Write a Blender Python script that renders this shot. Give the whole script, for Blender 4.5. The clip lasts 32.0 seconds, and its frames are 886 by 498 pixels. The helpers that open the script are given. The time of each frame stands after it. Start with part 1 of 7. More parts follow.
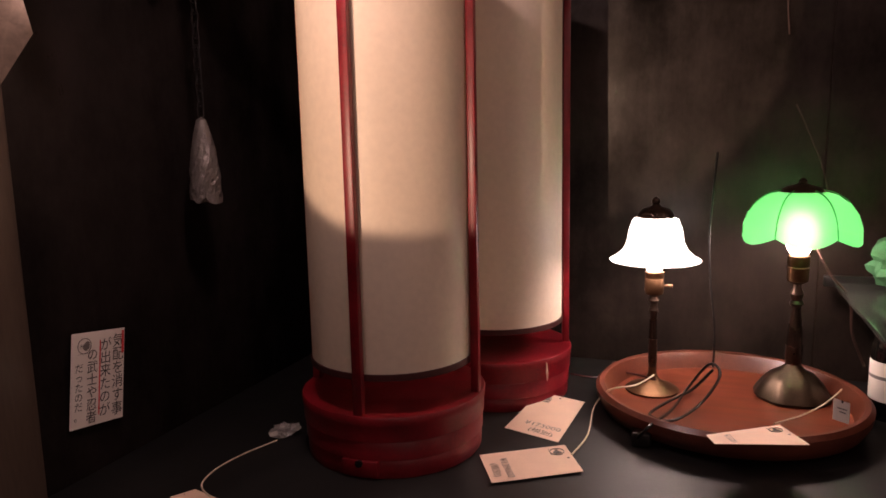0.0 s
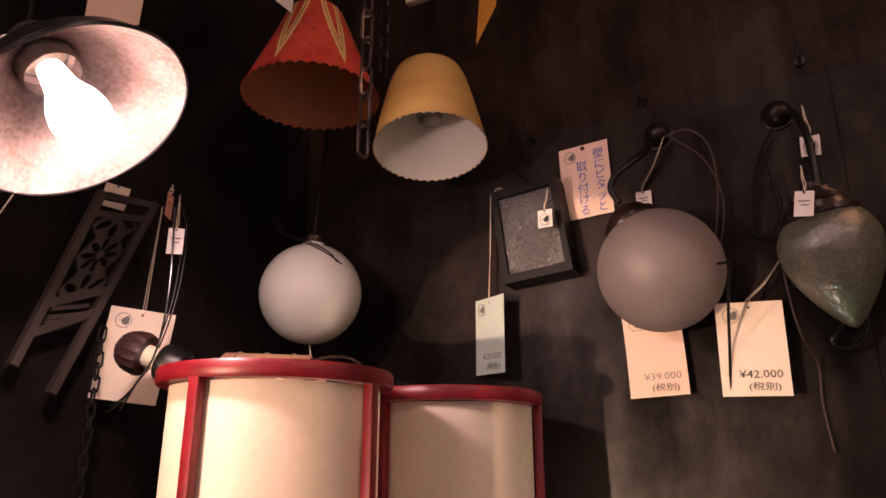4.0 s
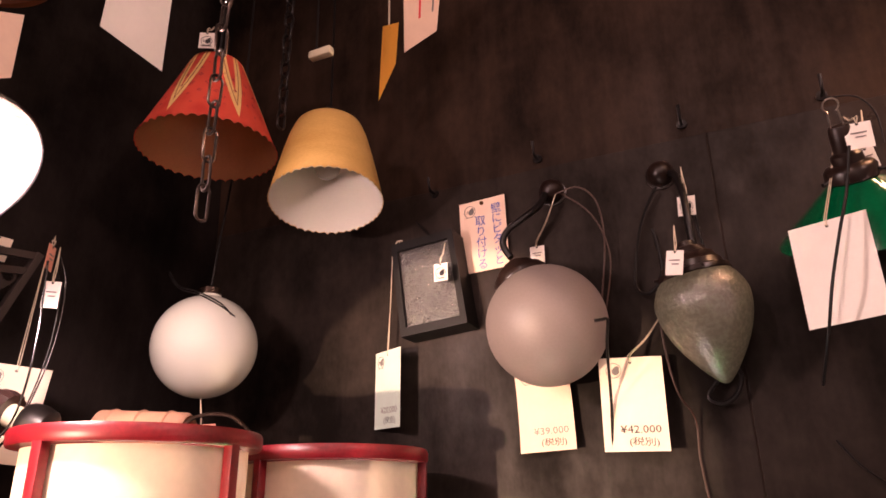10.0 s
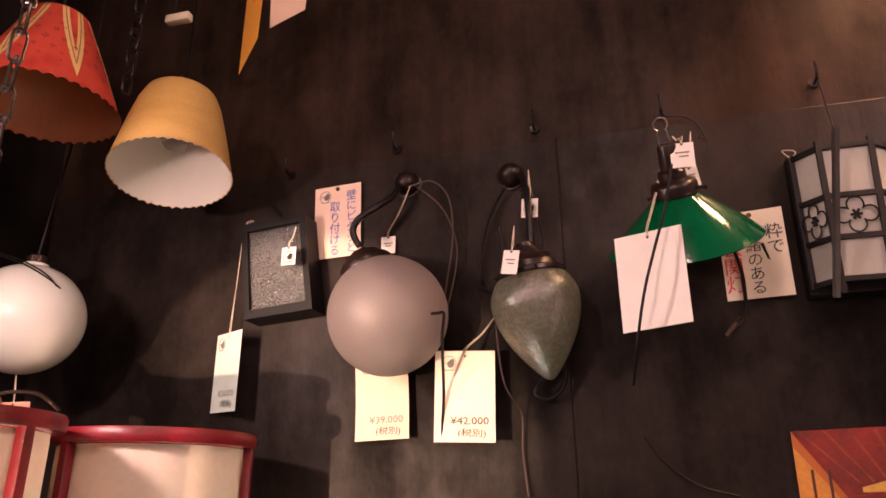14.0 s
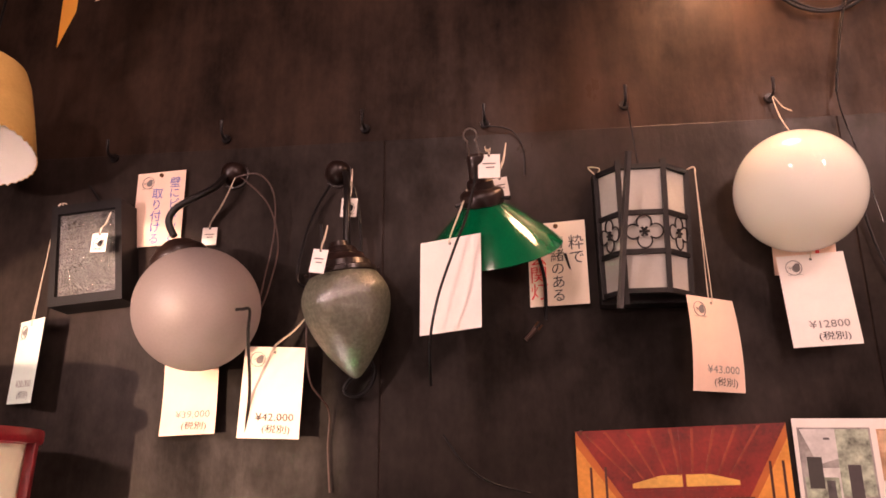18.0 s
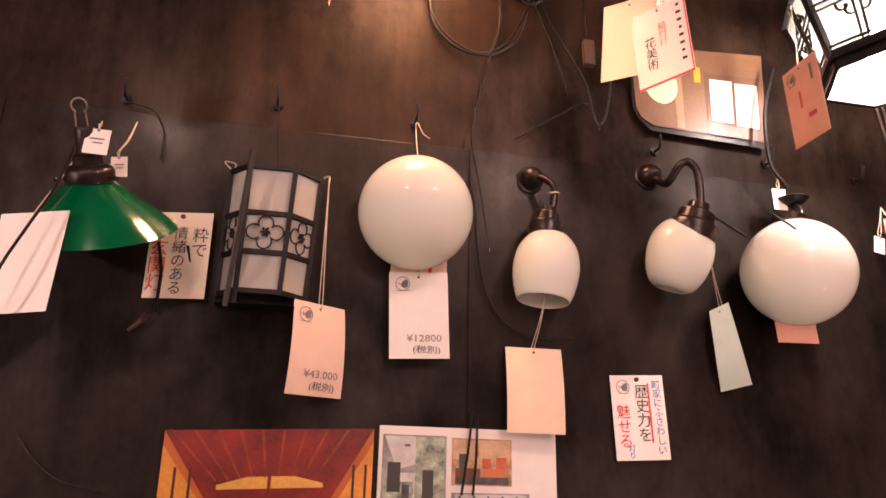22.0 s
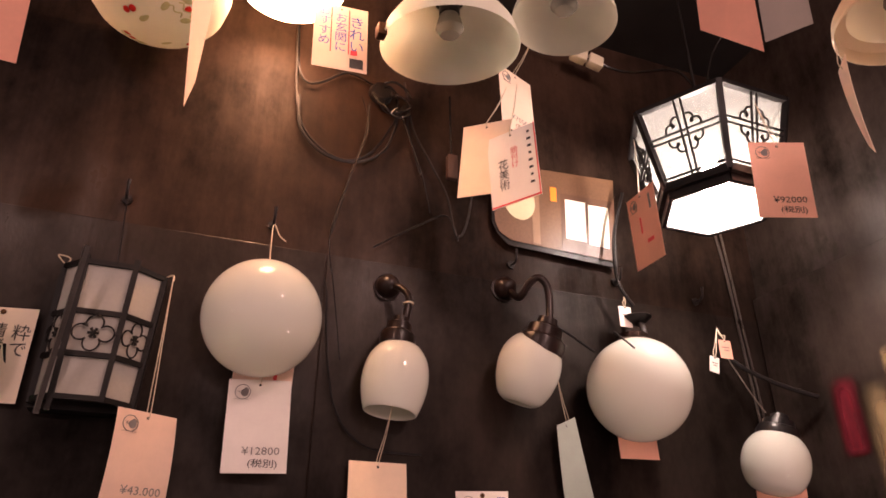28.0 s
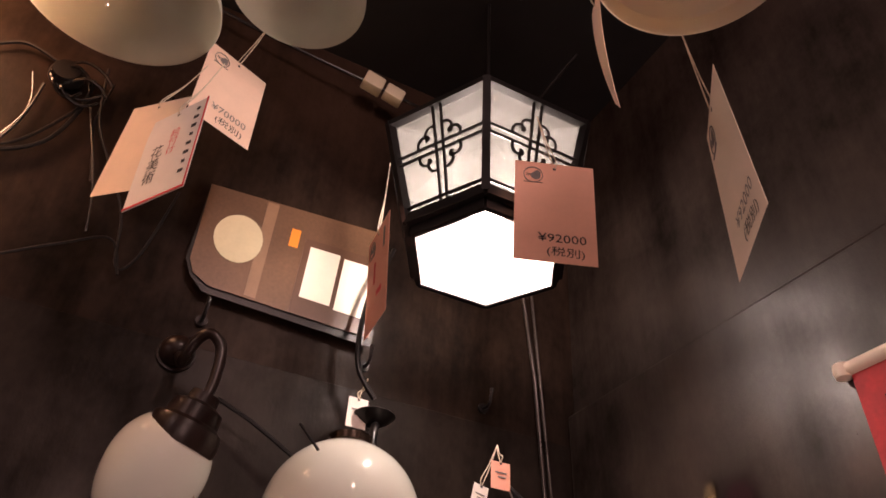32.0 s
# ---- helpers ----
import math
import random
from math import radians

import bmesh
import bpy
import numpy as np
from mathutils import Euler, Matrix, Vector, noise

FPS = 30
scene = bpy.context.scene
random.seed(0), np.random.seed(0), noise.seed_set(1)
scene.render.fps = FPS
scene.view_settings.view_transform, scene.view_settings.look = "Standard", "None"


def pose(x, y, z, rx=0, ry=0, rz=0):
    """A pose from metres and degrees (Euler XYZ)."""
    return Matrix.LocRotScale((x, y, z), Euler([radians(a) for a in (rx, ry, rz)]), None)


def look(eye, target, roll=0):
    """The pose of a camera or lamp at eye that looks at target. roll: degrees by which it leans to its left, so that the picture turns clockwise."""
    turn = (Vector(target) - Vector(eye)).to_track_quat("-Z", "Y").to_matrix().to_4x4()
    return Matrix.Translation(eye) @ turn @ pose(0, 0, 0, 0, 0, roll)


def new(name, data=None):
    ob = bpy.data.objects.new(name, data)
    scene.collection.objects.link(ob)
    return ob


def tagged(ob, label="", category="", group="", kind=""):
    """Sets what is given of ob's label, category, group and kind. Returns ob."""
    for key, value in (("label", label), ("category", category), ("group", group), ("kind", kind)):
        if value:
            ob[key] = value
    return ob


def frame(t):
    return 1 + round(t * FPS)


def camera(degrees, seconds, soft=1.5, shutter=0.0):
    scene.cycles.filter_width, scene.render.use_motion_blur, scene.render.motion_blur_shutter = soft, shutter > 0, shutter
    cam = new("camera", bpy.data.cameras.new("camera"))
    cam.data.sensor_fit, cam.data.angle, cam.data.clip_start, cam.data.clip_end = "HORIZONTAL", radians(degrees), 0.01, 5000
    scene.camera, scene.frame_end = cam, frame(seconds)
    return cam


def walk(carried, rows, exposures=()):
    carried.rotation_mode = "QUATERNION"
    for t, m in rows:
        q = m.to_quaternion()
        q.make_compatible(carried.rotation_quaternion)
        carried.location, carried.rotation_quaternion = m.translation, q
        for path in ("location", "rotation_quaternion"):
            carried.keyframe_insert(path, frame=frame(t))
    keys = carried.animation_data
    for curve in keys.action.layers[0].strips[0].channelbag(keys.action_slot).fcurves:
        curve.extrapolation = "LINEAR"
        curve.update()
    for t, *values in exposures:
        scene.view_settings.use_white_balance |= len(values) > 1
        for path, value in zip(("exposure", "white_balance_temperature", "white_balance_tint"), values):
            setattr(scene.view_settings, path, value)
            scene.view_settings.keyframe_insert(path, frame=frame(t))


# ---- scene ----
cam = camera(64.7, 32.0, soft=1.65)
PATH = [
    (0, (0.0500, -0.0683, 1.2225), (-0.6490, 1.7817, 0.9241), -1.25),
    (0.5, (0.0953, -0.0443, 1.2404), (-0.6823, 1.7844, 1.0137), -1.63),
    (1, (0.1409, -0.0061, 1.2699), (-0.6508, 1.8275, 1.1662), -1.25),
    (1.5, (0.1472, 0.0393, 1.2941), (-0.5489, 1.9134, 1.3492), -0.77),
    (2, (0.1393, 0.1008, 1.3174), (-0.5459, 1.9707, 1.5019), -0.64),
    (2.5, (0.1479, 0.1685, 1.3333), (-0.6531, 1.9759, 1.6363), -0.47),
    (3, (0.1670, 0.2248, 1.3593), (-0.7047, 1.9813, 1.7531), -0.14),
    (3.5, (0.1815, 0.2447, 1.3817), (-0.6760, 1.9829, 1.8748), -0.14),
    (4, (0.2044, 0.2566, 1.4019), (-0.7156, 1.9316, 1.9918), -0.01),
    (4.5, (0.2195, 0.2658, 1.4130), (-0.8029, 1.8587, 2.0590), 0.69),
    (6.5, (0.2422, 0.2743, 1.4180), (-0.8384, 1.8038, 2.1200), -0.32),
    (7, (0.2473, 0.2798, 1.4187), (-0.8014, 1.8323, 2.1188), -0.77),
    (7.5, (0.2549, 0.2850, 1.4188), (-0.7682, 1.8559, 2.1157), -0.97),
    (8, (0.2675, 0.2894, 1.4175), (-0.7126, 1.8870, 2.1153), -1.20),
    (8.5, (0.2819, 0.2926, 1.4183), (-0.6398, 1.9268, 2.1111), -1.31),
    (9, (0.2922, 0.2935, 1.4188), (-0.5778, 1.9549, 2.1137), -1.17),
    (9.5, (0.2996, 0.2941, 1.4202), (-0.5346, 1.9711, 2.1215), -0.91),
    (10, (0.3111, 0.2967, 1.4209), (-0.4826, 1.9939, 2.1206), -0.77),
    (10.5, (0.3235, 0.3039, 1.4173), (-0.4094, 2.0320, 2.1077), -0.77),
    (11, (0.3349, 0.3108, 1.4160), (-0.3426, 2.0630, 2.1021), -0.67),
    (11.5, (0.3465, 0.3164, 1.4161), (-0.2916, 2.0860, 2.0952), -0.38),
    (12, (0.3523, 0.3217, 1.4165), (-0.2488, 2.1044, 2.0954), -0.23),
    (12.5, (0.3580, 0.3240, 1.4151), (-0.2242, 2.1128, 2.0942), -0.08),
    (13, (0.3678, 0.3234, 1.4164), (-0.1912, 2.1214, 2.0909), 0.02),
    (13.5, (0.3769, 0.3204, 1.4223), (-0.1584, 2.1290, 2.0876), 0.01),
    (14, (0.3799, 0.3202, 1.4236), (-0.1243, 2.1386, 2.0864), -0.04),
    (14.5, (0.3974, 0.3253, 1.4252), (-0.0894, 2.1506, 2.0817), 0.00),
    (16.5, (0.4550, 0.3249, 1.4346), (0.0941, 2.1872, 2.0684), -0.06),
    (17, (0.4802, 0.3258, 1.4366), (0.1487, 2.1944, 2.0681), 0.00),
    (17.5, (0.4984, 0.3274, 1.4358), (0.2173, 2.2033, 2.0697), 0.04),
    (18, (0.5177, 0.3287, 1.4386), (0.2978, 2.2146, 2.0672), -0.09),
    (18.5, (0.5436, 0.3321, 1.4365), (0.3993, 2.2256, 2.0639), -0.18),
    (19, (0.5755, 0.3336, 1.4401), (0.5058, 2.2339, 2.0599), -0.10),
    (19.5, (0.6154, 0.3347, 1.4402), (0.6172, 2.2332, 2.0695), -0.20),
    (20, (0.6663, 0.3292, 1.4404), (0.7336, 2.2253, 2.0729), 0.02),
    (20.5, (0.7174, 0.3305, 1.4361), (0.8818, 2.2203, 2.0699), 0.06),
    (21, (0.7455, 0.3305, 1.4391), (1.0247, 2.2078, 2.0696), 0.19),
    (21.5, (0.7655, 0.3277, 1.4342), (1.1129, 2.1900, 2.0754), 0.41),
    (22, (0.7769, 0.3254, 1.4335), (1.1733, 2.1763, 2.0795), 0.73),
    (22.5, (0.7892, 0.3237, 1.4347), (1.2233, 2.1657, 2.0819), 0.89),
    (23, (0.8045, 0.3233, 1.4345), (1.2798, 2.1533, 2.0864), 1.00),
    (23.5, (0.8084, 0.3239, 1.4346), (1.2931, 2.1494, 2.0924), 1.26),
    (24, (0.8068, 0.3249, 1.4376), (1.3060, 2.1454, 2.0983), 1.37),
    (24.5, (0.8089, 0.3239, 1.4362), (1.3130, 2.1406, 2.1039), 1.34),
    (25, (0.8133, 0.3222, 1.4374), (1.3104, 2.1394, 2.1089), 1.39),
    (25.5, (0.8226, 0.3185, 1.4498), (1.3193, 2.1208, 2.1604), 1.30),
    (26, (0.8514, 0.3062, 1.4594), (1.3730, 2.0805, 2.2206), 0.94),
    (26.5, (0.8622, 0.3040, 1.4616), (1.4539, 2.0278, 2.2852), -0.11),
    (28.5, (0.8516, 0.2901, 1.4693), (1.4942, 1.9659, 2.3517), 0.04),
    (29, (0.8590, 0.2883, 1.4700), (1.5003, 1.9664, 2.3489), -0.07),
    (29.5, (0.8966, 0.2860, 1.4751), (1.5404, 1.9636, 2.3534), 0.04),
    (30, (0.9748, 0.2869, 1.4836), (1.6708, 1.9442, 2.3606), 0.68),
    (30.5, (1.0898, 0.3797, 1.4783), (1.9081, 1.9453, 2.4159), 0.93),
    (31, (1.2149, 0.4554, 1.5096), (1.9968, 1.9859, 2.5324), 0.82),
    (31.5, (1.3149, 0.4922, 1.5478), (2.0046, 1.9910, 2.6784), 2.71),
    (32, (1.4028, 0.5463, 1.5603), (2.0684, 1.9753, 2.7912), 3.56),
]
walk(cam, [(t, look(eye, target, roll)) for t, eye, target, roll in PATH],
     exposures=[(0.0, -1.02), (1.0, -1.12), (2.0, -1.18), (3.0, -0.78), (4.0, -0.32), (4.5, -0.12), (7.0, 0.3), (8.0, 0.42), (9.0, 0.52), (10.0, 0.75), (11.0, 0.75), (12.0, 0.7), (14.0, 0.7), (17.0, 1.1), (18.0, 1.02), (20.0, 0.95), (21.0, 0.92), (22.0, 0.75), (23.0, 0.6), (24.0, 0.53), (25.0, 0.32), (26.0, 0.34), (29.0, 0.03), (30.0, 0.0), (31.0, -0.4), (32.0, -0.68)])

# ---- light ----
world = bpy.data.worlds.new("shop_dark")
world.use_nodes = True
world.node_tree.nodes["Background"].inputs[0].default_value = (0.02, 0.014, 0.011, 1)
world.node_tree.nodes["Background"].inputs[1].default_value = 0.2
scene.world = world


def point(name, at, watts, colour, radius=0.03):
    lamp = bpy.data.lights.new(name, "POINT")
    lamp.energy, lamp.color, lamp.shadow_soft_size = watts, colour, radius
    ob = new(name, lamp)
    ob.location = at
    return ob


WARM = (1.0, 0.625, 0.56)


def spot(name, at, aim, watts, colour, radius, cone, blend=0.6):
    lamp = bpy.data.lights.new(name, "SPOT")
    lamp.energy, lamp.color, lamp.shadow_soft_size = watts, colour, radius
    lamp.spot_size, lamp.spot_blend = radians(cone), blend
    ob = new(name, lamp)
    ob.matrix_world = look(at, aim)
    return ob


spot("shop_spotlight", (-0.5, -1.4, 2.3), (-0.1, 1.5, 1.8), 38, WARM, 0.06, 44)
spot("shop_spotlight", (1.3, -1.5, 2.25), (1.75, 1.5, 1.95), 40, WARM, 0.06, 44)
# unseen fill spot, added low down to brighten the lantern paper
spot("low_spotlight", (-0.7, -0.9, 1.2), (-0.36, 0.85, 1.395), 235, (1.0, 0.63, 0.44), 0.012, 20, 0.12)
point("lit_shade_bulb", (0.93, 1.3, 2.5), 3.4, (1.0, 0.42, 0.25), 0.015)
point("low_shop_bulb", (1.1, -0.9, 1.0), 4, WARM, 0.06)
for at, watts, r in (((-0.55, -1.15, 1.75), 4.5, 0.07), ((0.25, -1.5, 1.55), 4.5, 0.075), ((1.05, -1.3, 1.85), 5.5, 0.08), ((1.75, -1.2, 1.7), 5, 0.07), ((0.6, -1.7, 2.2), 8, 0.09), ((1.4, -1.6, 2.3), 6, 0.08)):
    point("far_shop_lamp", at, watts, WARM, r)
point("overhead_bulb", (0.3, 0.17, 2.6), 12, WARM, 0.07)
point("overhead_bulb", (1.6, 0.15, 2.6), 29, WARM, 0.1)
point("side_table_bulb", (1.95, 0.75, 1.15), 4.5, WARM, 0.045)
point("side_table_bulb", (1.7, 0.55, 1.1), 4.0, WARM, 0.035)

# ---- materials ----


def mat(name, col, rough=0.5, metal=0.0, var=0.2, scale=12.0, fine=180.0, bump=0.08, coat=0.0, stretch=(1, 1, 1), tint=None, spec=0.5):
    """A painted or plain surface with broad blotches, fine grain and relief."""
    m = bpy.data.materials.new(name)
    m.use_nodes = True
    nt = m.node_tree
    n, li = nt.nodes, nt.links
    b = n["Principled BSDF"]
    tc = n.new("ShaderNodeTexCoord")
    mp = n.new("ShaderNodeMapping")
    mp.inputs["Scale"].default_value = stretch
    li.new(tc.outputs["Object"], mp.inputs["Vector"])
    big, small = n.new("ShaderNodeTexNoise"), n.new("ShaderNodeTexNoise")
    big.inputs["Scale"].default_value, small.inputs["Scale"].default_value = scale, fine
    big.inputs["Detail"].default_value, small.inputs["Detail"].default_value = 5, 2
    for k in (big, small):
        li.new(mp.outputs["Vector"], k.inputs["Vector"])
    ramp = n.new("ShaderNodeValToRGB")
    c2 = tint or tuple(min(1, c * (1 + var)) for c in col)
    c1 = tuple(c * (1 - var) for c in col)
    ramp.color_ramp.elements[0].position, ramp.color_ramp.elements[1].position = 0.32, 0.7
    ramp.color_ramp.elements[0].color, ramp.color_ramp.elements[1].color = (*c1, 1), (*c2, 1)
    mixv = n.new("ShaderNodeMath")
    mixv.operation = "MULTIPLY_ADD"
    mixv.inputs[1].default_value, mixv.inputs[2].default_value = 0.25, 0.0
    li.new(small.outputs["Fac"], mixv.inputs[0])
    add = n.new("ShaderNodeMath")
    add.operation = "MULTIPLY_ADD"
    add.inputs[1].default_value = 0.75
    li.new(big.outputs["Fac"], add.inputs[0])
    li.new(mixv.outputs[0], add.inputs[2])
    li.new(add.outputs[0], ramp.inputs["Fac"])
    li.new(ramp.outputs["Color"], b.inputs["Base Color"])
    rr = n.new("ShaderNodeMapRange")
    rr.inputs["To Min"].default_value, rr.inputs["To Max"].default_value = max(0.02, rough * 0.8), min(1, rough * 1.2)
    li.new(big.outputs["Fac"], rr.inputs["Value"])
    li.new(rr.outputs["Result"], b.inputs["Roughness"])
    if bump:
        bp = n.new("ShaderNodeBump")
        bp.inputs["Strength"].default_value, bp.inputs["Distance"].default_value = bump, 0.002
        li.new(add.outputs[0], bp.inputs["Height"])
        li.new(bp.outputs["Normal"], b.inputs["Normal"])
    b.inputs["Metallic"].default_value = metal
    b.inputs["Coat Weight"].default_value = coat
    b.inputs["Coat Roughness"].default_value = 0.12
    b.inputs["Specular IOR Level"].default_value = spec
    return m


def glow(name, col, strength, base=(0.8, 0.8, 0.8)):
    m = bpy.data.materials.new(name)
    m.use_nodes = True
    b = m.node_tree.nodes["Principled BSDF"]
    b.inputs["Base Color"].default_value = (*base, 1)
    b.inputs["Roughness"].default_value = 0.2
    b.inputs["Emission Color"].default_value = (*col, 1)
    b.inputs["Emission Strength"].default_value = strength
    return m


def sheer(name, col, through_share=0.4, clear=0.0, rough=0.6, gloss=0.04, bump_scale=60.0, bump=0.1, speckle=0.0, pane=0.0):
    """Paper or frosted glass: scatters light on both sides, lets a share pass, and has a faint gloss."""
    m = bpy.data.materials.new(name)
    m.use_nodes = True
    nt = m.node_tree
    n, li = nt.nodes, nt.links
    n.remove(n["Principled BSDF"])
    tc = n.new("ShaderNodeTexCoord")
    ns = n.new("ShaderNodeTexNoise")
    ns.inputs["Scale"].default_value, ns.inputs["Detail"].default_value = bump_scale, 4
    li.new(tc.outputs["Object"], ns.inputs["Vector"])
    rp = n.new("ShaderNodeValToRGB")
    rp.color_ramp.elements[0].color = (*[c * (0.9 - 0.7 * speckle) for c in col], 1)
    rp.color_ramp.elements[1].color = (*[min(1, c * (1.06 + 3 * speckle)) for c in col], 1)
    if speckle:
        rp.color_ramp.elements[0].position, rp.color_ramp.elements[1].position = 0.4, 0.72
    li.new(ns.outputs["Fac"], rp.inputs["Fac"])
    bp = n.new("ShaderNodeBump")
    bp.inputs["Strength"].default_value, bp.inputs["Distance"].default_value = bump, 0.002
    li.new(ns.outputs["Fac"], bp.inputs["Height"])
    df, tl, tp, gl = n.new("ShaderNodeBsdfDiffuse"), n.new("ShaderNodeBsdfTranslucent"), n.new("ShaderNodeBsdfTransparent"), n.new("ShaderNodeBsdfGlossy")
    for k in (df, tl, tp):
        li.new(rp.outputs["Color"], k.inputs["Color"])
    tp.inputs["Color"].default_value = (*[pane or 0.5 + 0.5 * c for c in col], 1)
    li.remove(tp.inputs["Color"].links[0])
    gl.inputs["Roughness"].default_value = rough
    for k in (df, tl, gl):
        li.new(bp.outputs["Normal"], k.inputs["Normal"])
    m1, m2, m3 = n.new("ShaderNodeMixShader"), n.new("ShaderNodeMixShader"), n.new("ShaderNodeMixShader")
    m1.inputs[0].default_value, m2.inputs[0].default_value, m3.inputs[0].default_value = through_share, clear, gloss
    li.new(df.outputs[0], m1.inputs[1]), li.new(tl.outputs[0], m1.inputs[2])
    li.new(m1.outputs[0], m2.inputs[1]), li.new(tp.outputs[0], m2.inputs[2])
    li.new(m2.outputs[0], m3.inputs[1]), li.new(gl.outputs[0], m3.inputs[2])
    li.new(m3.outputs[0], n["Material Output"].inputs["Surface"])
    return m


def wall_paint(name, dark, light, sheen, streak=0.15):
    """Worn black paint brushed on boards: upright streaks, blotches and patches of gloss."""
    m = bpy.data.materials.new(name)
    m.use_nodes = True
    nt = m.node_tree
    n, li = nt.nodes, nt.links
    b = n["Principled BSDF"]
    tc = n.new("ShaderNodeTexCoord")
    fields = []
    for scale, stretch, detail in ((2.6, (1, 1, 0.8), 6), (17, (1, 1, 0.12), 4), (120, (1, 1, 0.5), 3)):
        mp, ns = n.new("ShaderNodeMapping"), n.new("ShaderNodeTexNoise")
        mp.inputs["Scale"].default_value = stretch
        ns.inputs["Scale"].default_value, ns.inputs["Detail"].default_value, ns.inputs["Roughness"].default_value = scale, detail, 0.65
        li.new(tc.outputs["Object"], mp.inputs["Vector"]), li.new(mp.outputs["Vector"], ns.inputs["Vector"])
        fields.append(ns.outputs["Fac"])

    def madd(x, k, c):
        o = n.new("ShaderNodeMath")
        o.operation = "MULTIPLY_ADD"
        li.new(x, o.inputs[0])
        o.inputs[1].default_value = k
        li.new(c, o.inputs[2]) if not isinstance(c, float) else setattr(o.inputs[2], "default_value", c)
        return o.outputs[0]

    mix = madd(fields[0], 0.93 - streak, madd(fields[1], streak, madd(fields[2], 0.07, 0.0)))
    rp = n.new("ShaderNodeValToRGB")
    rp.color_ramp.elements[0].position, rp.color_ramp.elements[1].position = 0.4, 0.64
    rp.color_ramp.elements[0].color, rp.color_ramp.elements[1].color = (*dark, 1), (*light, 1)
    li.new(mix, rp.inputs["Fac"])
    li.new(rp.outputs["Color"], b.inputs["Base Color"])
    for target, lo, hi in (("Roughness", 0.58, 0.27), ("Specular IOR Level", 0.03, sheen)):
        mr = n.new("ShaderNodeMapRange")
        mr.inputs["From Min"].default_value, mr.inputs["From Max"].default_value = 0.38, 0.64
        mr.inputs["To Min"].default_value, mr.inputs["To Max"].default_value = lo, hi
        li.new(mix, mr.inputs["Value"])
        li.new(mr.outputs["Result"], b.inputs[target])
    bp = n.new("ShaderNodeBump")
    bp.inputs["Strength"].default_value, bp.inputs["Distance"].default_value = 0.6, 0.0025
    li.new(madd(fields[1], 0.6, madd(fields[2], 0.25, 0.0)), bp.inputs["Height"])
    li.new(bp.outputs["Normal"], b.inputs["Normal"])
    return m


DUSTYWALL = wall_paint("dusty_black_board", (0.008, 0.006, 0.0051), (0.036, 0.0262, 0.0222), 0.16)
WESTWALL = wall_paint("soot_black_board", (0.0055, 0.0043, 0.004), (0.024, 0.019, 0.018), 0.1)
BLACKWALL = wall_paint("black_painted_board", (0.007, 0.0051, 0.0043), (0.032, 0.0225, 0.0183), 0.2)
UPPERWALL = wall_paint("brown_black_board", (0.007, 0.0047, 0.0038), (0.046, 0.0275, 0.0195), 0.12, 0.24)
SIDEWALL = wall_paint("glossy_brown_black_board", (0.011, 0.0078, 0.0065), (0.04, 0.028, 0.023), 0.6, 0.2)
CEIL = mat("black_ceiling_paint", (0.006, 0.005, 0.005), 0.8, var=0.3)
FLOORM = mat("dark_floor_boards", (0.06, 0.04, 0.028), 0.5, var=0.3)
TABLE = mat("black_table_paint", (0.007, 0.007, 0.007), 0.55, var=0.35, scale=9, bump=0.15)
RED = mat("red_lacquer", (0.16, 0.005, 0.011), 0.38, var=0.45, scale=16, bump=0.14)
DARKRED = mat("dark_lacquer_rim", (0.05, 0.012, 0.012), 0.45, var=0.3)
PAPER = sheer("lantern_paper", (0.87, 0.77, 0.64), 0.35, 0.0, 0.5, 0.05, 90, 0.06)


def opal(name, col, through_share):
    """Thick white glass: light scatters inside it and comes out all round, under a thin clear gloss."""
    m = sheer(name, col, through_share, 0.0, 0.06, 0.05, 3, 0.0)
    nt = m.node_tree
    n, li = nt.nodes, nt.links
    fr = n.new("ShaderNodeFresnel")
    fr.inputs["IOR"].default_value = 1.5
    top = n["Material Output"].inputs["Surface"].links[0].from_node
    li.new(fr.outputs["Fac"], top.inputs[0])
    return m


OPAL = opal("opal_glass", (0.92, 0.93, 0.83), 0.34)
BAKELITE = mat("brown_black_bakelite", (0.014, 0.0075, 0.006), 0.3, var=0.45, scale=30, bump=0.12, spec=0.35)

CREAMGLASS = sheer("cream_glass", (0.93, 0.84, 0.68), 0.55, 0.0, 0.1, 0.06, 20, 0.0)
MILK = sheer("milky_green_glass", (0.84, 0.84, 0.74), 0.45, 0.0, 0.08, 0.06, 20, 0.0)
FROST = sheer("smoky_frosted_glass", (0.36, 0.3, 0.285), 0.45, 0.2, 0.5, 0.05, 220, 0.1)
CRACKLE = sheer("crackled_glass", (0.28, 0.285, 0.21), 0.45, 0.38, 0.12, 0.13, 170, 0.9, 0.06)
BUBBLE = sheer("bubbled_glass", (0.06, 0.056, 0.052), 0.2, 0.08, 0.2, 0.16, 650, 1.0, 0.7)
GREEN = mat("green_glass", (0.0, 0.085, 0.03), 0.1, var=0.25, scale=10, bump=0.02, coat=0.5)
GREENIN = mat("white_lining_glass", (0.3, 0.5, 0.35), 0.2, var=0.05)
IRON = mat("black_iron", (0.012, 0.01, 0.01), 0.35, 0.4, var=0.4, bump=0.12)
BRONZE = mat("dark_bronze", (0.045, 0.028, 0.02), 0.28, 0.75, var=0.4, bump=0.05)
BRASS = mat("aged_brass", (0.1, 0.05, 0.024), 0.42, 0.85, var=0.3, bump=0.05)
OLDBRASS = mat("tarnished_bronze", (0.075, 0.052, 0.034), 0.42, 0.8, var=0.4, bump=0.1)
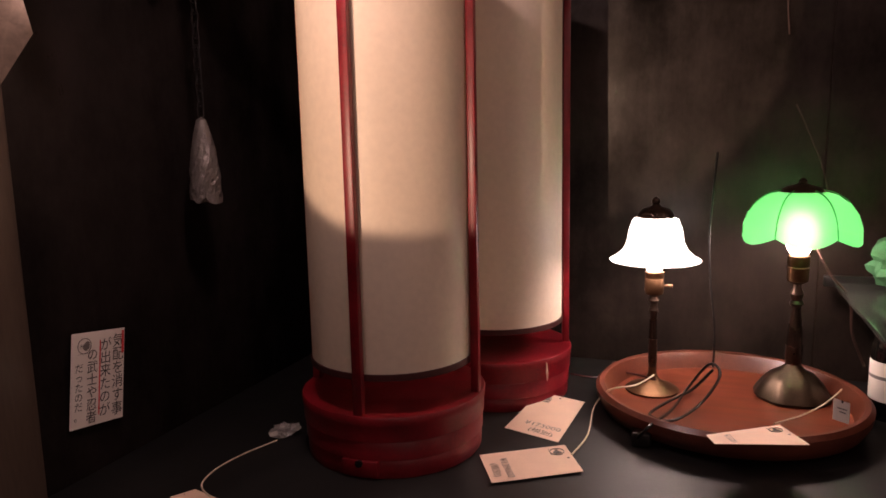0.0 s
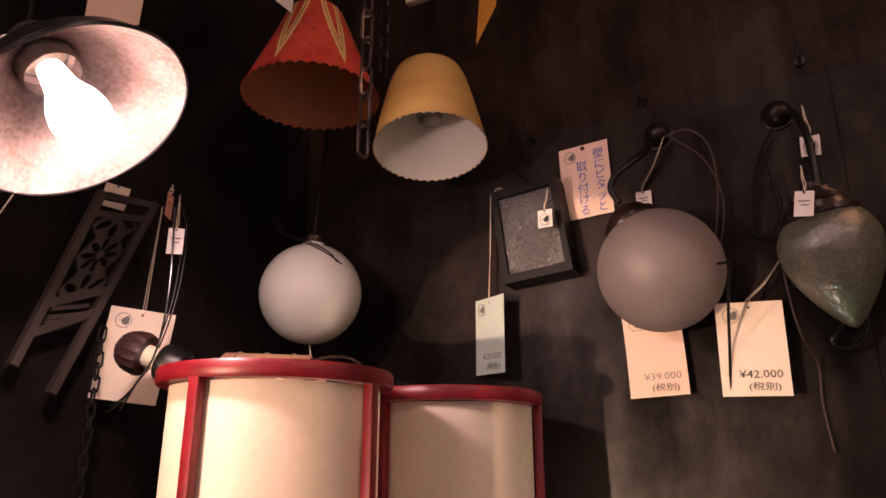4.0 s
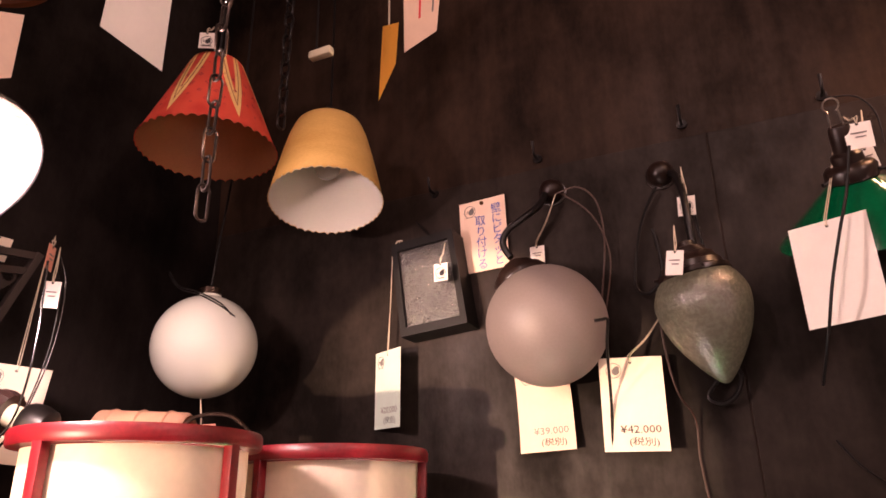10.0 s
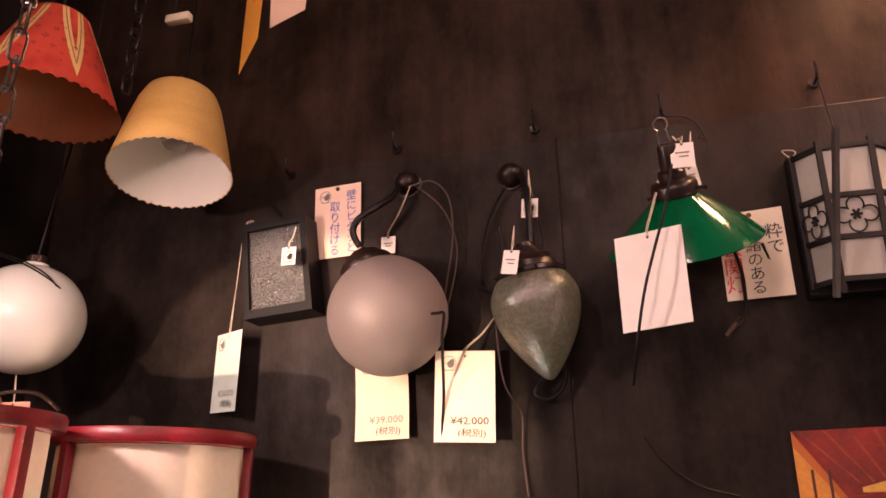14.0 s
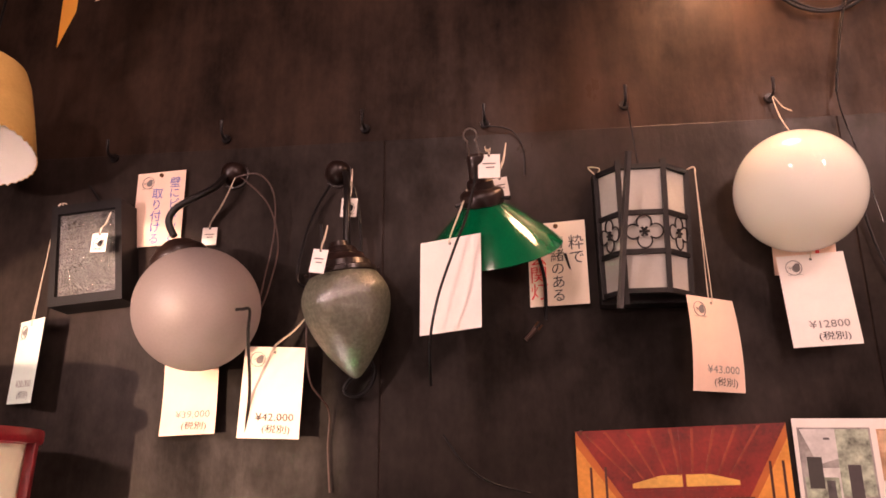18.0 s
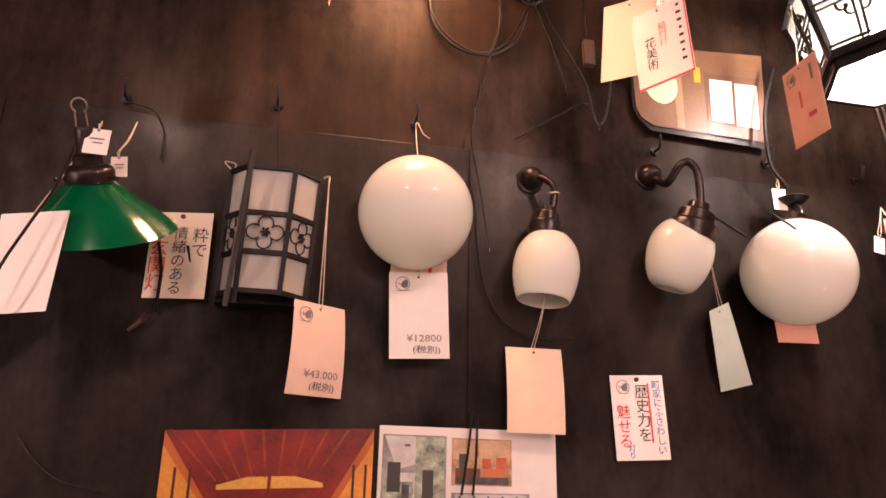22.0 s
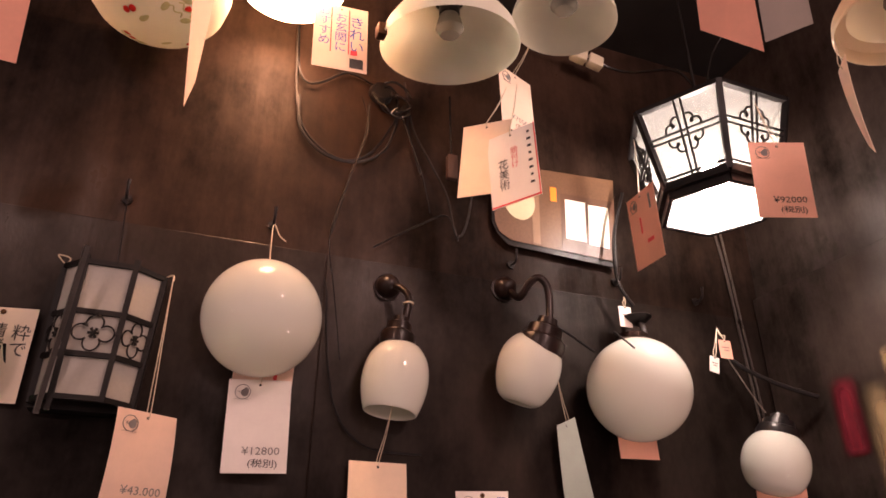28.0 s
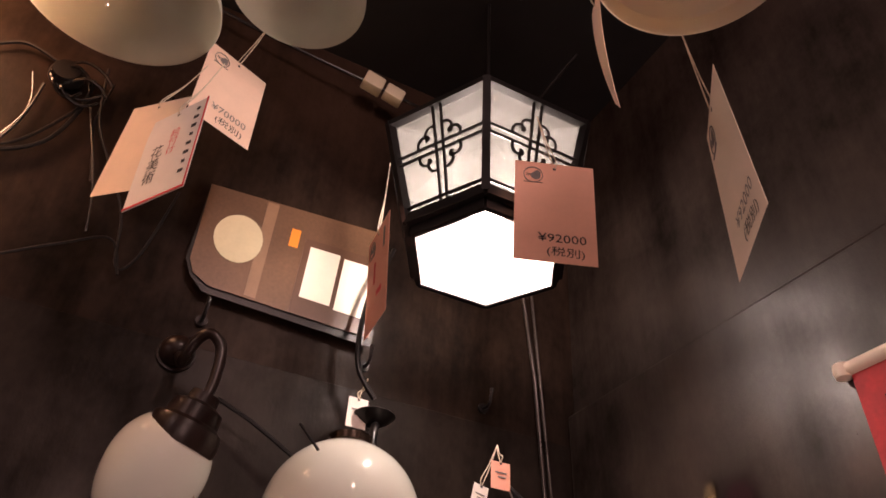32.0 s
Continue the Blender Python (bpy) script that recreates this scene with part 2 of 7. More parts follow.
STEEL = mat("worn_steel", (0.33, 0.29, 0.26), 0.35, 0.9, var=0.3)
WOOD = mat("red_brown_lacquered_wood", (0.15, 0.036, 0.018), 0.3, var=0.35, scale=8, stretch=(1, 5, 1), bump=0.06, coat=0.2)
DARKWOOD = mat("dark_stained_wood", (0.02, 0.012, 0.008), 0.4, var=0.4, stretch=(1, 1, 0.2))
MATTEBLACK = mat("matte_black_frame", (0.006, 0.005, 0.005), 0.55, var=0.3, bump=0.1, spec=0.25)
CABLE = mat("black_cable", (0.007, 0.006, 0.006), 0.42, var=0.2, bump=0, spec=0.25)
BROWNCABLE = mat("brown_cloth_cable", (0.05, 0.025, 0.018), 0.6, var=0.2, bump=0)
CONDUIT = mat("grey_conduit", (0.05, 0.042, 0.038), 0.3, 0.3, var=0.3, bump=0)
CLEARCABLE = mat("grey_clear_cable", (0.016, 0.014, 0.013), 0.25, var=0.2, bump=0, spec=0.6)
STRING = mat("cotton_string", (0.62, 0.53, 0.4), 0.9, var=0.15, scale=80, bump=0.2)
IVORY = mat("ivory_plastic", (0.66, 0.6, 0.45), 0.35, var=0.08, bump=0)
CARDW = mat("white_card", (0.82, 0.76, 0.7), 0.75, var=0.04, scale=30, bump=0.05)
# white card on its unlit side: the shade is put into the colour
CARDSHADED = mat("shaded_white_card", (0.24, 0.21, 0.195), 0.75, var=0.05, scale=30, bump=0.05)
CARDC = mat("cream_card", (0.84, 0.72, 0.58), 0.75, var=0.05, scale=30, bump=0.05)
CARDM = mat("peach_card", (0.82, 0.45, 0.33), 0.75, var=0.05, scale=30, bump=0.05)
CARDE = mat("beige_card", (0.8, 0.62, 0.46), 0.75, var=0.05, scale=30, bump=0.05)
CARDP = mat("pink_card", (0.82, 0.6, 0.47), 0.75, var=0.05, scale=30, bump=0.05)
CARDS = mat("salmon_card", (0.8, 0.38, 0.28), 0.75, var=0.05, scale=30, bump=0.05)
CARDB = mat("pale_blue_card", (0.64, 0.75, 0.66), 0.75, var=0.05, scale=30, bump=0.05)
CARDO = mat("orange_card", (0.9, 0.42, 0.06), 0.75, var=0.05, scale=30, bump=0.05)
INK = mat("black_ink", (0.03, 0.028, 0.03), 0.7, var=0.2, bump=0)
GREYINK = mat("grey_stamp_ink", (0.2, 0.18, 0.17), 0.7, var=0.3, bump=0)
BLUEINK = mat("blue_ink", (0.06, 0.1, 0.42), 0.7, var=0.2, bump=0)
REDINK = mat("red_ink", (0.7, 0.06, 0.07), 0.7, var=0.2, bump=0)
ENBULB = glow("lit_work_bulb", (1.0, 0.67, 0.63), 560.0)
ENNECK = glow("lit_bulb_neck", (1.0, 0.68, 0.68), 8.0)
LITM = glow("lit_ceiling_glass", (1.0, 0.5, 0.25), 30.0)
HEXBULB = glow("lit_hexagon_bulb", (1.0, 0.775, 0.69), 850.0)
HOT = glow("lit_white_glass", (1.0, 0.82, 0.76), 11.0)
BULB = glow("lit_bulb", (1.0, 0.7, 0.62), 170.0)
DIMBULB = sheer("unlit_bulb_glass", (0.5, 0.48, 0.42), 0.4, 0.55, 0.05, 0.1, 40, 0.0)

# ---- mesh helpers ----


def part(name, bm, material, parent=None, label="", smooth=True, m=None):
    me = bpy.data.meshes.new(name)
    bmesh.ops.recalc_face_normals(bm, faces=bm.faces)
    if m is not None:
        bm.transform(m)
    bm.to_mesh(me)
    bm.free()
    for f in me.polygons:
        f.use_smooth = smooth
    if smooth:
        me.set_sharp_from_angle(angle=radians(38))
    me.materials.append(material)
    ob = new(name, me)
    if parent is not None:
        ob.parent = parent
    if label:
        ob["label"] = label
    return ob


def thing(name, at, label, category, group="", rz=0.0, rx=0.0, ry=0.0):
    ob = new(name)
    ob.empty_display_size = 0.03
    ob.matrix_basis = pose(*at, rx, ry, rz)
    return tagged(ob, label, category, group)


def lathe(profile, seg=48, wave=None):
    """A turned shape from (radius, height) pairs; wave(angle, k) scales radius and lifts points."""
    bm = bmesh.new()
    rings = []
    for k, (r, z) in enumerate(profile):
        if r < 1e-5:
            rings.append([bm.verts.new((0, 0, z))])
            continue
        ring = []
        for i in range(seg):
            a = 2 * math.pi * i / seg
            s, dz = wave(a, k) if wave else (1, 0)
            ring.append(bm.verts.new((r * s * math.cos(a), r * s * math.sin(a), z + dz)))
        rings.append(ring)
    for a, b in zip(rings, rings[1:]):
        if len(a) == 1 and len(b) == 1:
            continue
        for i in range(seg):
            j = (i + 1) % seg
            if len(a) == 1:
                bm.faces.new((a[0], b[i], b[j]))
            elif len(b) == 1:
                bm.faces.new((a[i], b[0], a[j]))
            else:
                bm.faces.new((a[i], b[i], b[j], a[j]))
    return bm


def smooth_line(points, steps=6):
    p = [Vector(q) for q in points]
    if len(p) < 3:
        return p
    out = []
    for i in range(len(p) - 1):
        a, b, c, d = p[max(i - 1, 0)], p[i], p[i + 1], p[min(i + 2, len(p) - 1)]
        for s in range(steps):
            t = s / steps
            out.append(0.5 * (2 * b + (c - a) * t + (2 * a - 5 * b + 4 * c - d) * t * t + (3 * b - a - 3 * c + d) * t ** 3))
    return out + [p[-1]]


def tube(points, r, seg=8, steps=6, bm=None, curved=True):
    bm = bm or bmesh.new()
    p = smooth_line(points, steps) if curved else [Vector(q) for q in points]
    rad = r if isinstance(r, (list, tuple)) else [r, r]
    side, rings = None, []
    for i, q in enumerate(p):
        d = (p[min(i + 1, len(p) - 1)] - p[max(i - 1, 0)]).normalized()
        if side is None:
            side = d.orthogonal().normalized()
        side = (side - d * side.dot(d))
        side = side.normalized() if side.length > 1e-6 else d.orthogonal().normalized()
        up = d.cross(side)
        w = i / max(1, len(p) - 1)
        rr = rad[0] * (1 - w) + rad[1] * w
        rings.append([bm.verts.new(q + rr * (math.cos(a) * side + math.sin(a) * up)) for a in (2 * math.pi * k / seg for k in range(seg))])
    for a, b in zip(rings, rings[1:]):
        for k in range(seg):
            bm.faces.new((a[k], b[k], b[(k + 1) % seg], a[(k + 1) % seg]))
    bm.faces.new(rings[0]), bm.faces.new(rings[-1])
    return bm


def box(x0, x1, y0, y1, z0, z1, bevel=0.0, bm=None, m=None):
    own = bm or bmesh.new()
    g = bmesh.ops.create_cube(own, size=1)
    bmesh.ops.transform(own, verts=g["verts"], matrix=Matrix.Translation(((x0 + x1) / 2, (y0 + y1) / 2, (z0 + z1) / 2)) @ Matrix.Diagonal((x1 - x0, y1 - y0, z1 - z0, 1)))
    if bevel:
        es = {e for v in g["verts"] for e in v.link_edges}
        bmesh.ops.bevel(own, geom=list(es), offset=bevel, segments=2, affect="EDGES", profile=0.5)
    if m is not None:
        bmesh.ops.transform(own, verts=own.verts, matrix=m)
    return own


def between(a, b, w, h, bm=None):
    """A bar of section w x h from a to b."""
    a, b = Vector(a), Vector(b)
    d = b - a
    bm = bm or bmesh.new()
    g = bmesh.ops.create_cube(bm, size=1)
    m = Matrix.Translation((a + b) / 2) @ d.to_track_quat("Z", "Y").to_matrix().to_4x4() @ Matrix.Diagonal((w, h, d.length, 1))
    bmesh.ops.transform(bm, verts=g["verts"], matrix=m)
    return bm


def ring(r, tube_r, seg=28, arc=(0, 360), m=None, bm=None, sec=6):
    """A round wire ring or arc in the local xz plane."""
    bm = bm or bmesh.new()
    a0, a1 = radians(arc[0]), radians(arc[1])
    pts = [Vector((r * math.cos(a0 + (a1 - a0) * i / seg), 0, r * math.sin(a0 + (a1 - a0) * i / seg))) for i in range(seg + 1)]
    if m is not None:
        pts = [m @ p for p in pts]
    return tube(pts, tube_r, sec, 1, bm, curved=False)


def wall_y(z):
    """The face of the long wall, which leans a little into the room."""
    return 1.512 - 0.0403 * (z - 1.485)


# ---- writing ----
WORDS = {}


def words(body, column=False):
    key = (body, column)
    if key not in WORDS:
        cu = bpy.data.curves.new("writing", "FONT")
        cu.body = "\n".join(body) if column else body
        cu.resolution_u = 2
        cu.align_x = "CENTER"
        cu.space_line = 0.95
        ob = new("writing", cu)
        dg = bpy.context.evaluated_depsgraph_get()
        me = bpy.data.meshes.new_from_object(ob.evaluated_get(dg))
        bpy.data.objects.remove(ob)
        WORDS[key] = me
    return WORDS[key]


def write(body, material, parent, x, z, height, bend, column=False, name="lettering", turn=0.0, widen=1.0):
    """Letters laid 0.8 mm over a card's face, with the middle of the lettering at (x, z)."""
    src = words(body, column)
    co = np.empty(len(src.vertices) * 3)
    src.vertices.foreach_get("co", co)
    co = co.reshape(-1, 3)
    lo, hi = co[:, :2].min(0), co[:, :2].max(0)
    k = height / max(1e-6, hi[1] - lo[1])
    u, v = (co[:, 0] - (lo[0] + hi[0]) / 2) * k * widen, (co[:, 1] - (lo[1] + hi[1]) / 2) * k
    c, s = math.cos(radians(turn)), math.sin(radians(turn))
    u, v = c * u - s * v + x, s * u + c * v + z
    me = src.copy()
    me.name = name
    me.vertices.foreach_set("co", np.stack([u, np.array([bend(a, b) - 0.0009 for a, b in zip(u, v)]), v], 1).ravel())
    me.materials.clear()
    me.materials.append(material)
    ob = new(name, me)
    ob.parent = parent
    return ob


for body, column in (("\u00a542.000", 0), ("(\u7a0e\u5225)", 0), ("\u00a539.000", 0), ("\u00a520.000", 0), ("\u00a543.000", 0), ("\u00a512800", 0), ("\u00a592000", 0), ("\u00a570000", 0),
                     ("\u58c1\u306b\u30d4\u30bf\u30c3\u3068", 1), ("\u53d6\u308a\u4ed8\u3051\u308b", 1), ("\u7c8b\u3067", 1), ("\u60c5\u7dd2\u306e\u3042\u308b", 1), ("\u7384\u95a2\u706f", 1),
                     ("\u753a\u5bb6\u306b\u3075\u3055\u308f\u3057\u3044", 1), ("\u6b74\u53f2\u529b\u3092", 1), ("\u9b45\u305b\u308b", 1), ("\u706f\u308a", 1), ("\u304d\u308c\u3044", 1), ("\u304a\u7384\u95a2\u306b", 1), ("\u304a\u3059\u3059\u3081", 1),
                     ("\u6c17\u914d\u3092\u6d88\u3059\u4e8b", 1), ("\u304c\u51fa\u6765\u305f\u306e\u304c", 1), ("\u306e\u6b66\u58eb\u3084\u5fcd\u8005", 1), ("\u3060\u3063\u305f\u306e\u3060\u3002", 1), ("\u7d75\u4ed8\u3051", 1), ("\u82b1\u7f8e\u8853", 1),
                     ("\u00a5120000", 0), ("\u00a5139000", 0), ("\u00a5173000", 0), ("\u00a5130000", 0)):
    words(body, bool(column))

# ---- cards ----


def sheet(w, h, bend, hole=True, nx=6, nz=10, thick=0.0005):
    bm = bmesh.new()
    f, k = [], []
    for j in range(nz + 1):
        for i in range(nx + 1):
            x, z = w * (i / nx - 0.5), h * (j / nz - 0.5)
            y = bend(x, z)
            f.append(bm.verts.new((x, y, z)))
            k.append(bm.verts.new((x, y + thick, z)))
    at = lambda i, j: j * (nx + 1) + i
    for j in range(nz):
        for i in range(nx):
            q = [at(i, j), at(i + 1, j), at(i + 1, j + 1), at(i, j + 1)]
            bm.faces.new([f[a] for a in q]), bm.faces.new([k[a] for a in reversed(q)])
    edge = [at(i, 0) for i in range(nx + 1)] + [at(nx, j) for j in range(1, nz + 1)] + [at(i, nz) for i in range(nx - 1, -1, -1)] + [at(0, j) for j in range(nz - 1, 0, -1)]
    for a, b in zip(edge, edge[1:] + edge[:1]):
        bm.faces.new((f[b], f[a], k[a], k[b]))
    return bm


def stamp(parent, x, z, s, bend, ink=None):
    """The small round shop mark as plain shapes: a ring with a dark patch and three strokes."""
    bm = bmesh.new()
    ring(s * 0.46, s * 0.025, 22, (0, 360), Matrix.Translation((x, -0.0006, z)), bm, 4)
    for dx, dz, r in ((0.12, -0.05, 0.24), (0.2, 0.12, 0.16)):
        g = bmesh.ops.create_circle(bm, cap_ends=True, segments=12, radius=s * r)
        bmesh.ops.transform(bm, verts=g["verts"], matrix=Matrix.Translation((x + s * dx, -0.0009, z + s * dz)) @ Matrix.Rotation(radians(90), 4, "X"))
    for a in (20, 80, 140):
        between((x - s * 0.22 - s * 0.14 * math.cos(radians(a)), -0.0008, z - s * 0.14 * math.sin(radians(a))), (x - s * 0.22 + s * 0.14 * math.cos(radians(a)), -0.0008, z + s * 0.14 * math.sin(radians(a))), s * 0.03, 0.0002, bm)
    between((x - s * 0.46, -0.0008, z - s * 0.46), (x + s * 0.46, -0.0008, z - s * 0.46), s * 0.04, 0.0002, bm)
    for v in bm.verts:
        v.co.y += bend(v.co.x, v.co.z)
    return part("stamp", bm, ink or GREYINK, parent, "printed round mark", smooth=False)


def card(name, at, label, colour, w=0.1, h=0.148, price="", note="", mark=True, curl=0.0, twist=0.0, lines=(), string=None, hole=True, pin=False, category="price tag", group="price tags", price_ink=None, bars=()):
    x, y, z, rz, rx, ry = at
    root = thing(name, (x, y, z), label, category, group, rz, rx, ry)
    bend = lambda u, v: curl * ((v / h) ** 2 * 4 * h * 0.25 - 0.1 * h) + twist * u * v / h + 0.03 * abs(curl) * u
    part("sheet", sheet(w, h, bend), colour, root)
    if mark:
        stamp(root, -w * 0.27, h * 0.36, w * 0.26, bend)
    if price:
        write(price, price_ink or GREYINK, root, w * 0.08, -h * 0.27, h * 0.082, bend, name="price", widen=1.15)
    if note:
        write(note, INK, root, w * 0.12, -h * 0.405, h * 0.1, bend, name="note", widen=1.3, turn=-2)
    for body, ink, lx, lz, lh in lines:
        write(body, ink, root, lx * w, lz * h, lh * h, bend, column=True)
    for ink, bx, bz, bw, bh in bars:
        bb = box((bx - bw / 2) * w, (bx + bw / 2) * w, -0.0012, -0.0006, (bz - bh / 2) * h, (bz + bh / 2) * h)
        for v in bb.verts:
            v.co.y += bend(v.co.x, v.co.z)
        part("ink_bar", bb, ink, root, smooth=False)
    if hole:
        bm = bmesh.new()
        bmesh.ops.create_circle(bm, cap_ends=True, segments=12, radius=0.0022)
        part("eyelet", bm, INK, root, "punched hole", m=Matrix.Translation((0, bend(0, h * 0.44) - 0.0008, h * 0.44)) @ Matrix.Rotation(radians(90), 4, "X"))
    if pin:
        part("pin", lathe([(0, -0.004), (0.0035, -0.003), (0.0042, -0.001), (0.0042, 0)], 14), BRASS, root, "round push pin", m=Matrix.Translation((0, -0.0005, h * 0.45)) @ Matrix.Rotation(radians(-90), 4, "X"))
    if string:
        inv = root.matrix_basis.inverted()
        a = Vector((0, bend(0, h * 0.44), h * 0.44))
        top = inv @ Vector(string)
        bm = tube([a, a + Vector((0.002, -0.002, 0.012)), a.lerp(top, 0.5) + Vector((0.0015, 0, 0)), top], 0.0008, 5, 4)
        tube([a, a + Vector((-0.002, 0.002, 0.012)), a.lerp(top, 0.5) + Vector((-0.001, 0.001, 0)), top], 0.0008, 5, 4, bm)
        part("string", bm, STRING, root, "thin cotton string")
    return root


def mini(at, label, string=None, colour=None, mark=True, w=0.028, h=0.034, rot=(0, 0, 0)):
    root = card("small_tag", (*at, *rot), label, colour or CARDW, w, h, mark=False, hole=True, string=string, category="small tag", group="small tags",
                bars=((GREYINK, 0.0, -0.38, 0.6, 0.03),) if mark else ((GREYINK, 0, 0.1, 0.6, 0.05), (GREYINK, 0.05, -0.06, 0.4, 0.05)))
    if mark:
        stamp(root, 0, -h * 0.04, w * 0.78, lambda u, v: 0.0, INK)
    return root


# ---- the room ----
LEAN = math.degrees(math.atan(0.0403))


def wall_board(name, x0, x1, z0, z1, proud, material, label):
    bm = box(x0, x1, -proud, 0.03, z0, z1, 0.0015)
    for v in bm.verts:
        v.co.y += wall_y(v.co.z)
    return tagged(part(name, bm, material, None, smooth=False), label, "wall", kind="structure")


wall_north = wall_board("wall_north", -0.95, 2.3, 0.0, 2.75, -0.002, UPPERWALL, "long wall of brown-black painted boards")
low = (-0.95, 0.273, 1.075, 2.119)
for a, b in zip(low, low[1:]):
    o = wall_board("board", a + 0.001, b - 0.001, 0.0, 2.045, 0.0, DUSTYWALL if a < 0 else BLACKWALL, "")
    for key in ("label", "category", "kind"):
        if key in o.keys():
            del o[key]
    o.parent = wall_north
wall_east = tagged(part("wall_east", box(2.12, 2.25, -3.0, 1.6, 0, 2.75), SIDEWALL, smooth=False), "side wall of black painted boards with a ledge seam", "wall", kind="structure")
o = part("board", box(2.104, 2.12, -3.0, 1.488, 0, 2.1, 0.005), SIDEWALL, wall_east, smooth=False)
wall_west = tagged(part("wall_west", box(-1.0, -0.85, -3.0, 1.6, 0, 2.75), WESTWALL, smooth=False), "side wall of black painted boards", "wall", kind="structure")
tagged(part("wall_south", box(-1.0, 2.25, -3.15, -3.0, 0, 2.75), BLACKWALL, smooth=False), "plain dark wall behind", "wall", kind="structure")
tagged(part("floor", box(-1.0, 2.25, -3.0, 1.6, -0.1, 0.0), FLOORM, smooth=False), "dark wooden floor", "floor", kind="structure")
tagged(part("ceiling", box(-1.0, 2.25, -3.15, 1.65, 2.75, 2.85), CEIL, smooth=False), "black ceiling", "ceiling", kind="structure")

# table
table = thing("display_table", (0, 0, 0), "black painted display table against the wall", "table")
part("tabletop", box(-0.845, 0.95, 0.45, 1.525, 0.685, 0.72, 0.004), TABLE, table)
for x, y in ((-0.8, 0.5), (0.9, 0.5), (-0.8, 1.45), (0.9, 1.45)):
    part("leg", box(x - 0.03, x + 0.03, y - 0.03, y + 0.03, 0, 0.685, 0.003), TABLE, table)

# ---- tall red lanterns ----


def lantern(at, turn, label, posts=(0, 90, 180, 270)):
    root = thing("floor_lantern", at, label, "lantern", "pair of tall lanterns", turn)
    part("base", lathe([(0, 0), (0.146, 0), (0.1475, 0.002), (0.1478, 0.026), (0.1465, 0.028), (0.1465, 0.0295), (0.1498, 0.031), (0.1502, 0.056), (0.1488, 0.058), (0.1488, 0.0595), (0.1525, 0.061), (0.153, 0.082), (0.154, 0.085), (0.155, 0.096), (0.153, 0.1), (0.142, 0.101), (0.13, 0.097), (0, 0.097)], 72), RED, root, "red lacquered round wooden base with turned grooves")
    part("drawer", box(-0.03, 0.03, -0.1525, -0.14, 0.006, 0.03, 0.002), RED, root, "small base door")
    part("knob", lathe([(0, 0), (0.006, 0), (0.006, 0.004), (0, 0.006)], 14), IRON, root, "black knob", m=Matrix.Translation((0, -0.152, 0.026)) @ Matrix.Rotation(radians(90), 4, "X"))
    bm = lathe([(0.1345, 0.159), (0.1345, 0.775), (0.1338, 0.775), (0.1338, 0.159), (0.1345, 0.159)], 72)
    part("paper_shade", bm, PAPER, root, "cream paper cylinder")
    part("lower_hoop", lathe([(0.131, 0.151), (0.137, 0.151), (0.137, 0.161), (0.131, 0.161), (0.131, 0.151)], 72), DARKRED, root, "dark lower hoop")
    part("top_hoop", lathe([(0.13, 0.777), (0.15, 0.777), (0.152, 0.781), (0.152, 0.793), (0.15, 0.797), (0.13, 0.797), (0.13, 0.777)], 72), RED, root, "red lacquered top ring")
    for a in posts:
        part("post", box(-0.0075, 0.0075, -0.1505, -0.137, 0.098, 0.78, 0.0015, m=Matrix.Rotation(radians(a), 4, "Z")), RED, root)
    return root


lantern((-0.437, 0.972, 0.72), 3, "tall cylindrical paper lantern with red lacquered wooden frame, on the table")
lantern((-0.348, 1.28, 0.715), -13, "tall cylindrical paper lantern with red frame, standing behind its twin", (0, 122, 240))

# ---- tray and table lamps ----
tray = thing("tray", (0.097, 1.262, 0.72), "round red-brown lacquered wooden tray on the table", "tray")
part("dish_floor", lathe([(0, 0.011), (0.19, 0.011), (0.203, 0.02), (0.199, 0.009), (0.17, 0.004), (0, 0.004)], 96), WOOD, tray, "worn red-brown tray floor")
part("rim", lathe([(0.2035, 0.0205), (0.213, 0.042), (0.218, 0.05), (0.227, 0.052), (0.234, 0.045), (0.232, 0.03), (0.222, 0.012), (0.2, 0.002), (0.17, 0), (0.1995, 0.0085), (0.2035, 0.0205)], 96), mat("worn_red_brown_rim", (0.11, 0.03, 0.017), 0.33, var=0.4, scale=12, bump=0.15), tray, "thick worn red-brown rolled rim")

bell = thing("table_lamp", (-0.038, 1.318, 0.731), "lit brass table lamp with white bell shade, on tray", "lamp", "table lamps")
part("base", lathe([(0, 0), (0.05, 0), (0.051, 0.004), (0.044, 0.009), (0.03, 0.014), (0.014, 0.022), (0.008, 0.034), (0.007, 0.05), (0, 0.05)], 48), BRASS, bell)
part("stem", lathe([(0.0065, 0.04), (0.0085, 0.06), (0.0075, 0.11), (0.0062, 0.15), (0.009, 0.158), (0.006, 0.164), (0.006, 0.172), (0.011, 0.178), (0.007, 0.184), (0.007, 0.19)], 20), BRONZE, bell, "turned bronze stem")
part("socket", lathe([(0.008, 0.186), (0.016, 0.19), (0.018, 0.196), (0.018, 0.218), (0.0165, 0.22), (0.018, 0.222), (0.018, 0.232), (0.014, 0.235)], 24), BRASS, bell, "brass key socket")
part("switch_key", tube([(0.016, 0, 0.206), (0.034, 0, 0.206)], [0.002, 0.0035], 8, 2), BRASS, bell)
part("bulb", lathe([(0.013, 0.234), (0.017, 0.246), (0.02, 0.262), (0.026, 0.28), (0.02, 0.302), (0, 0.312)], 20), BULB, bell, "glowing bulb")
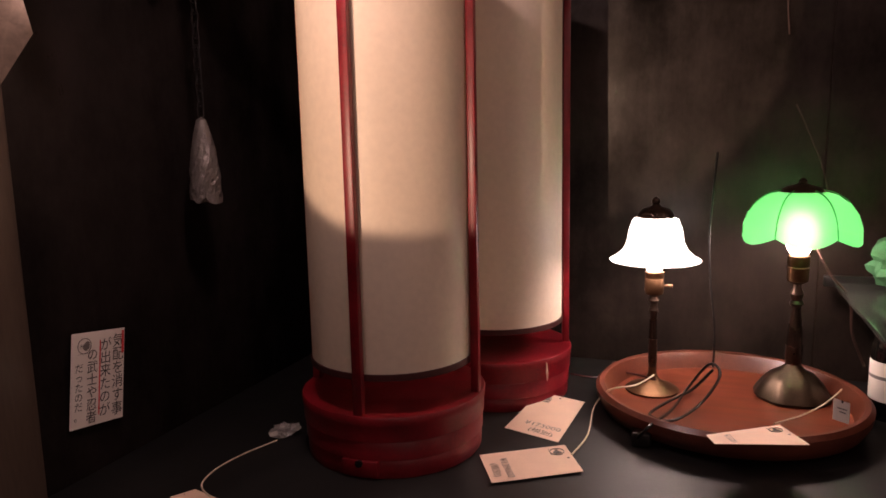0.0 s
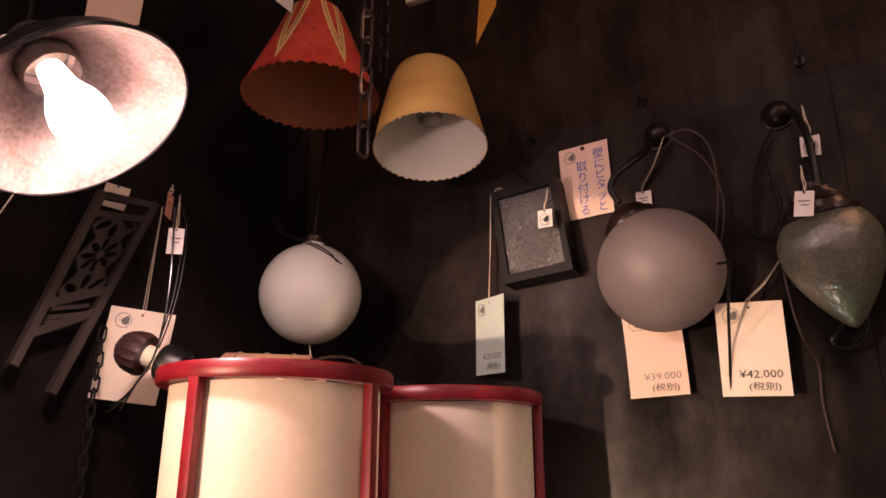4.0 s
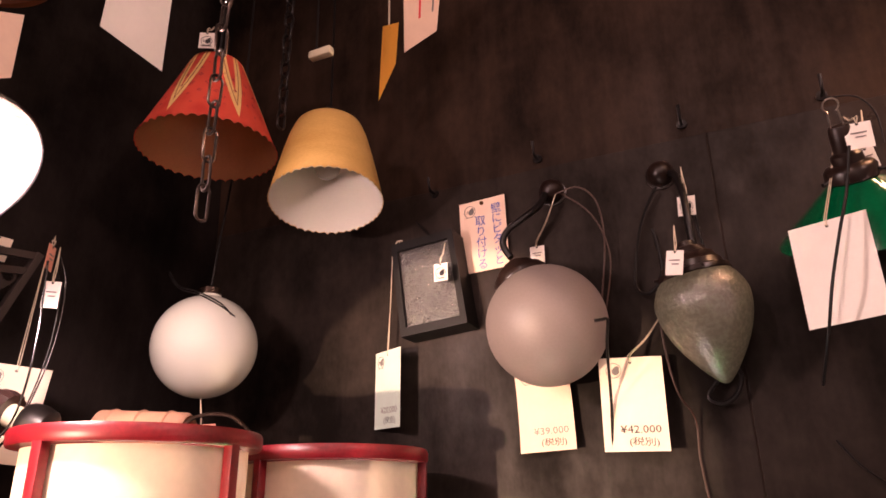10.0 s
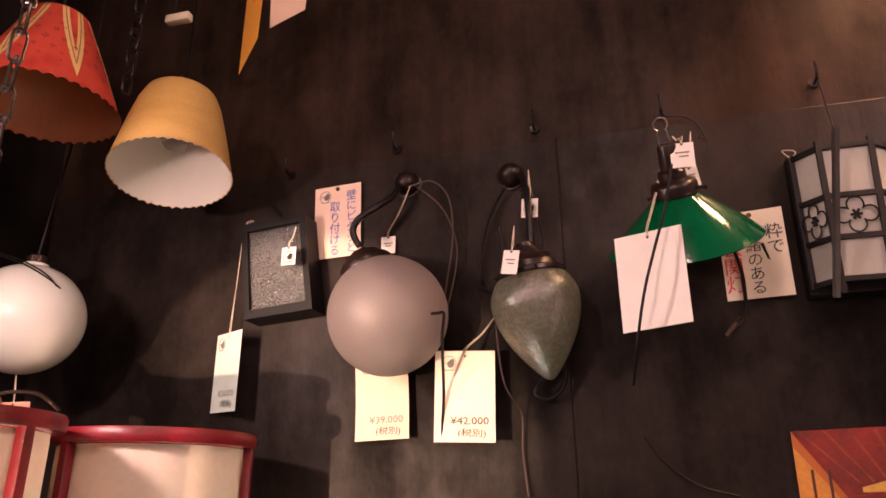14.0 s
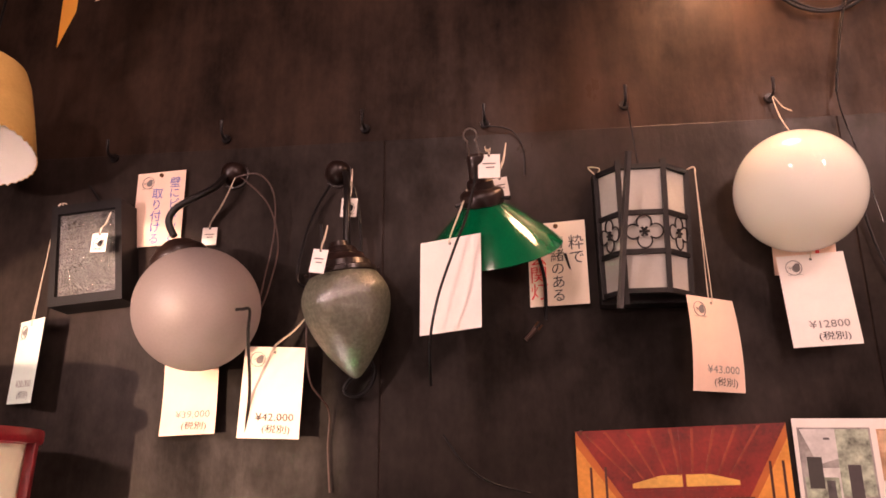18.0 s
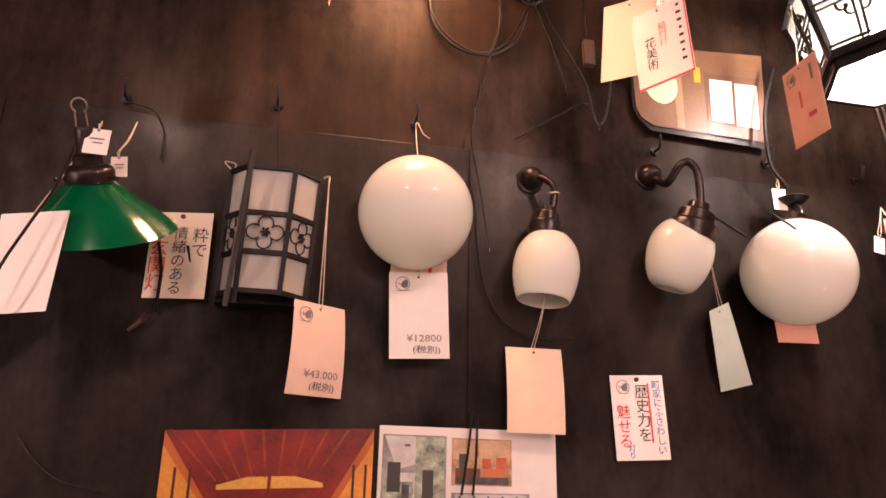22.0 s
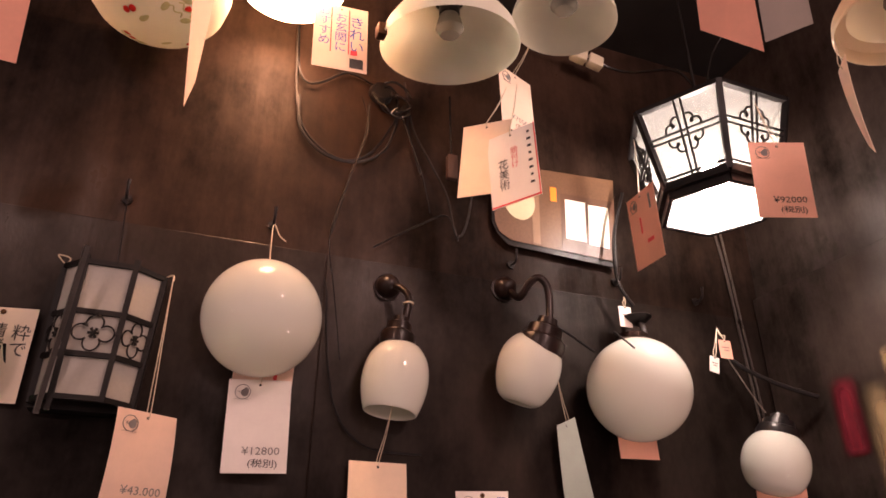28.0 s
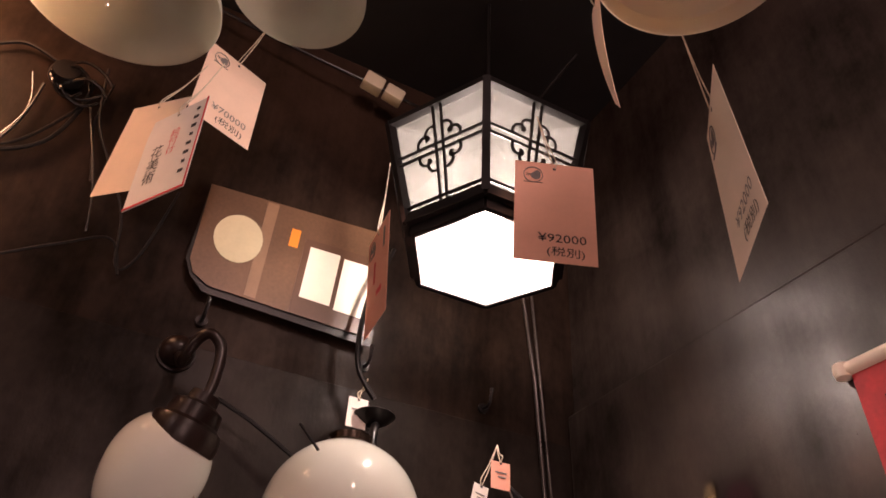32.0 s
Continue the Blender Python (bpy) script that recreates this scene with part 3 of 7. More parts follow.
part("shade", lathe([(0.029, 0.3381), (0.042, 0.3314), (0.049, 0.3133), (0.053, 0.2895), (0.06, 0.2743), (0.073, 0.2623), (0.085, 0.2560), (0.084, 0.2537), (0.072, 0.2594), (0.058, 0.2721), (0.051, 0.2895), (0.047, 0.3133), (0.041, 0.3280), (0.029, 0.3347)], 64), HOT, bell, "glowing white bell shade")
part("cap", lathe([(0.034, 0.3291), (0.035, 0.3336), (0.032, 0.3427), (0.025, 0.3506), (0.01, 0.3551), (0.006, 0.3596), (0.008, 0.3641), (0.006, 0.3698), (0, 0.3732)], 28), BRONZE, bell, "dark bronze cap with finial")

bell.scale = (1, 1, 1.025)
GLOWGREEN = sheer("lit_green_glass", (0.3, 0.86, 0.42), 0.7, 0.0, 0.12, 0.05, 30, 0.05)
nt = GLOWGREEN.node_tree
rf, mx = nt.nodes.new("ShaderNodeBsdfRefraction"), nt.nodes.new("ShaderNodeMixShader")
rf.inputs["Color"].default_value, rf.inputs["Roughness"].default_value, rf.inputs["IOR"].default_value, mx.inputs[0].default_value = (0.6, 1.0, 0.65, 1), 0.6, 1.35, 0.5
surf = nt.nodes["Material Output"].inputs["Surface"]
nt.links.new(surf.links[0].from_socket, mx.inputs[1]), nt.links.new(rf.outputs[0], mx.inputs[2]), nt.links.new(mx.outputs[0], surf)
GREENLINE = sheer("green_seam_glass", (0.1, 0.5, 0.16), 0.6, 0.0, 0.2, 0.05)

gl = thing("table_lamp", (0.215, 1.357, 0.731), "lit bronze table lamp with green lobed shade, on tray", "lamp", "table lamps")
part("base", lathe([(0, 0), (0.064, 0), (0.066, 0.006), (0.062, 0.014), (0.052, 0.03), (0.038, 0.045), (0.022, 0.054), (0.012, 0.066), (0, 0.066)], 64, wave=lambda a, k: (1 + (0.05 * abs(math.sin(4 * a)) if 1 < k < 7 else 0), 0)), OLDBRASS, gl, "lobed leaf-pattern bronze base")
part("stem", lathe([(0.012, 0.06), (0.015, 0.08), (0.013, 0.13), (0.008, 0.165), (0.0075, 0.176), (0.013, 0.182), (0.008, 0.188), (0.012, 0.2), (0.007, 0.212), (0.007, 0.222)], 24), BRONZE, gl, "turned bronze stem")
part("socket", lathe([(0.01, 0.22), (0.018, 0.225), (0.019, 0.25), (0.0175, 0.252), (0.019, 0.255), (0.019, 0.272), (0.014, 0.276)], 24), BRASS, gl, "brass socket")
part("bulb", lathe([(0.014, 0.275), (0.022, 0.288), (0.031, 0.315), (0.026, 0.34), (0, 0.355)], 20), BULB, gl, "glowing bulb")


def lobes(a, k):
    s = abs(math.sin(3 * a))
    lift = {4: 1, 5: 1, 6: 1}.get(k, 0.4 if k in (3, 7) else 0)
    return 1 - 0.055 * (1 - s) ** 2 * (0.3 if k < 2 else 1), 0.015 * (1 - s) * lift


part("shade", lathe([(0.034, 0.392), (0.058, 0.385), (0.079, 0.37), (0.093, 0.348), (0.1, 0.322), (0.101, 0.298), (0.0995, 0.298), (0.098, 0.322), (0.091, 0.347), (0.077, 0.368), (0.057, 0.383), (0.034, 0.39)], 96, wave=lobes), GLOWGREEN, gl, "glowing green glass shade with scalloped rim")
for i in range(6):
    a = radians(60 * i)
    q = [(r * math.cos(a) * 0.958, r * math.sin(a) * 0.958, z + 0.001) for r, z in ((0.036, 0.393), (0.059, 0.386), (0.08, 0.371), (0.094, 0.349), (0.101, 0.323), (0.102, 0.311))]
    part("seam", tube(q, 0.001, 6, 3), GREENLINE, gl, "thin green seam")
part("cap", lathe([(0.038, 0.386), (0.038, 0.391), (0.03, 0.398), (0.014, 0.403), (0.006, 0.406), (0.008, 0.41), (0.004, 0.414), (0, 0.416)], 28), BRONZE, gl, "dark bronze cap with finial")

# ---- globes and wall lamps ----


def globe_profile(r, neck=0.3):
    a0 = math.asin(neck)
    pts = [(r * math.sin(a), r * math.cos(a)) for a in np.linspace(a0, math.pi, 30)]
    pts[-1] = (0, -r)
    return [(r * neck * 0.97, pts[0][1] + 0.008)] + pts


def rotate_to(d):
    """A turn that takes local +z to direction d."""
    return Vector(d).normalized().to_track_quat("Z", "Y").to_matrix().to_4x4()


def cap_profile(r, h):
    return [(0, h), (r * 0.4, h), (r * 0.44, h * 0.82), (r * 0.7, h * 0.74), (r * 0.76, h * 0.48), (r * 0.95, h * 0.4), (r * 1.02, h * 0.22), (r, 0.0), (r * 0.93, 0.0), (r * 0.9, h * 0.1), (0, h * 0.1)]


def rosette(parent, at, r=0.022):
    part("wall_rose", lathe([(0, 0.034), (r * 0.3, 0.033), (r * 0.68, 0.027), (r * 0.93, 0.015), (r, 0.006), (r * 0.96, 0.004), (r * 1.12, 0.003), (r * 1.12, 0.0), (0, 0)], 28), BAKELITE, parent, "round wall rose", m=Matrix.Translation(at) @ Matrix.Rotation(radians(90), 4, "X"))


def hook(x, z, label="small black iron wall hook"):
    root = thing("wall_hook", (x, wall_y(z), z), label, "hook", "wall hooks")
    part("screw_plate", lathe([(0, -0.003), (0.009, -0.004), (0.009, 0)], 12), IRON, root, m=Matrix.Rotation(radians(-90), 4, "X"))
    part("hook_wire", tube([(0, 0, 0), (0, -0.018, -0.002), (0, -0.026, 0.004), (0, -0.03, 0.02)], 0.0027, 8, 5), IRON, root)
    part("bright_tip", tube([(0, -0.0296, 0.018), (0, -0.0304, 0.025)], 0.0032, 8, 1), IRON, root, "worn hook tip")
    return root


for x, z in ((-0.038, 2.065), (0.715, 2.087), (0.968, 2.084), (0.461, 2.066), (1.462, 2.085), (1.716, 2.085), (1.932, 2.07), (-0.264, 2.038), (0.235, 2.07)):
    hook(x, z)

# opal globe hanging in the corner
ga = thing("globe_lamp", (-0.648, 1.281, 1.716), "white opal glass globe hung in the corner by a black cord", "lamp", "globe lamps")
part("globe", lathe(globe_profile(0.097, 0.22), 64), OPAL, ga)
part("collar", lathe([(0.018, 0.098), (0.022, 0.1), (0.022, 0.112), (0.008, 0.118), (0, 0.118)], 20), BRONZE, ga)
part("cord", tube([(0, 0, 0.115), (-0.002, 0.01, 0.2), (-0.004, 0.04, 0.5), (-0.01, 0.05, 1.03)], 0.0022, 6, 4), CABLE, ga)
for k in (0.0, 0.0045):
    part("flex_end", tube([(-0.04, -0.07, 0.13 + k), (-0.012, -0.07, 0.098 + k), (0.03, -0.058, 0.082 + k), (0.07, -0.043, 0.059 + k), (0.091 - 2 * k, -0.027, 0.04 + k)], 0.0014, 6, 5), CABLE, ga, "loose twin flex lying over the glass")

# smoky frosted globe on a swan neck
gb = thing("wall_lamp", (-0.017, 1.404, 1.709), "smoky frosted glass globe on a black swan-neck wall arm", "lamp", "wall lamps")
capdir = Vector((-0.046, -0.005, 0.1))
part("globe", lathe(globe_profile(0.102, 0.4), 64), FROST, gb, m=rotate_to(capdir))
part("cap", lathe(cap_profile(0.048, 0.036), 36), BAKELITE, gb, "black bakelite gallery cap", m=Matrix.Translation(capdir.normalized() * 0.09) @ rotate_to(capdir))
B0 = Vector((-0.017, 1.404, 1.709))
arm = [Vector(q) - B0 for q in [(-0.023, 1.481, 1.994), (-0.026, 1.443, 1.947), (-0.049, 1.415, 1.915), (-0.079, 1.406, 1.891), (-0.089, 1.407, 1.867), (-0.076, 1.408, 1.840)]]
part("arm", tube(arm, 0.0062, 10, 6), IRON, gb, "curved swan-neck arm")
rosette(gb, (0.003, wall_y(1.985) - B0.y, 0.279), 0.024)

# teardrop lamp
td = thing("wall_lamp", (0.232, 1.42, 1.71), "crackled glass teardrop lamp with a dark bronze cap on the wall", "lamp", "wall lamps")
tilt = Matrix.Rotation(radians(8), 4, "X") @ Matrix.Rotation(radians(-8), 4, "Y")
drop = smooth_line([(0.05, 0, 0.055), (0.06, 0, 0.045), (0.07, 0, 0.025), (0.0725, 0, 0.008), (0.069, 0, -0.016), (0.058, 0, -0.046), (0.041, 0, -0.075), (0.023, 0, -0.099), (0.01, 0, -0.113), (0.004, 0, -0.117)], 3)
part("glass", lathe([(p.x, p.z) for p in drop] + [(0, -0.118)], 56), CRACKLE, td, "greenish crackled glass drop", m=tilt)
part("cap", lathe([(0, 0.108), (0.014, 0.108), (0.016, 0.1), (0.026, 0.097), (0.03, 0.088), (0.037, 0.085), (0.041, 0.075), (0.046, 0.072), (0.049, 0.062), (0.055, 0.06), (0.056, 0.053), (0.054, 0.05), (0, 0.05)], 44), BAKELITE, td, "stepped black bakelite cap", m=tilt)
for a in (-70, 20, 110, 200):
    part("thumb_screw", tube([(0.05 * math.cos(radians(a)), 0.05 * math.sin(radians(a)), 0.057), (0.062 * math.cos(radians(a)), 0.062 * math.sin(radians(a)), 0.057)], 0.0022, 8, 1), BAKELITE, td, m=tilt)
part("arm", tube([(-0.002, -0.008, 0.098), (-0.004, -0.012, 0.15), (-0.008, 0.0, 0.2), (-0.02, 0.03, 0.25), (-0.035, 0.075, 0.27)], 0.006, 10, 5), IRON, td)
rosette(td, (-0.045, wall_y(1.98) - 1.42, 0.27), 0.024)

# green cone shade
gc = thing("pendant_lamp", (0.469, 1.415, 1.797), "green glass cone shade with black gallery hung on the wall", "lamp", "wall lamps", rx=33, ry=-7)
gc.scale = (0.95, 0.95, 0.95)
part("shade", lathe([(0.0305, 0.083), (0.06, 0.058), (0.1, 0.024), (0.124, 0.0), (0.122, -0.002), (0.098, 0.02), (0.058, 0.055), (0.0305, 0.08)], 64), GREEN, gc, "dark green glass cone")
part("gallery", lathe([(0, 0.165), (0.014, 0.165), (0.016, 0.16), (0.0165, 0.125), (0.022, 0.12), (0.023, 0.108), (0.033, 0.104), (0.037, 0.098), (0.037, 0.082), (0.032, 0.078), (0.0, 0.078)], 36), BAKELITE, gc, "black shade gallery with a lamp socket")
for a in (-150, -30, 90):
    part("thumb_screw", tube([(0.035 * math.cos(radians(a)), 0.035 * math.sin(radians(a)), 0.09), (0.052 * math.cos(radians(a)), 0.052 * math.sin(radians(a)), 0.088)], [0.002, 0.0035], 8, 1), IRON, gc)
part("hanger", ring(0.011, 0.0013, 20, (-60, 240), Matrix.Translation((-0.004, -0.004, 0.198))), STEEL, gc, "bent wire hanger")
part("hanger", tube([(-0.011, -0.004, 0.189), (-0.011, -0.004, 0.16)], 0.0013, 6, 2), STEEL, gc)
part("hanger", tube([(0.004, -0.004, 0.189), (0.006, -0.004, 0.16)], 0.0013, 6, 2), STEEL, gc)

# half-round wall lantern with lattice band
pl = thing("wall_lantern", (0.722, 0.0, 0.0), "dark framed wall lantern with white glass panes and lattice band", "lantern", "wall lamps")
zt, zb = 1.936, 1.722
X = [-0.071, -0.04, 0.029, 0.07]
Y = [wall_y(1.9) - 0.035, wall_y(1.9) - 0.07, wall_y(1.9) - 0.07, wall_y(1.9) - 0.035]
PANE = sheer("white_pane", (0.6, 0.58, 0.53), 0.3, 0.05, 0.06, 0.09, 200, 0.0)
for i in range(4):
    part("post", between((X[i], Y[i], zb - (0.022 if i == 1 else 0.005)), (X[i], Y[i], zt + (0.012 if i in (1, 2) else 0.004)), 0.008, 0.008), MATTEBLACK, pl, smooth=False)
hs = (zt, zt - 0.082, zt - 0.149, zb)
for i in range(3):
    a, b2 = Vector((X[i], Y[i], 0)), Vector((X[i + 1], Y[i + 1], 0))
    for h in hs:
        part("rail", between(a + Vector((0, 0, h)), b2 + Vector((0, 0, h)), 0.007, 0.008), MATTEBLACK, pl, smooth=False)
    for h0, h1 in zip(hs, hs[1:]):
        d = (b2 - a).normalized()
        nrm = Vector((d.y, -d.x, 0))
        c0 = (a + b2) / 2 + nrm * -0.002
        bm = box(-(b2 - a).length / 2, (b2 - a).length / 2, 0, 0.002, h1, h0)
        bm.transform(Matrix.Translation(c0) @ Matrix.Rotation(math.atan2(d.y, d.x), 4, "Z"))
        part("pane", bm, PANE, pl, smooth=False)
    mid = (a + b2) / 2 + Vector((0, 0, (hs[1] + hs[2]) / 2))
    wd = (b2 - a).length
    mm = Matrix.Translation(mid) @ Matrix.Rotation(math.atan2((b2 - a).y, (b2 - a).x), 4, "Z") @ Matrix.Diagonal((min(1.0, wd / 0.075), 1, 1, 1))
    bm = bmesh.new()
    for ang in (0, 90, 180, 270):
        c = Matrix.Translation((0.019 * math.cos(radians(ang)), -0.003, 0.0155 * math.sin(radians(ang))))
        ring(0.0125, 0.0014, 14, (ang - 125, ang + 125), mm @ c, bm, 5)
    for ang in range(0, 360, 60):
        tube([mm @ Vector((0, -0.003, 0)), mm @ Vector((0.0085 * math.cos(radians(ang)), -0.003, 0.0085 * math.sin(radians(ang))))], [0.0016, 0.0024], 5, 1, bm)
    for s in (-1, 1):
        tube([mm @ Vector((s * 0.0315, -0.003, 0)), mm @ Vector((s * 0.04, -0.003, 0))], 0.0014, 5, 1, bm)
        tube([mm @ Vector((0, -0.003, s * 0.028)), mm @ Vector((0, -0.003, s * 0.033))], 0.0014, 5, 1, bm)
    part("lattice", bm, MATTEBLACK, pl, "fretwork flower lattice")
part("back_plate", box(X[0] - 0.004, X[3] + 0.004, wall_y(1.82) - 0.03, wall_y(1.82) - 0.0, zb - 0.01, zt + 0.01), MATTEBLACK, pl)
part("hanging_cord", tube([(0.0, wall_y(1.94) - 0.03, zt), (-0.013, wall_y(2.08) - 0.02, 2.08)], 0.0012, 6, 2), CABLE, pl)
part("wire_tie", tube([(X[0], Y[0], zt + 0.004), (X[0] - 0.012, Y[0] - 0.006, zt + 0.016), (X[0] + 0.006, Y[0] - 0.008, zt + 0.012), (X[0] + 0.002, Y[0] - 0.004, zt + 0.002)], 0.001, 6, 5), STRING, pl, "twine tie")
part("wire_tie", tube([(X[3], Y[3], zt + 0.004), (X[3] + 0.012, Y[3] - 0.005, zt + 0.008), (X[3] + 0.014, Y[3] - 0.01, zt - 0.004)], 0.0012, 6, 4), STRING, pl, "twine tie")

# the lantern's far side hangs a little askew
for o in pl.children:
    for v in o.data.vertices:
        v.co.x += max(0.0, min(1.0, (v.co.x - X[0]) / (X[3] - X[0]))) * 0.062 * (v.co.z - zb - 0.05)
part("loose_strip", between((-0.053, 1.42, 1.694), (-0.03, 1.352, 1.93), 0.007, 0.009), mat("worn_dark_strip", (0.05, 0.045, 0.042), 0.3, var=0.4, bump=0.1), pl, "worn edge strip come loose at the front", smooth=False)

# opal globe on a hook
gB = thing("globe_lamp", (0.963, 1.42, 1.877), "large white opal glass globe hung from a wall hook", "lamp", "globe lamps")
part("globe", lathe(globe_profile(0.098, 0.03)[1:], 72), OPAL, gB)
part("string_loop", tube([(0.0, -0.01, 0.098), (0.003, 0.03, 0.15), (0.006, 0.055, 0.205), (0.018, 0.05, 0.18), (0.03, 0.045, 0.168)], 0.001, 6, 5), STRING, gB, "cotton string loop")


def arm_lamp(center, shape, cap_at, cap_dir, base, armpts, label, capr=0.03, caph=0.05, armr=0.0065):
    root = thing("wall_lamp", center, label, "lamp", "wall lamps")
    c = Vector(center)
    d = Vector(cap_dir)
    part("shade", lathe([(p.x, p.z) for p in smooth_line([(r, 0, z) for r, z in shape], 4)], 64), OPAL, root, "white opal glass shade", m=rotate_to(d))
    part("cap", lathe(cap_profile(capr, caph), 32), BAKELITE, root, "stepped black bakelite cap", m=Matrix.Translation(Vector(cap_at) - c) @ rotate_to(d))
    part("arm", tube([Vector(q) - c for q in armpts], armr, 10, 6), BAKELITE, root, "bent black arm")
    rosette(root, Vector(base) - c, 0.024)
    return root


tul = [(0.026, 0.055), (0.036, 0.05), (0.05, 0.03), (0.056, 0.005), (0.056, -0.02), (0.051, -0.045), (0.045, -0.062), (0.043, -0.061), (0.049, -0.043), (0.054, -0.02), (0.054, 0.005), (0.048, 0.029), (0.034, 0.048), (0.026, 0.052)]
egg = [(0.028, 0.055), (0.04, 0.05), (0.053, 0.03), (0.058, 0.005), (0.056, -0.02), (0.05, -0.042), (0.04, -0.06), (0.028, -0.068), (0.027, -0.066), (0.038, -0.058), (0.048, -0.04), (0.054, -0.02), (0.055, 0.005), (0.05, 0.03), (0.038, 0.048), (0.028, 0.052)]
arm_lamp((1.203, 1.44, 1.808), [(r * 1.04, z * 1.04) for r, z in tul], (1.201, 1.436, 1.862), (0.13, 0.0, 1), (1.196, wall_y(1.994), 1.994), [(1.196, 1.478, 1.994), (1.208, 1.455, 1.984), (1.221, 1.44, 1.965), (1.222, 1.436, 1.945), (1.214, 1.436, 1.9)], "small wall lamp with an open white opal tulip shade", 0.031, 0.055)
part("string_knot", ring(0.009, 0.0016, 14, (0, 360), Matrix.Translation((1.222, 1.436, 1.945)) @ Matrix.Rotation(radians(90), 4, "X")), STRING, bpy.data.objects["wall_lamp.002"], "cotton string tied round the arm").location = (-1.203, -1.44, -1.808)
arm_lamp((1.458, 1.425, 1.847), [(r * 1.03, z * 1.03) for r, z in egg], (1.471, 1.408, 1.872), (0.26, -0.26, 1), (1.443, wall_y(2.027), 2.027), [(1.443, 1.478, 2.027), (1.45, 1.445, 1.995), (1.45, 1.422, 1.99), (1.46, 1.401, 2.012), (1.474, 1.391, 2.018), (1.49, 1.391, 2.0), (1.492, 1.391, 1.96), (1.488, 1.391, 1.93)], "wall lamp with white opal egg shade on an arched black arm", 0.045, 0.068, 0.0072)

gC = thing("wall_lamp", (1.684, 1.404, 1.822), "white opal glass globe on a black wall bracket", "lamp", "globe lamps")
part("globe", lathe(globe_profile(0.1, 0.25), 64), OPAL, gC)
part("bracket", tube([(0.045, 0.085, 0.2), (0.05, 0.05, 0.16), (0.035, 0.01, 0.135), (0.03, 0.0, 0.1)], 0.006, 10, 5), IRON, gC)
part("collar", lathe([(0.02, 0.094), (0.03, 0.098), (0.03, 0.108), (0, 0.112)], 24), BRONZE, gC)
part("flange", lathe([(0, 0), (0.012, 0.0), (0.022, 0.006), (0.031, 0.014), (0.029, 0.016), (0.018, 0.011), (0, 0.008)], 28), IRON, gC, "black saucer-shaped flange", m=Matrix.Translation((0.042, 0.035, 0.15)))
part("flex_end", tube([(-0.085, -0.06, 0.085), (-0.075, -0.085, 0.058), (-0.068, -0.094, 0.045)], 0.002, 6, 4), CABLE, gC)

gD = thing("wall_lamp", (1.986, 1.4, 1.7), "small white opal shade hanging on a black bracket in the corner", "lamp", "wall lamps")
part("shade", lathe([(p.x, p.z) for p in smooth_line([(0.03, 0, 0.058), (0.045, 0, 0.05), (0.06, 0, 0.028), (0.065, 0, 0.0), (0.06, 0, -0.028), (0.046, 0, -0.05), (0.025, 0, -0.06)], 5)] + [(0, -0.062)], 56), OPAL, gD, m=rotate_to((0.25, -0.1, 1)))
part("cap", lathe(cap_profile(0.042, 0.05), 32), IRON, gD, m=Matrix.Translation((0.012, -0.005, 0.047)) @ rotate_to((0.3, -0.1, 1)))
part("bracket", tube([(-0.03, 0.07, 0.25), (0.0, 0.03, 0.2), (0.045, -0.01, 0.16), (0.1, -0.05, 0.13)], 0.005, 8, 4), IRON, gD)
part("chain", tube([(-0.03, 0.05, 0.235), (-0.012, 0.02, 0.15), (0.0, 0.0, 0.1)], 0.0016, 6, 4), STEEL, gD)

# ---- hanging lamps ----
CE = 2.75


def cord(parent, z0, z1, r=0.0025, dx=0.0, material=None, name="cord"):
    return part(name, tube([(0, 0, z0), (dx * 0.5, 0.004, (z0 + z1) / 2), (dx, 0, z1)], r, 6, 4), material or CABLE, parent)


# enamel work lamp, lit, tilted towards the room
rim = Vector((-0.448, 0.653, 1.752))
axis = Vector((0.547, 0.23, -0.79)).normalized()
en = thing("work_lamp", rim, "lit enamel work lamp with a worn white inside, hung tilted", "lamp")
ENAMEL = mat("worn_white_enamel", (0.085, 0.05, 0.038), 0.25, var=0.5, scale=11, bump=0.1, tint=(0.27, 0.195, 0.17))
ENOUT = mat("dark_enamel", (0.02, 0.02, 0.022), 0.25, var=0.3)
en_m = rotate_to(-axis) @ Matrix.Scale(0.93, 4)
part("shade", lathe([(0.03, 0.095), (0.05, 0.085), (0.085, 0.05), (0.113, 0.018), (0.126, 0.0), (0.127, 0.002), (0.114, 0.022), (0.087, 0.055), (0.052, 0.09), (0.03, 0.1)], 72), ENAMEL, en, "worn white enamel cone shade", m=en_m)
part("outer_skin", lathe([(0.03, 0.1015), (0.0535, 0.0915), (0.0885, 0.0565), (0.1155, 0.0235), (0.1285, 0.002), (0.129, 0.003), (0.117, 0.0255), (0.09, 0.0585), (0.055, 0.094), (0.03, 0.1035)], 72), ENOUT, en, "dark enamel outside", m=en_m)
part("rim", ring(0.1275, 0.0016, 72, (0, 360), en_m @ Matrix.Rotation(radians(90), 4, "X")), ENOUT, en, "dark rolled rim")
part("socket", lathe([(0.032, 0.07), (0.034, 0.075), (0.034, 0.12), (0.026, 0.135), (0.0, 0.137)], 28), STEEL, en, "ribbed metal socket", m=en_m)
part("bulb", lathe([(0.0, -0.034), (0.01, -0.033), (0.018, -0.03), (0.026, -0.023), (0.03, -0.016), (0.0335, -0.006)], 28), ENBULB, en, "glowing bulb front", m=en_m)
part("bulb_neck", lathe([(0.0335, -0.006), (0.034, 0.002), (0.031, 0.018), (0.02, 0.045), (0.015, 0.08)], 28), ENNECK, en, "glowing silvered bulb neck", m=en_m)
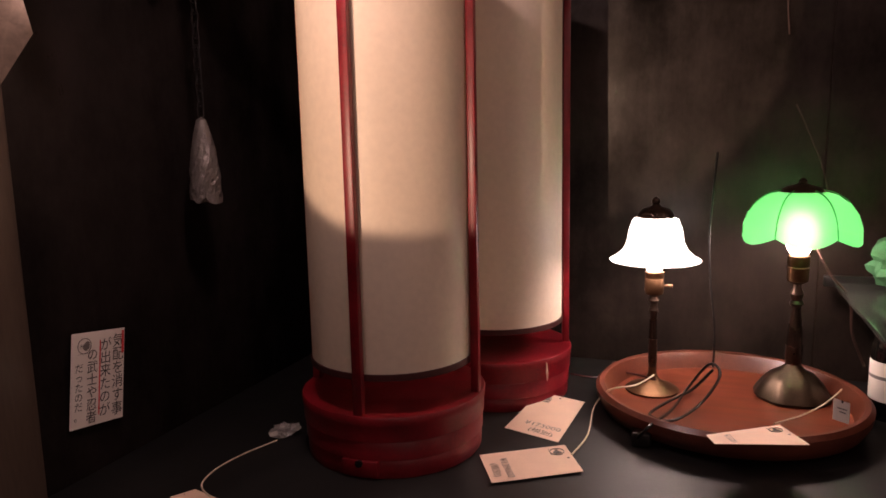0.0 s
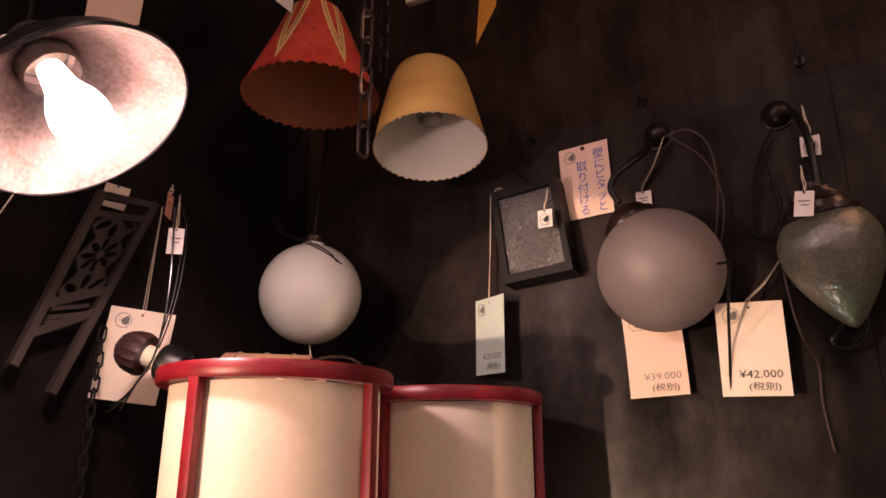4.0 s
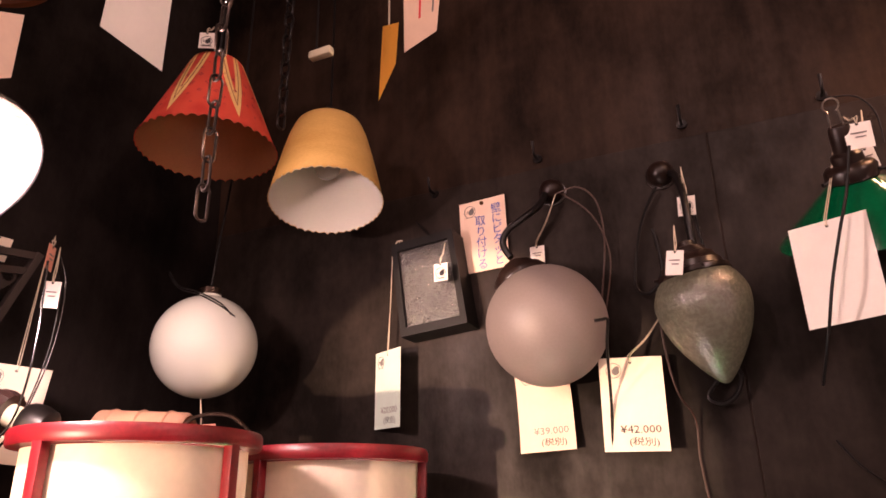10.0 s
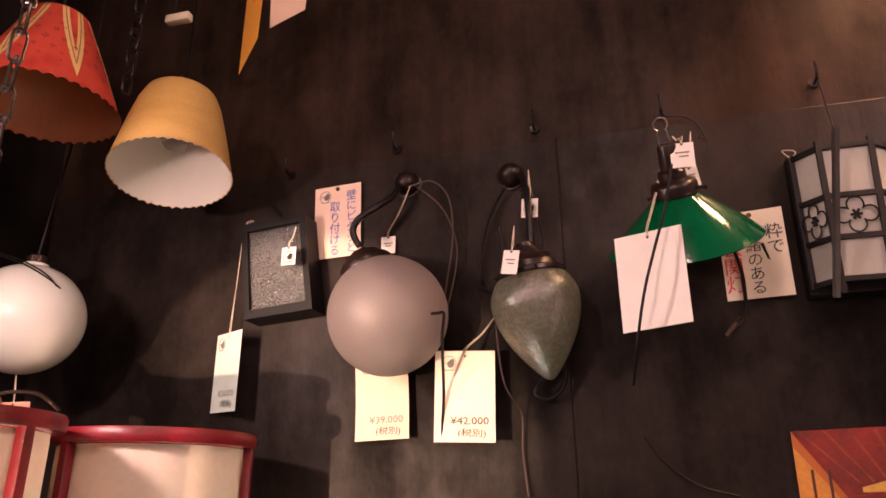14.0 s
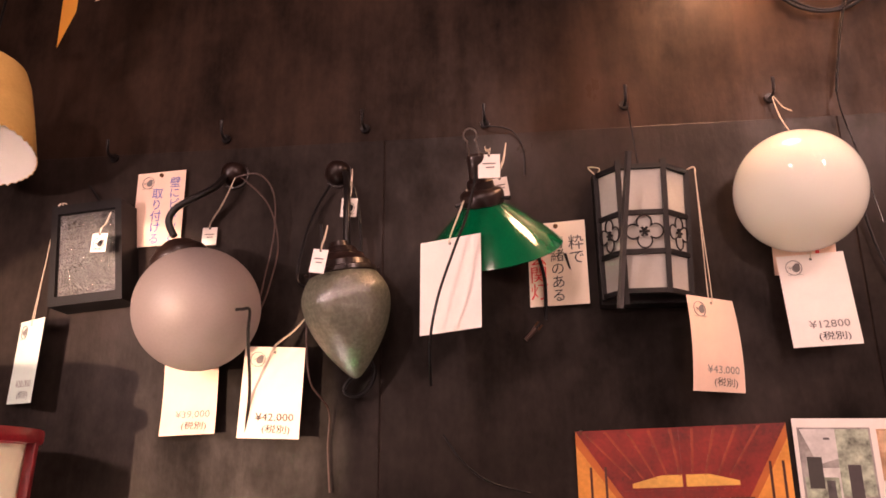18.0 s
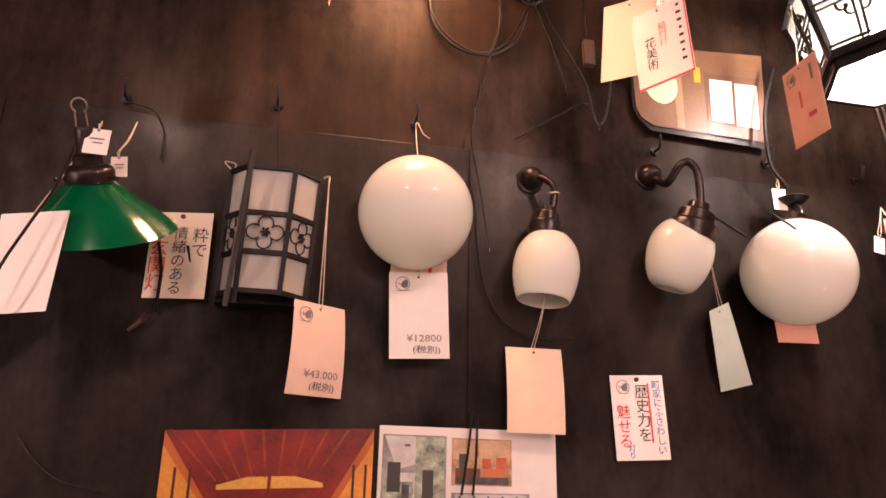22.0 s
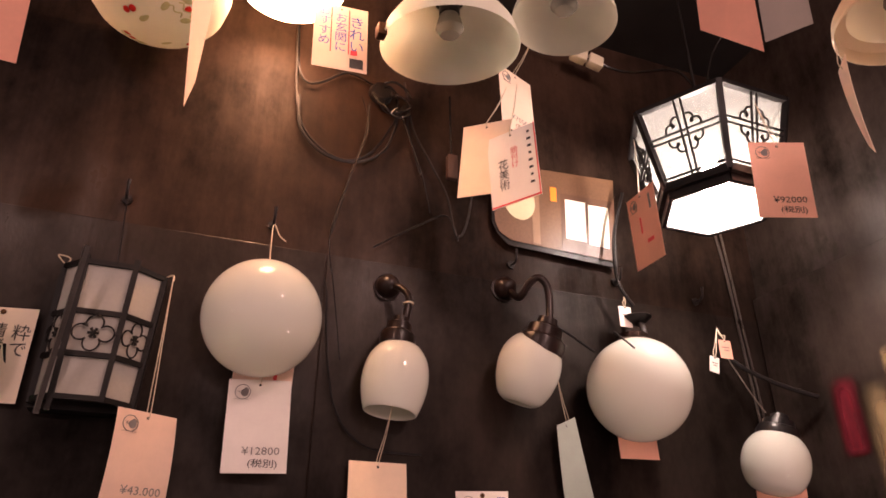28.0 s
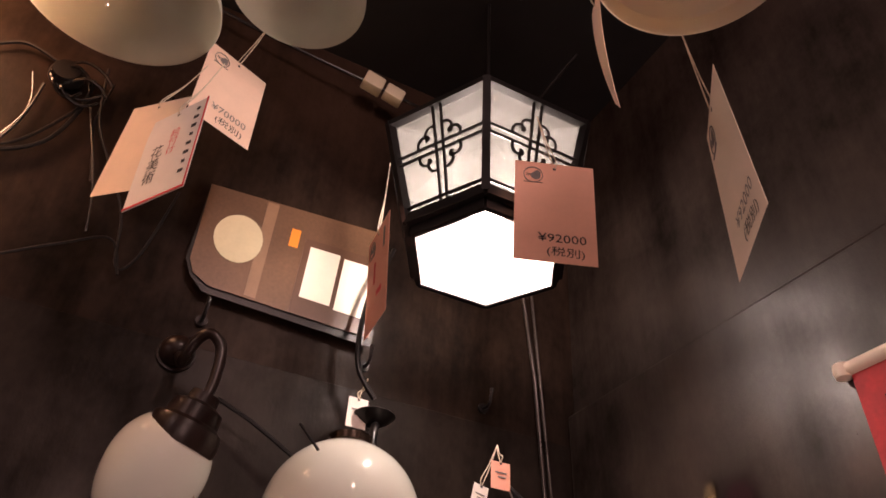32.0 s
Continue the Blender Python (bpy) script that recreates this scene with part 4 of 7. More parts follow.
part("handle", tube([Vector(q) - rim for q in ((-0.661, 0.659, 1.873), (-0.654, 0.654, 1.896), (-0.64, 0.655, 1.913), (-0.628, 0.666, 1.908), (-0.621, 0.68, 1.888))], 0.0026, 8, 5), STEEL, en, "bent wire handle")
top = en_m @ Vector((0, 0, 0.135))
part("cord", tube([top, top + Vector((-0.01, 0.0, 0.05)), Vector((top.x - 0.02, top.y + 0.01, 0.5)), Vector((top.x - 0.02, top.y + 0.01, CE - rim.z))], 0.0028, 6, 5), CABLE, en)

REDSHADE = bpy.data.materials.new("red_printed_shade")
REDSHADE.use_nodes = True
nt = REDSHADE.node_tree
b = nt.nodes["Principled BSDF"]
b.inputs["Roughness"].default_value = 0.55
tc = nt.nodes.new("ShaderNodeTexCoord")
nz1 = nt.nodes.new("ShaderNodeTexVoronoi")
nz1.inputs["Scale"].default_value = 24
rp1 = nt.nodes.new("ShaderNodeValToRGB")
rp1.color_ramp.elements[0].color, rp1.color_ramp.elements[1].color = (0.52, 0.042, 0.03, 1), (0.62, 0.075, 0.045, 1)
rp1.color_ramp.elements[0].position, rp1.color_ramp.elements[1].position = 0.15, 0.5
nt.links.new(tc.outputs["Object"], nz1.inputs["Vector"])
nt.links.new(nz1.outputs["Distance"], rp1.inputs["Fac"])
nt.links.new(rp1.outputs["Color"], b.inputs["Base Color"])
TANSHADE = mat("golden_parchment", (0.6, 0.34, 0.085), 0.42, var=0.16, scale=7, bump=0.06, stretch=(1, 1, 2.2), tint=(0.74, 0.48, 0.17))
SHADEIN = mat("white_shade_lining", (0.74, 0.7, 0.62), 0.3, var=0.04)
BROWNIN = mat("brown_shade_lining", (0.5, 0.2, 0.09), 0.6, var=0.12)
CREAMSTRIPE = mat("cream_stripe", (0.75, 0.5, 0.2), 0.55, var=0.1)
MOTIF = mat("dark_plum_print", (0.24, 0.02, 0.045), 0.6, var=0.3)


def empire_shade(at, r0, r1, h, outer, inner, label, rx=0.0, ry=0.0, shoulder=False, teeth=40):
    root = thing("pendant_lamp", at, label, "lamp", "hanging shades", 0, rx, ry)
    sc = lambda a, k: (1, 0.0055 * abs(math.sin(teeth / 2 * a)) if k == 0 else 0)
    slope = r0 * 0.1 / (h * 0.3) if shoulder else (r0 - r1) / h
    prof = [(r0, 0), (r0 - 0.008 * slope, 0.008)] + ([(r0 * 0.9, h * 0.3), (r0 * 0.81, h * 0.55), (r0 * 0.715, h * 0.78), (r0 * 0.63, h * 0.91), (r1, h * 0.975), (r1 * 0.7, h), (0.012, h * 1.005)] if shoulder else [(r1, h), (r1 - 0.001, h + 0.001)])
    part("shade", lathe(prof, 120, wave=sc), outer, root)
    part("lining", lathe([(r - 0.0018, z) for r, z in prof], 120, wave=sc), inner, root, "inside of the shade")
    if shoulder:
        part("gallery", lathe([(0.018, h), (0.02, h + 0.01), (0.012, h + 0.022), (0.007, h + 0.045), (0, h + 0.05)], 20), IRON, root)
    else:
        part("spider", between((-r1, 0, h - 0.004), (r1, 0, h - 0.004), 0.003, 0.002), STEEL, root)
        part("socket", lathe([(0.016, h - 0.035), (0.018, h - 0.03), (0.018, h + 0.01), (0.008, h + 0.02), (0, h + 0.02)], 20), IRON, root)
    part("cord", tube([(0, 0, h + 0.02), (0.001, 0.002, h + 0.1), (0, 0, CE - at[2])], 0.0022, 6, 3), CABLE, root)
    return root


rs = empire_shade((-0.563, 1.148, 2.045), 0.126, 0.048, 0.185, REDSHADE, BROWNIN, "red printed cone shade with scalloped rim, hung from the ceiling")


def on_cone(u, v, off):
    """A place on the red shade's outside: angle u, height share v."""
    r = 0.126 + (0.048 - 0.126) * v + off
    return Vector((r * math.cos(u), r * math.sin(u), 0.185 * v))


def print_band(name, edge, material, label, off=0.0009, steps=8):
    """A thin printed band between two lines, each from (u, v) to (u, v)."""
    bm = bmesh.new()
    (a0, a1), (b0, b1) = edge
    across = 5
    net = []
    for i in range(steps + 1):
        w = i / steps
        p, q = (tuple(k0 + (k1 - k0) * w for k0, k1 in zip(*line)) for line in ((a0, a1), (b0, b1)))
        net.append([[bm.verts.new(on_cone(p[0] + (q[0] - p[0]) * k / across, p[1] + (q[1] - p[1]) * k / across, o)) for k in range(across + 1)] for o in (off, off - 0.0005)])
    for m, n in zip(net, net[1:]):
        for k in range(across):
            bm.faces.new((m[0][k], m[0][k + 1], n[0][k + 1], n[0][k])), bm.faces.new((m[1][k], n[1][k], n[1][k + 1], m[1][k + 1]))
        for k in (0, across):
            bm.faces.new((m[0][k], n[0][k], n[1][k], m[1][k]))
    for m in (net[0], net[-1]):
        for k in range(across):
            bm.faces.new((m[0][k], m[1][k], m[1][k + 1], m[0][k + 1]))
    return part(name, bm, material, rs, label, smooth=False)


STRIPELINE = mat("brown_print_line", (0.25, 0.07, 0.03), 0.6, var=0.2)
for k in range(6):
    a = radians(60 * k - 82)
    for s in (-1, 1):
        print_band("stripe", (((a, 0.1), (a + s * 0.36, 0.99)), ((a, 0.42), (a + s * 0.15, 0.99))), CREAMSTRIPE, "golden printed chevron")
        print_band("stripe", (((a, 0.25), (a + s * 0.265, 0.985)), ((a, 0.285), (a + s * 0.235, 0.985))), STRIPELINE, "fine brown line in the chevron", 0.0013)
    # flower spray between two chevrons
    c = a + radians(30)
    bm = bmesh.new()
    spots = [(0.0, 0.5, 1.3)]
    for ring_r, count, size in ((0.028, 6, 1.0), (0.048, 9, 0.75), (0.064, 7, 0.55)):
        spots += [(ring_r * math.cos(2 * math.pi * i / count + ring_r * 40), 0.5 + ring_r * 5 * math.sin(2 * math.pi * i / count + ring_r * 40), size) for i in range(count)]
    for x, v, size in spots:
        u = c + x / (0.126 - 0.078 * v)
        hub, d = on_cone(u, v, 0.0008), 0.0042 * size
        for petal in range(4):
            w = math.pi * (petal / 2 + x * 30)
            g = [on_cone(u + d * e * math.cos(w + t) / (0.126 - 0.078 * v), v + d * e * math.sin(w + t) / 0.2, 0.0012) for t, e in ((0.0, 0.3), (-0.5, 0.8), (0.0, 1.25), (0.5, 0.8))]
            bm.faces.new([bm.verts.new(p) for p in g])
    tagged(part("motif", bm, MOTIF, rs, "plum printed flower spray", smooth=False), kind="stuff")
ys = empire_shade((-0.371, 1.257, 1.945), 0.104, 0.052, 0.188, TANSHADE, SHADEIN, "tan parchment bell shade with white lining, hung from ceiling", rx=-9, ry=-7, shoulder=True, teeth=44)
part("bulb", lathe([(0, 0.06), (0.02, 0.068), (0.028, 0.09), (0.02, 0.12), (0.013, 0.15)], 20), DIMBULB, ys, "unlit bulb")

sw = thing("cord_switch", (-0.398, 1.253, 2.275), "ivory plastic inline switch on the lamp cord", "switch")
part("switch_body", box(-0.026, 0.026, -0.009, 0.009, -0.009, 0.009, 0.004), IVORY, sw)
part("cord", tube([(-0.012, 0, 0.009), (-0.014, 0, 0.2), (-0.012, 0, CE - 2.275)], 0.0022, 6, 3), CABLE, sw)


def chain(x, y, z0, z1, label, material, length=0.037, r=0.0024, w=0.0085):
    root = thing("chain", (x, y, z0), label, "chain", "hanging chains")
    bm = bmesh.new()
    pts = [Vector((w * math.cos(a), 0, (length / 2 - w) * (1 if math.sin(a) >= 0 else -1) + w * math.sin(a))) for a in (2 * math.pi * i / 20 for i in range(20))]
    tube(pts + pts[:1], r, 6, 1, bm, curved=False)
    first = part("link", bm, material, root)
    pitch, n = length - 4 * r * 0.95, 1
    first.matrix_basis = pose(0, 0, length / 2, 0, 0, 80)
    while z0 + n * pitch < z1:
        o = first.copy()
        scene.collection.objects.link(o)
        o.matrix_basis = pose(0.0006 * math.sin(n), 0, length / 2 + n * pitch, 0, 3 * math.sin(n * 1.7), 90 * (n % 2) + 75)
        n += 1
    return root


CHAINM = mat("grey_iron_chain", (0.06, 0.045, 0.04), 0.3, 0.8, var=0.3)
chain(-0.152, 0.749, 1.679, CE, "heavy iron link chain hanging free from the ceiling", CHAINM, 0.037, 0.0016, 0.0066)
chain(-0.43, 1.187, 2.078, CE, "dark iron link chain hanging from the ceiling", IRON)

# hexagonal lantern, lit
hx = thing("hexagon_lantern", (1.777, 1.21, 2.135), "lit hexagonal lantern with frosted glass and dark lattice frame", "lantern")
R0, R1, H0, H1 = 0.119, 0.161, 0.022, 0.185
HEXPANE = sheer("hammered_lit_pane", (0.15, 0.155, 0.145), 0.3, 0.6, 0.2, 0.08, 260, 0.5, pane=0.95)
HEXFRAME = mat("black_stained_frame", (0.006, 0.005, 0.005), 0.5, var=0.4, bump=0.1, spec=0.2)
HEXBASE = sheer("frosted_bottom_pane", (0.6, 0.59, 0.57), 0.6, 0.66, 0.4, 0.04, 260, 0.5, pane=0.95)
corner = lambda i, r, z: Vector((r * math.cos(radians(60 * i)), r * math.sin(radians(60 * i)), z))
for i in range(6):
    a0, b0, a1, b1 = corner(i, R0, H0), corner(i + 1, R0, H0), corner(i, R1, H1), corner(i + 1, R1, H1)
    part("upright", between(a0, a1 + (a1 - a0) * 0.03, 0.011, 0.011), HEXFRAME, hx, smooth=False)
    part("upper_rail", between(a1, b1, 0.012, 0.01), HEXFRAME, hx, smooth=False)
    part("lower_rail", between(a0, b0, 0.012, 0.014), HEXFRAME, hx, smooth=False)
    part("foot_rail", between(corner(i, 0.111, 0.008), corner(i + 1, 0.111, 0.008), 0.008, 0.018), HEXFRAME, hx, smooth=False)
    bm = bmesh.new()
    nrm = ((b0 - a0).cross(a1 - a0)).normalized()
    if nrm.dot(corner(i, 1, 0) + corner(i + 1, 1, 0)) < 0:
        nrm = -nrm
    q = [a0 - nrm * 0.002, b0 - nrm * 0.002, b1 - nrm * 0.002, a1 - nrm * 0.002]
    vs = [bm.verts.new(p) for p in q] + [bm.verts.new(p - nrm * 0.002) for p in q]
    for f in ((0, 1, 2, 3), (7, 6, 5, 4), (0, 1, 5, 4), (1, 2, 6, 5), (2, 3, 7, 6), (3, 0, 4, 7)):
        bm.faces.new([vs[k] for k in f])
    o = part("pane", bm, HEXPANE, hx, "frosted glass pane", smooth=False)
    # lattice with scrolled crossing
    P = lambda u, v: (a0.lerp(b0, u)).lerp(a1.lerp(b1, u), v) + nrm * 0.002
    bm = bmesh.new()
    for u in (0.46, 0.54):
        tube([P(u, 0), P(u, 1)], 0.0025, 5, 1, bm)
    for v in (0.53, 0.6, 0.05, 0.1):
        tube([P(0, v), P(1, v)], 0.0025, 5, 1, bm)
    for su in (-1, 1):
        for sv in (-1, 1):
            for cu, cv, a_from, a_to in ((0.075, 0.15, 2.2, -0.9), (0.165, 0.07, 2.4, -0.6)):
                arc = [P(0.5 + su * (cu + 0.068 * math.cos(t)), 0.565 + sv * (cv + 0.068 * math.sin(t))) for t in np.linspace(a_from, a_to, 10)]
                tube(arc, 0.0024, 5, 1, bm, curved=False)
            arc = [P(0.5 + su * (0.13 + 0.022 * math.cos(t)), 0.565 + sv * (0.115 + 0.022 * math.sin(t))) for t in np.linspace(0.6, 5.4, 9)]
            tube(arc, 0.0022, 5, 1, bm, curved=False)
    part("lattice", bm, HEXFRAME, hx, "dark scrolled lattice")
bm = bmesh.new()
vs = [bm.verts.new(corner(i, 0.106, 0.0)) for i in range(6)]
bm.faces.new(vs)
g = bmesh.ops.extrude_face_region(bm, geom=list(bm.faces))
bmesh.ops.translate(bm, verts=[v for v in g["geom"] if isinstance(v, bmesh.types.BMVert)], vec=(0, 0, 0.003))
part("bottom_pane", bm, HEXBASE, hx, "frosted bottom pane", smooth=False)
part("roof", lathe([(0.15, 0.186), (0.1, 0.21), (0.03, 0.225), (0.012, 0.24), (0, 0.24)], 6), HEXFRAME, hx, smooth=False)
part("cord", tube([(0, 0, 0.24), (0.0, 0.0, CE - 2.135)], 0.003, 6, 2), CABLE, hx)
part("bulb", lathe([(0, 0.03), (0.018, 0.034), (0.028, 0.052), (0.026, 0.075), (0.015, 0.1), (0.013, 0.13)], 24), HEXBULB, hx, "glowing bulb")

# glass shades high up


def dome(at, r, h, material, label, rx=0.0, ry=0.0, flare=1.0, lit=False, bulb=True):
    root = thing("bowl_lamp", at, label, "lamp", "hanging shades", 0, rx, ry)
    prof = [(r * flare, 0), (r * 0.985, h * 0.12), (r * 0.93, h * 0.35), (r * 0.8, h * 0.6), (r * 0.58, h * 0.82), (r * 0.3, h * 0.95), (0.028, h), (0.028, h - 0.003), (r * 0.29, h * 0.93), (r * 0.565, h * 0.8), (r * 0.78, h * 0.58), (r * 0.91, h * 0.34), (r * 0.965, h * 0.12), (r * flare - 0.002, 0.001)]
    part("shade", lathe(prof, 80), material, root)
    part("fitter", lathe([(0.03, h - 0.002), (0.032, h + 0.002), (0.03, h + 0.02), (0.014, h + 0.03), (0.012, h + 0.05), (0, h + 0.05)], 24), BRONZE, root, "dark fitter")
    if bulb:
        part("socket", lathe([(0.017, h * 0.72), (0.02, h * 0.74), (0.02, h * 0.98), (0, h * 0.99)], 24), IRON, root, "black bulb socket")
        part("bulb", lathe([(0, h * 0.25), (0.018, h * 0.28), (0.027, h * 0.42), (0.022, h * 0.62), (0.014, h * 0.8), (0.014, h)], 24), HOT if lit else DIMBULB, root, "glowing bulb" if lit else "unlit bulb")
    part("cord", tube([(0, 0, h + 0.04), (0.0, 0.0, CE - at[2])], 0.0025, 6, 2), CABLE, root)
    return root


dome((1.225, 1.23, 2.38), 0.131, 0.1, MILK, "pale milk glass bowl shade hung mouth down", rx=8, ry=-4)
part("clip", box(-0.142, -0.125, -0.012, 0.012, -0.006, 0.018, 0.002), BRASS, bpy.data.objects["bowl_lamp"], "brass edge clip")
dome((1.433, 1.16, 2.456), 0.101, 0.09, MILK, "smaller milk glass bowl shade hung mouth down", rx=4, ry=4)
ch = thing("bowl_lamp", (0.705, 1.335, 2.352), "white glass bowl painted with red cherries", "lamp", "hanging shades")
part("bowl", lathe([(0, 0.0), (0.03, 0.003), (0.065, 0.014), (0.098, 0.036), (0.118, 0.065), (0.126, 0.1), (0.124, 0.1), (0.115, 0.066), (0.096, 0.039), (0.063, 0.017), (0, 0.003)], 72), MILK, ch)
for a in (0, 120, 240):
    part("chain", tube([(0.124 * math.cos(radians(a)), 0.124 * math.sin(radians(a)), 0.098), (0, 0, CE - 2.352)], 0.0015, 6, 1), STEEL, ch)
CHERRY = mat("red_cherry_paint", (0.6, 0.03, 0.02), 0.2, var=0.3, bump=0)
LEAFP = mat("faded_leaf_paint", (0.4, 0.4, 0.2), 0.3, var=0.3, bump=0)


def on_bowl(a, k):
    r = 0.07 + 0.05 * k
    z = float(np.interp(r, (0, 0.03, 0.065, 0.098, 0.118, 0.126), (0, 0.003, 0.014, 0.036, 0.065, 0.1)))
    return Vector(((r + 0.0006) * math.cos(radians(a)), (r + 0.0006) * math.sin(radians(a)), z - 0.0008))


def painted(name, a, k, size, long, turn, material, label):
    """A flat painted spot lying on the outside of the bowl."""
    bm = bmesh.new()
    bmesh.ops.create_icosphere(bm, subdivisions=2, radius=size)
    flat_m = Matrix.Rotation(radians(turn), 4, "Z") @ Matrix.Diagonal((long, 1, 0.12, 1))
    part(name, bm, material, ch, label, m=Matrix.Translation(on_bowl(a, k)) @ rotate_to((0.5 * math.cos(radians(a)), 0.5 * math.sin(radians(a)), -1)) @ flat_m)


for a, k, q in ((-152, -0.55, 1), (-136, -0.62, 1.05), (-36, 0.05, 1), (-32, 0.3, 1.05), (-24, 0.35, 1), (-80, 0.5, 1), (-88, 0.62, 1), (130, -0.2, 1), (118, -0.1, 1), (40, 0.3, 1)):
    painted("cherry", a, k, 0.0065 * q, 1, 0, CHERRY, "painted cherry")
for a, k, turn in ((-120, -1.05, 20), (-64, -0.35, 80), (-46, 0.2, 10), (-110, 0.1, 40), (-20, -0.2, 60), (100, 0.2, 30), (60, -0.3, 0)):
    painted("leaf", a, k, 0.006, 1.7, turn, LEAFP, "painted olive leaf")
for a0, a1, k in ((-60, -30, -0.25), (-52, -22, 0.0), (-120, -96, 0.3), (100, 135, 0.0)):
    part("leaf_spray", tube([on_bowl(a, k + 0.08 * math.sin(2 * n)) for n, a in enumerate(np.linspace(a0, a1, 6))], 0.0012, 5, 3), LEAFP, ch, "painted leaf spray")
lit = dome((0.93, 1.3, 2.5), 0.1, 0.09, LITM, "lit white glass shade near the ceiling", lit=True)
cr = dome((1.745, 0.755, 2.205), 0.1, 0.085, CREAMGLASS, "cream glass bowl shade with a broad brim, hung mouth down")
part("brim", lathe([(0.1, -0.002), (0.102, 0.0), (0.099, 0.02), (0.08, 0.026), (0.078, 0.024), (0.094, 0.018), (0.098, 0.0), (0.1, -0.002)], 80), CREAMGLASS, cr, "broad turned-down brim")
# drum shade near the left wall
ds = thing("drum_lamp", (-0.62, 0.72, 2.17), "white glass drum shade with a brown wooden rim", "lamp shade", "hanging shades")
part("shade", lathe([(0.108, 0.0), (0.11, 0.01), (0.11, 0.12), (0.09, 0.15), (0.03, 0.16), (0.03, 0.157), (0.088, 0.147), (0.107, 0.118), (0.107, 0.0)], 64), MILK, ds)
part("rim", lathe([(0.103, -0.004), (0.113, -0.004), (0.115, 0.004), (0.113, 0.012), (0.103, 0.012), (0.103, -0.004)], 64), mat("brown_rim_wood", (0.16, 0.05, 0.02), 0.4), ds, "brown wooden rim")
part("bottom_glass", lathe([(0, 0.004), (0.104, 0.004), (0.104, 0.006), (0, 0.006)], 48), MILK, ds)
part("cord", tube([(0, 0, 0.16), (0, 0, CE - 2.17)], 0.0025, 6, 2), CABLE, ds)

# lighting rail
lr = thing("lighting_rail", (0, 0, 0), "black cable and ivory connector under the ceiling", "rail")
part("cable", tube([(1.2, 1.44, 2.72), (1.45, 1.425, 2.672), (1.655, 1.41, 2.64), (1.74, 1.38, 2.6), (1.775, 1.26, 2.52), (1.777, 1.212, 2.44)], 0.0035, 8, 4), CLEARCABLE, lr)
part("connector", box(-0.042, -0.002, -0.012, 0.012, -0.018, 0.018, 0.003), IVORY, lr, "ivory plastic connector", m=Matrix.Translation((1.655, 1.41, 2.64)) @ Matrix.Rotation(radians(12), 4, "Y"))
part("connector", box(0.004, 0.042, -0.012, 0.012, -0.016, 0.016, 0.003), IVORY, lr, "ivory plastic connector", m=Matrix.Translation((1.655, 1.41, 2.64)) @ Matrix.Rotation(radians(12), 4, "Y"))
part("stay_wire", tube([(1.83, 1.24, 2.42), (1.933, 1.291, 2.643), (1.985, 1.22, 2.745)], 0.0028, 6, 3), CLEARCABLE, lr, "grey stay wire")

side = axis.cross(Vector((0, 1, 0))).normalized() * 0.117
RIMSIDE = rim + (side if side.x < 0 else -side)

# ---- cards on the wall and on the lamps ----
TAX = "(\u7a0e\u5225)"
card("price_tag", (-0.362, 1.475, 1.641, -32, 1, 2), "pale blue price tag hanging from the framed glass lamp", CARDB, price="\u00a520.000", note=TAX, string=(-0.35, 1.468, 1.93))
card("price_tag", (-0.055, 1.486, 1.586, -3, 1, -2), "pink price tag behind the smoky frosted globe", CARDP, price="\u00a539.000", note=TAX, curl=-0.1)
card("price_tag", (0.103, 1.452, 1.577, 8, 1, 1), "cream price tag on a string beside the teardrop lamp", CARDC, price="\u00a542.000", note=TAX, string=(0.16, 1.47, 1.72), price_ink=INK)
card("price_tag", (0.412, 1.325, 1.716, -19, -5, -2), "blank white back of a price tag over the green cone shade", CARDW, mark=False, string=(0.452, 1.37, 1.94), twist=0.06)
card("price_tag", (0.816, 1.455, 1.641, 30, 1, 0), "pink price tag hanging from the lattice wall lantern", CARDP, price="\u00a543.000", note=TAX, string=(0.815, 1.45, 1.94), curl=0.15, twist=0.1)
card("price_tag", (0.979, 1.455, 1.708, -5, 0, -2), "white price tag under the large opal globe", CARDW, price="\u00a512800", note=TAX, string=(0.975, 1.44, 1.79))
card("price_tag", (0.984, 1.487, 1.83, 0, 2, 2), "pink note card behind a price tag", CARDP, mark=False, bars=((BLUEINK, -0.2, -0.36, 0.16, 0.03), (REDINK, 0.2, -0.2, 0.06, 0.2)))
card("price_tag", (1.188, 1.475, 1.595, -5, -6, 1), "blank beige back of a price tag under the tulip lamp", CARDE, mark=False, string=(1.195, 1.42, 1.76), curl=0.2)
card("price_tag", (1.699, 1.45, 1.772, 8, 0, -3), "peach price tag below the opal globe", CARDM, mark=False)
card("price_tag", (1.316, 1.289, 2.194, -49, 4, 8), "blank cream back of a price tag under the milk glass shade", CARDE, mark=False, string=(1.355, 1.262, 2.35))
card("note_card", (1.351, 1.242, 2.157, -56, 3, -1), "white card with pink border and handwriting", CARDW, mark=False, lines=(("\u7d75\u4ed8\u3051", REDINK, 0.05, 0.12, 0.3), ("\u82b1\u7f8e\u8853", INK, -0.2, -0.08, 0.42)), bars=tuple((INK, 0.36, 0.4 - 0.1 * i, 0.08 if i % 3 else 0.05, 0.03) for i in range(8)) + ((REDINK, 0.0, -0.485, 1.0, 0.02), (REDINK, 0.485, 0, 0.02, 1.0)), string=(1.375, 1.255, 2.36))
card("price_tag", (1.395, 1.296, 2.348, 23, -1, -1), "white price tag hanging from the smaller milk glass shade", CARDP, price="\u00a570000", note=TAX, price_ink=GREYINK, string=(1.42, 1.25, 2.5))
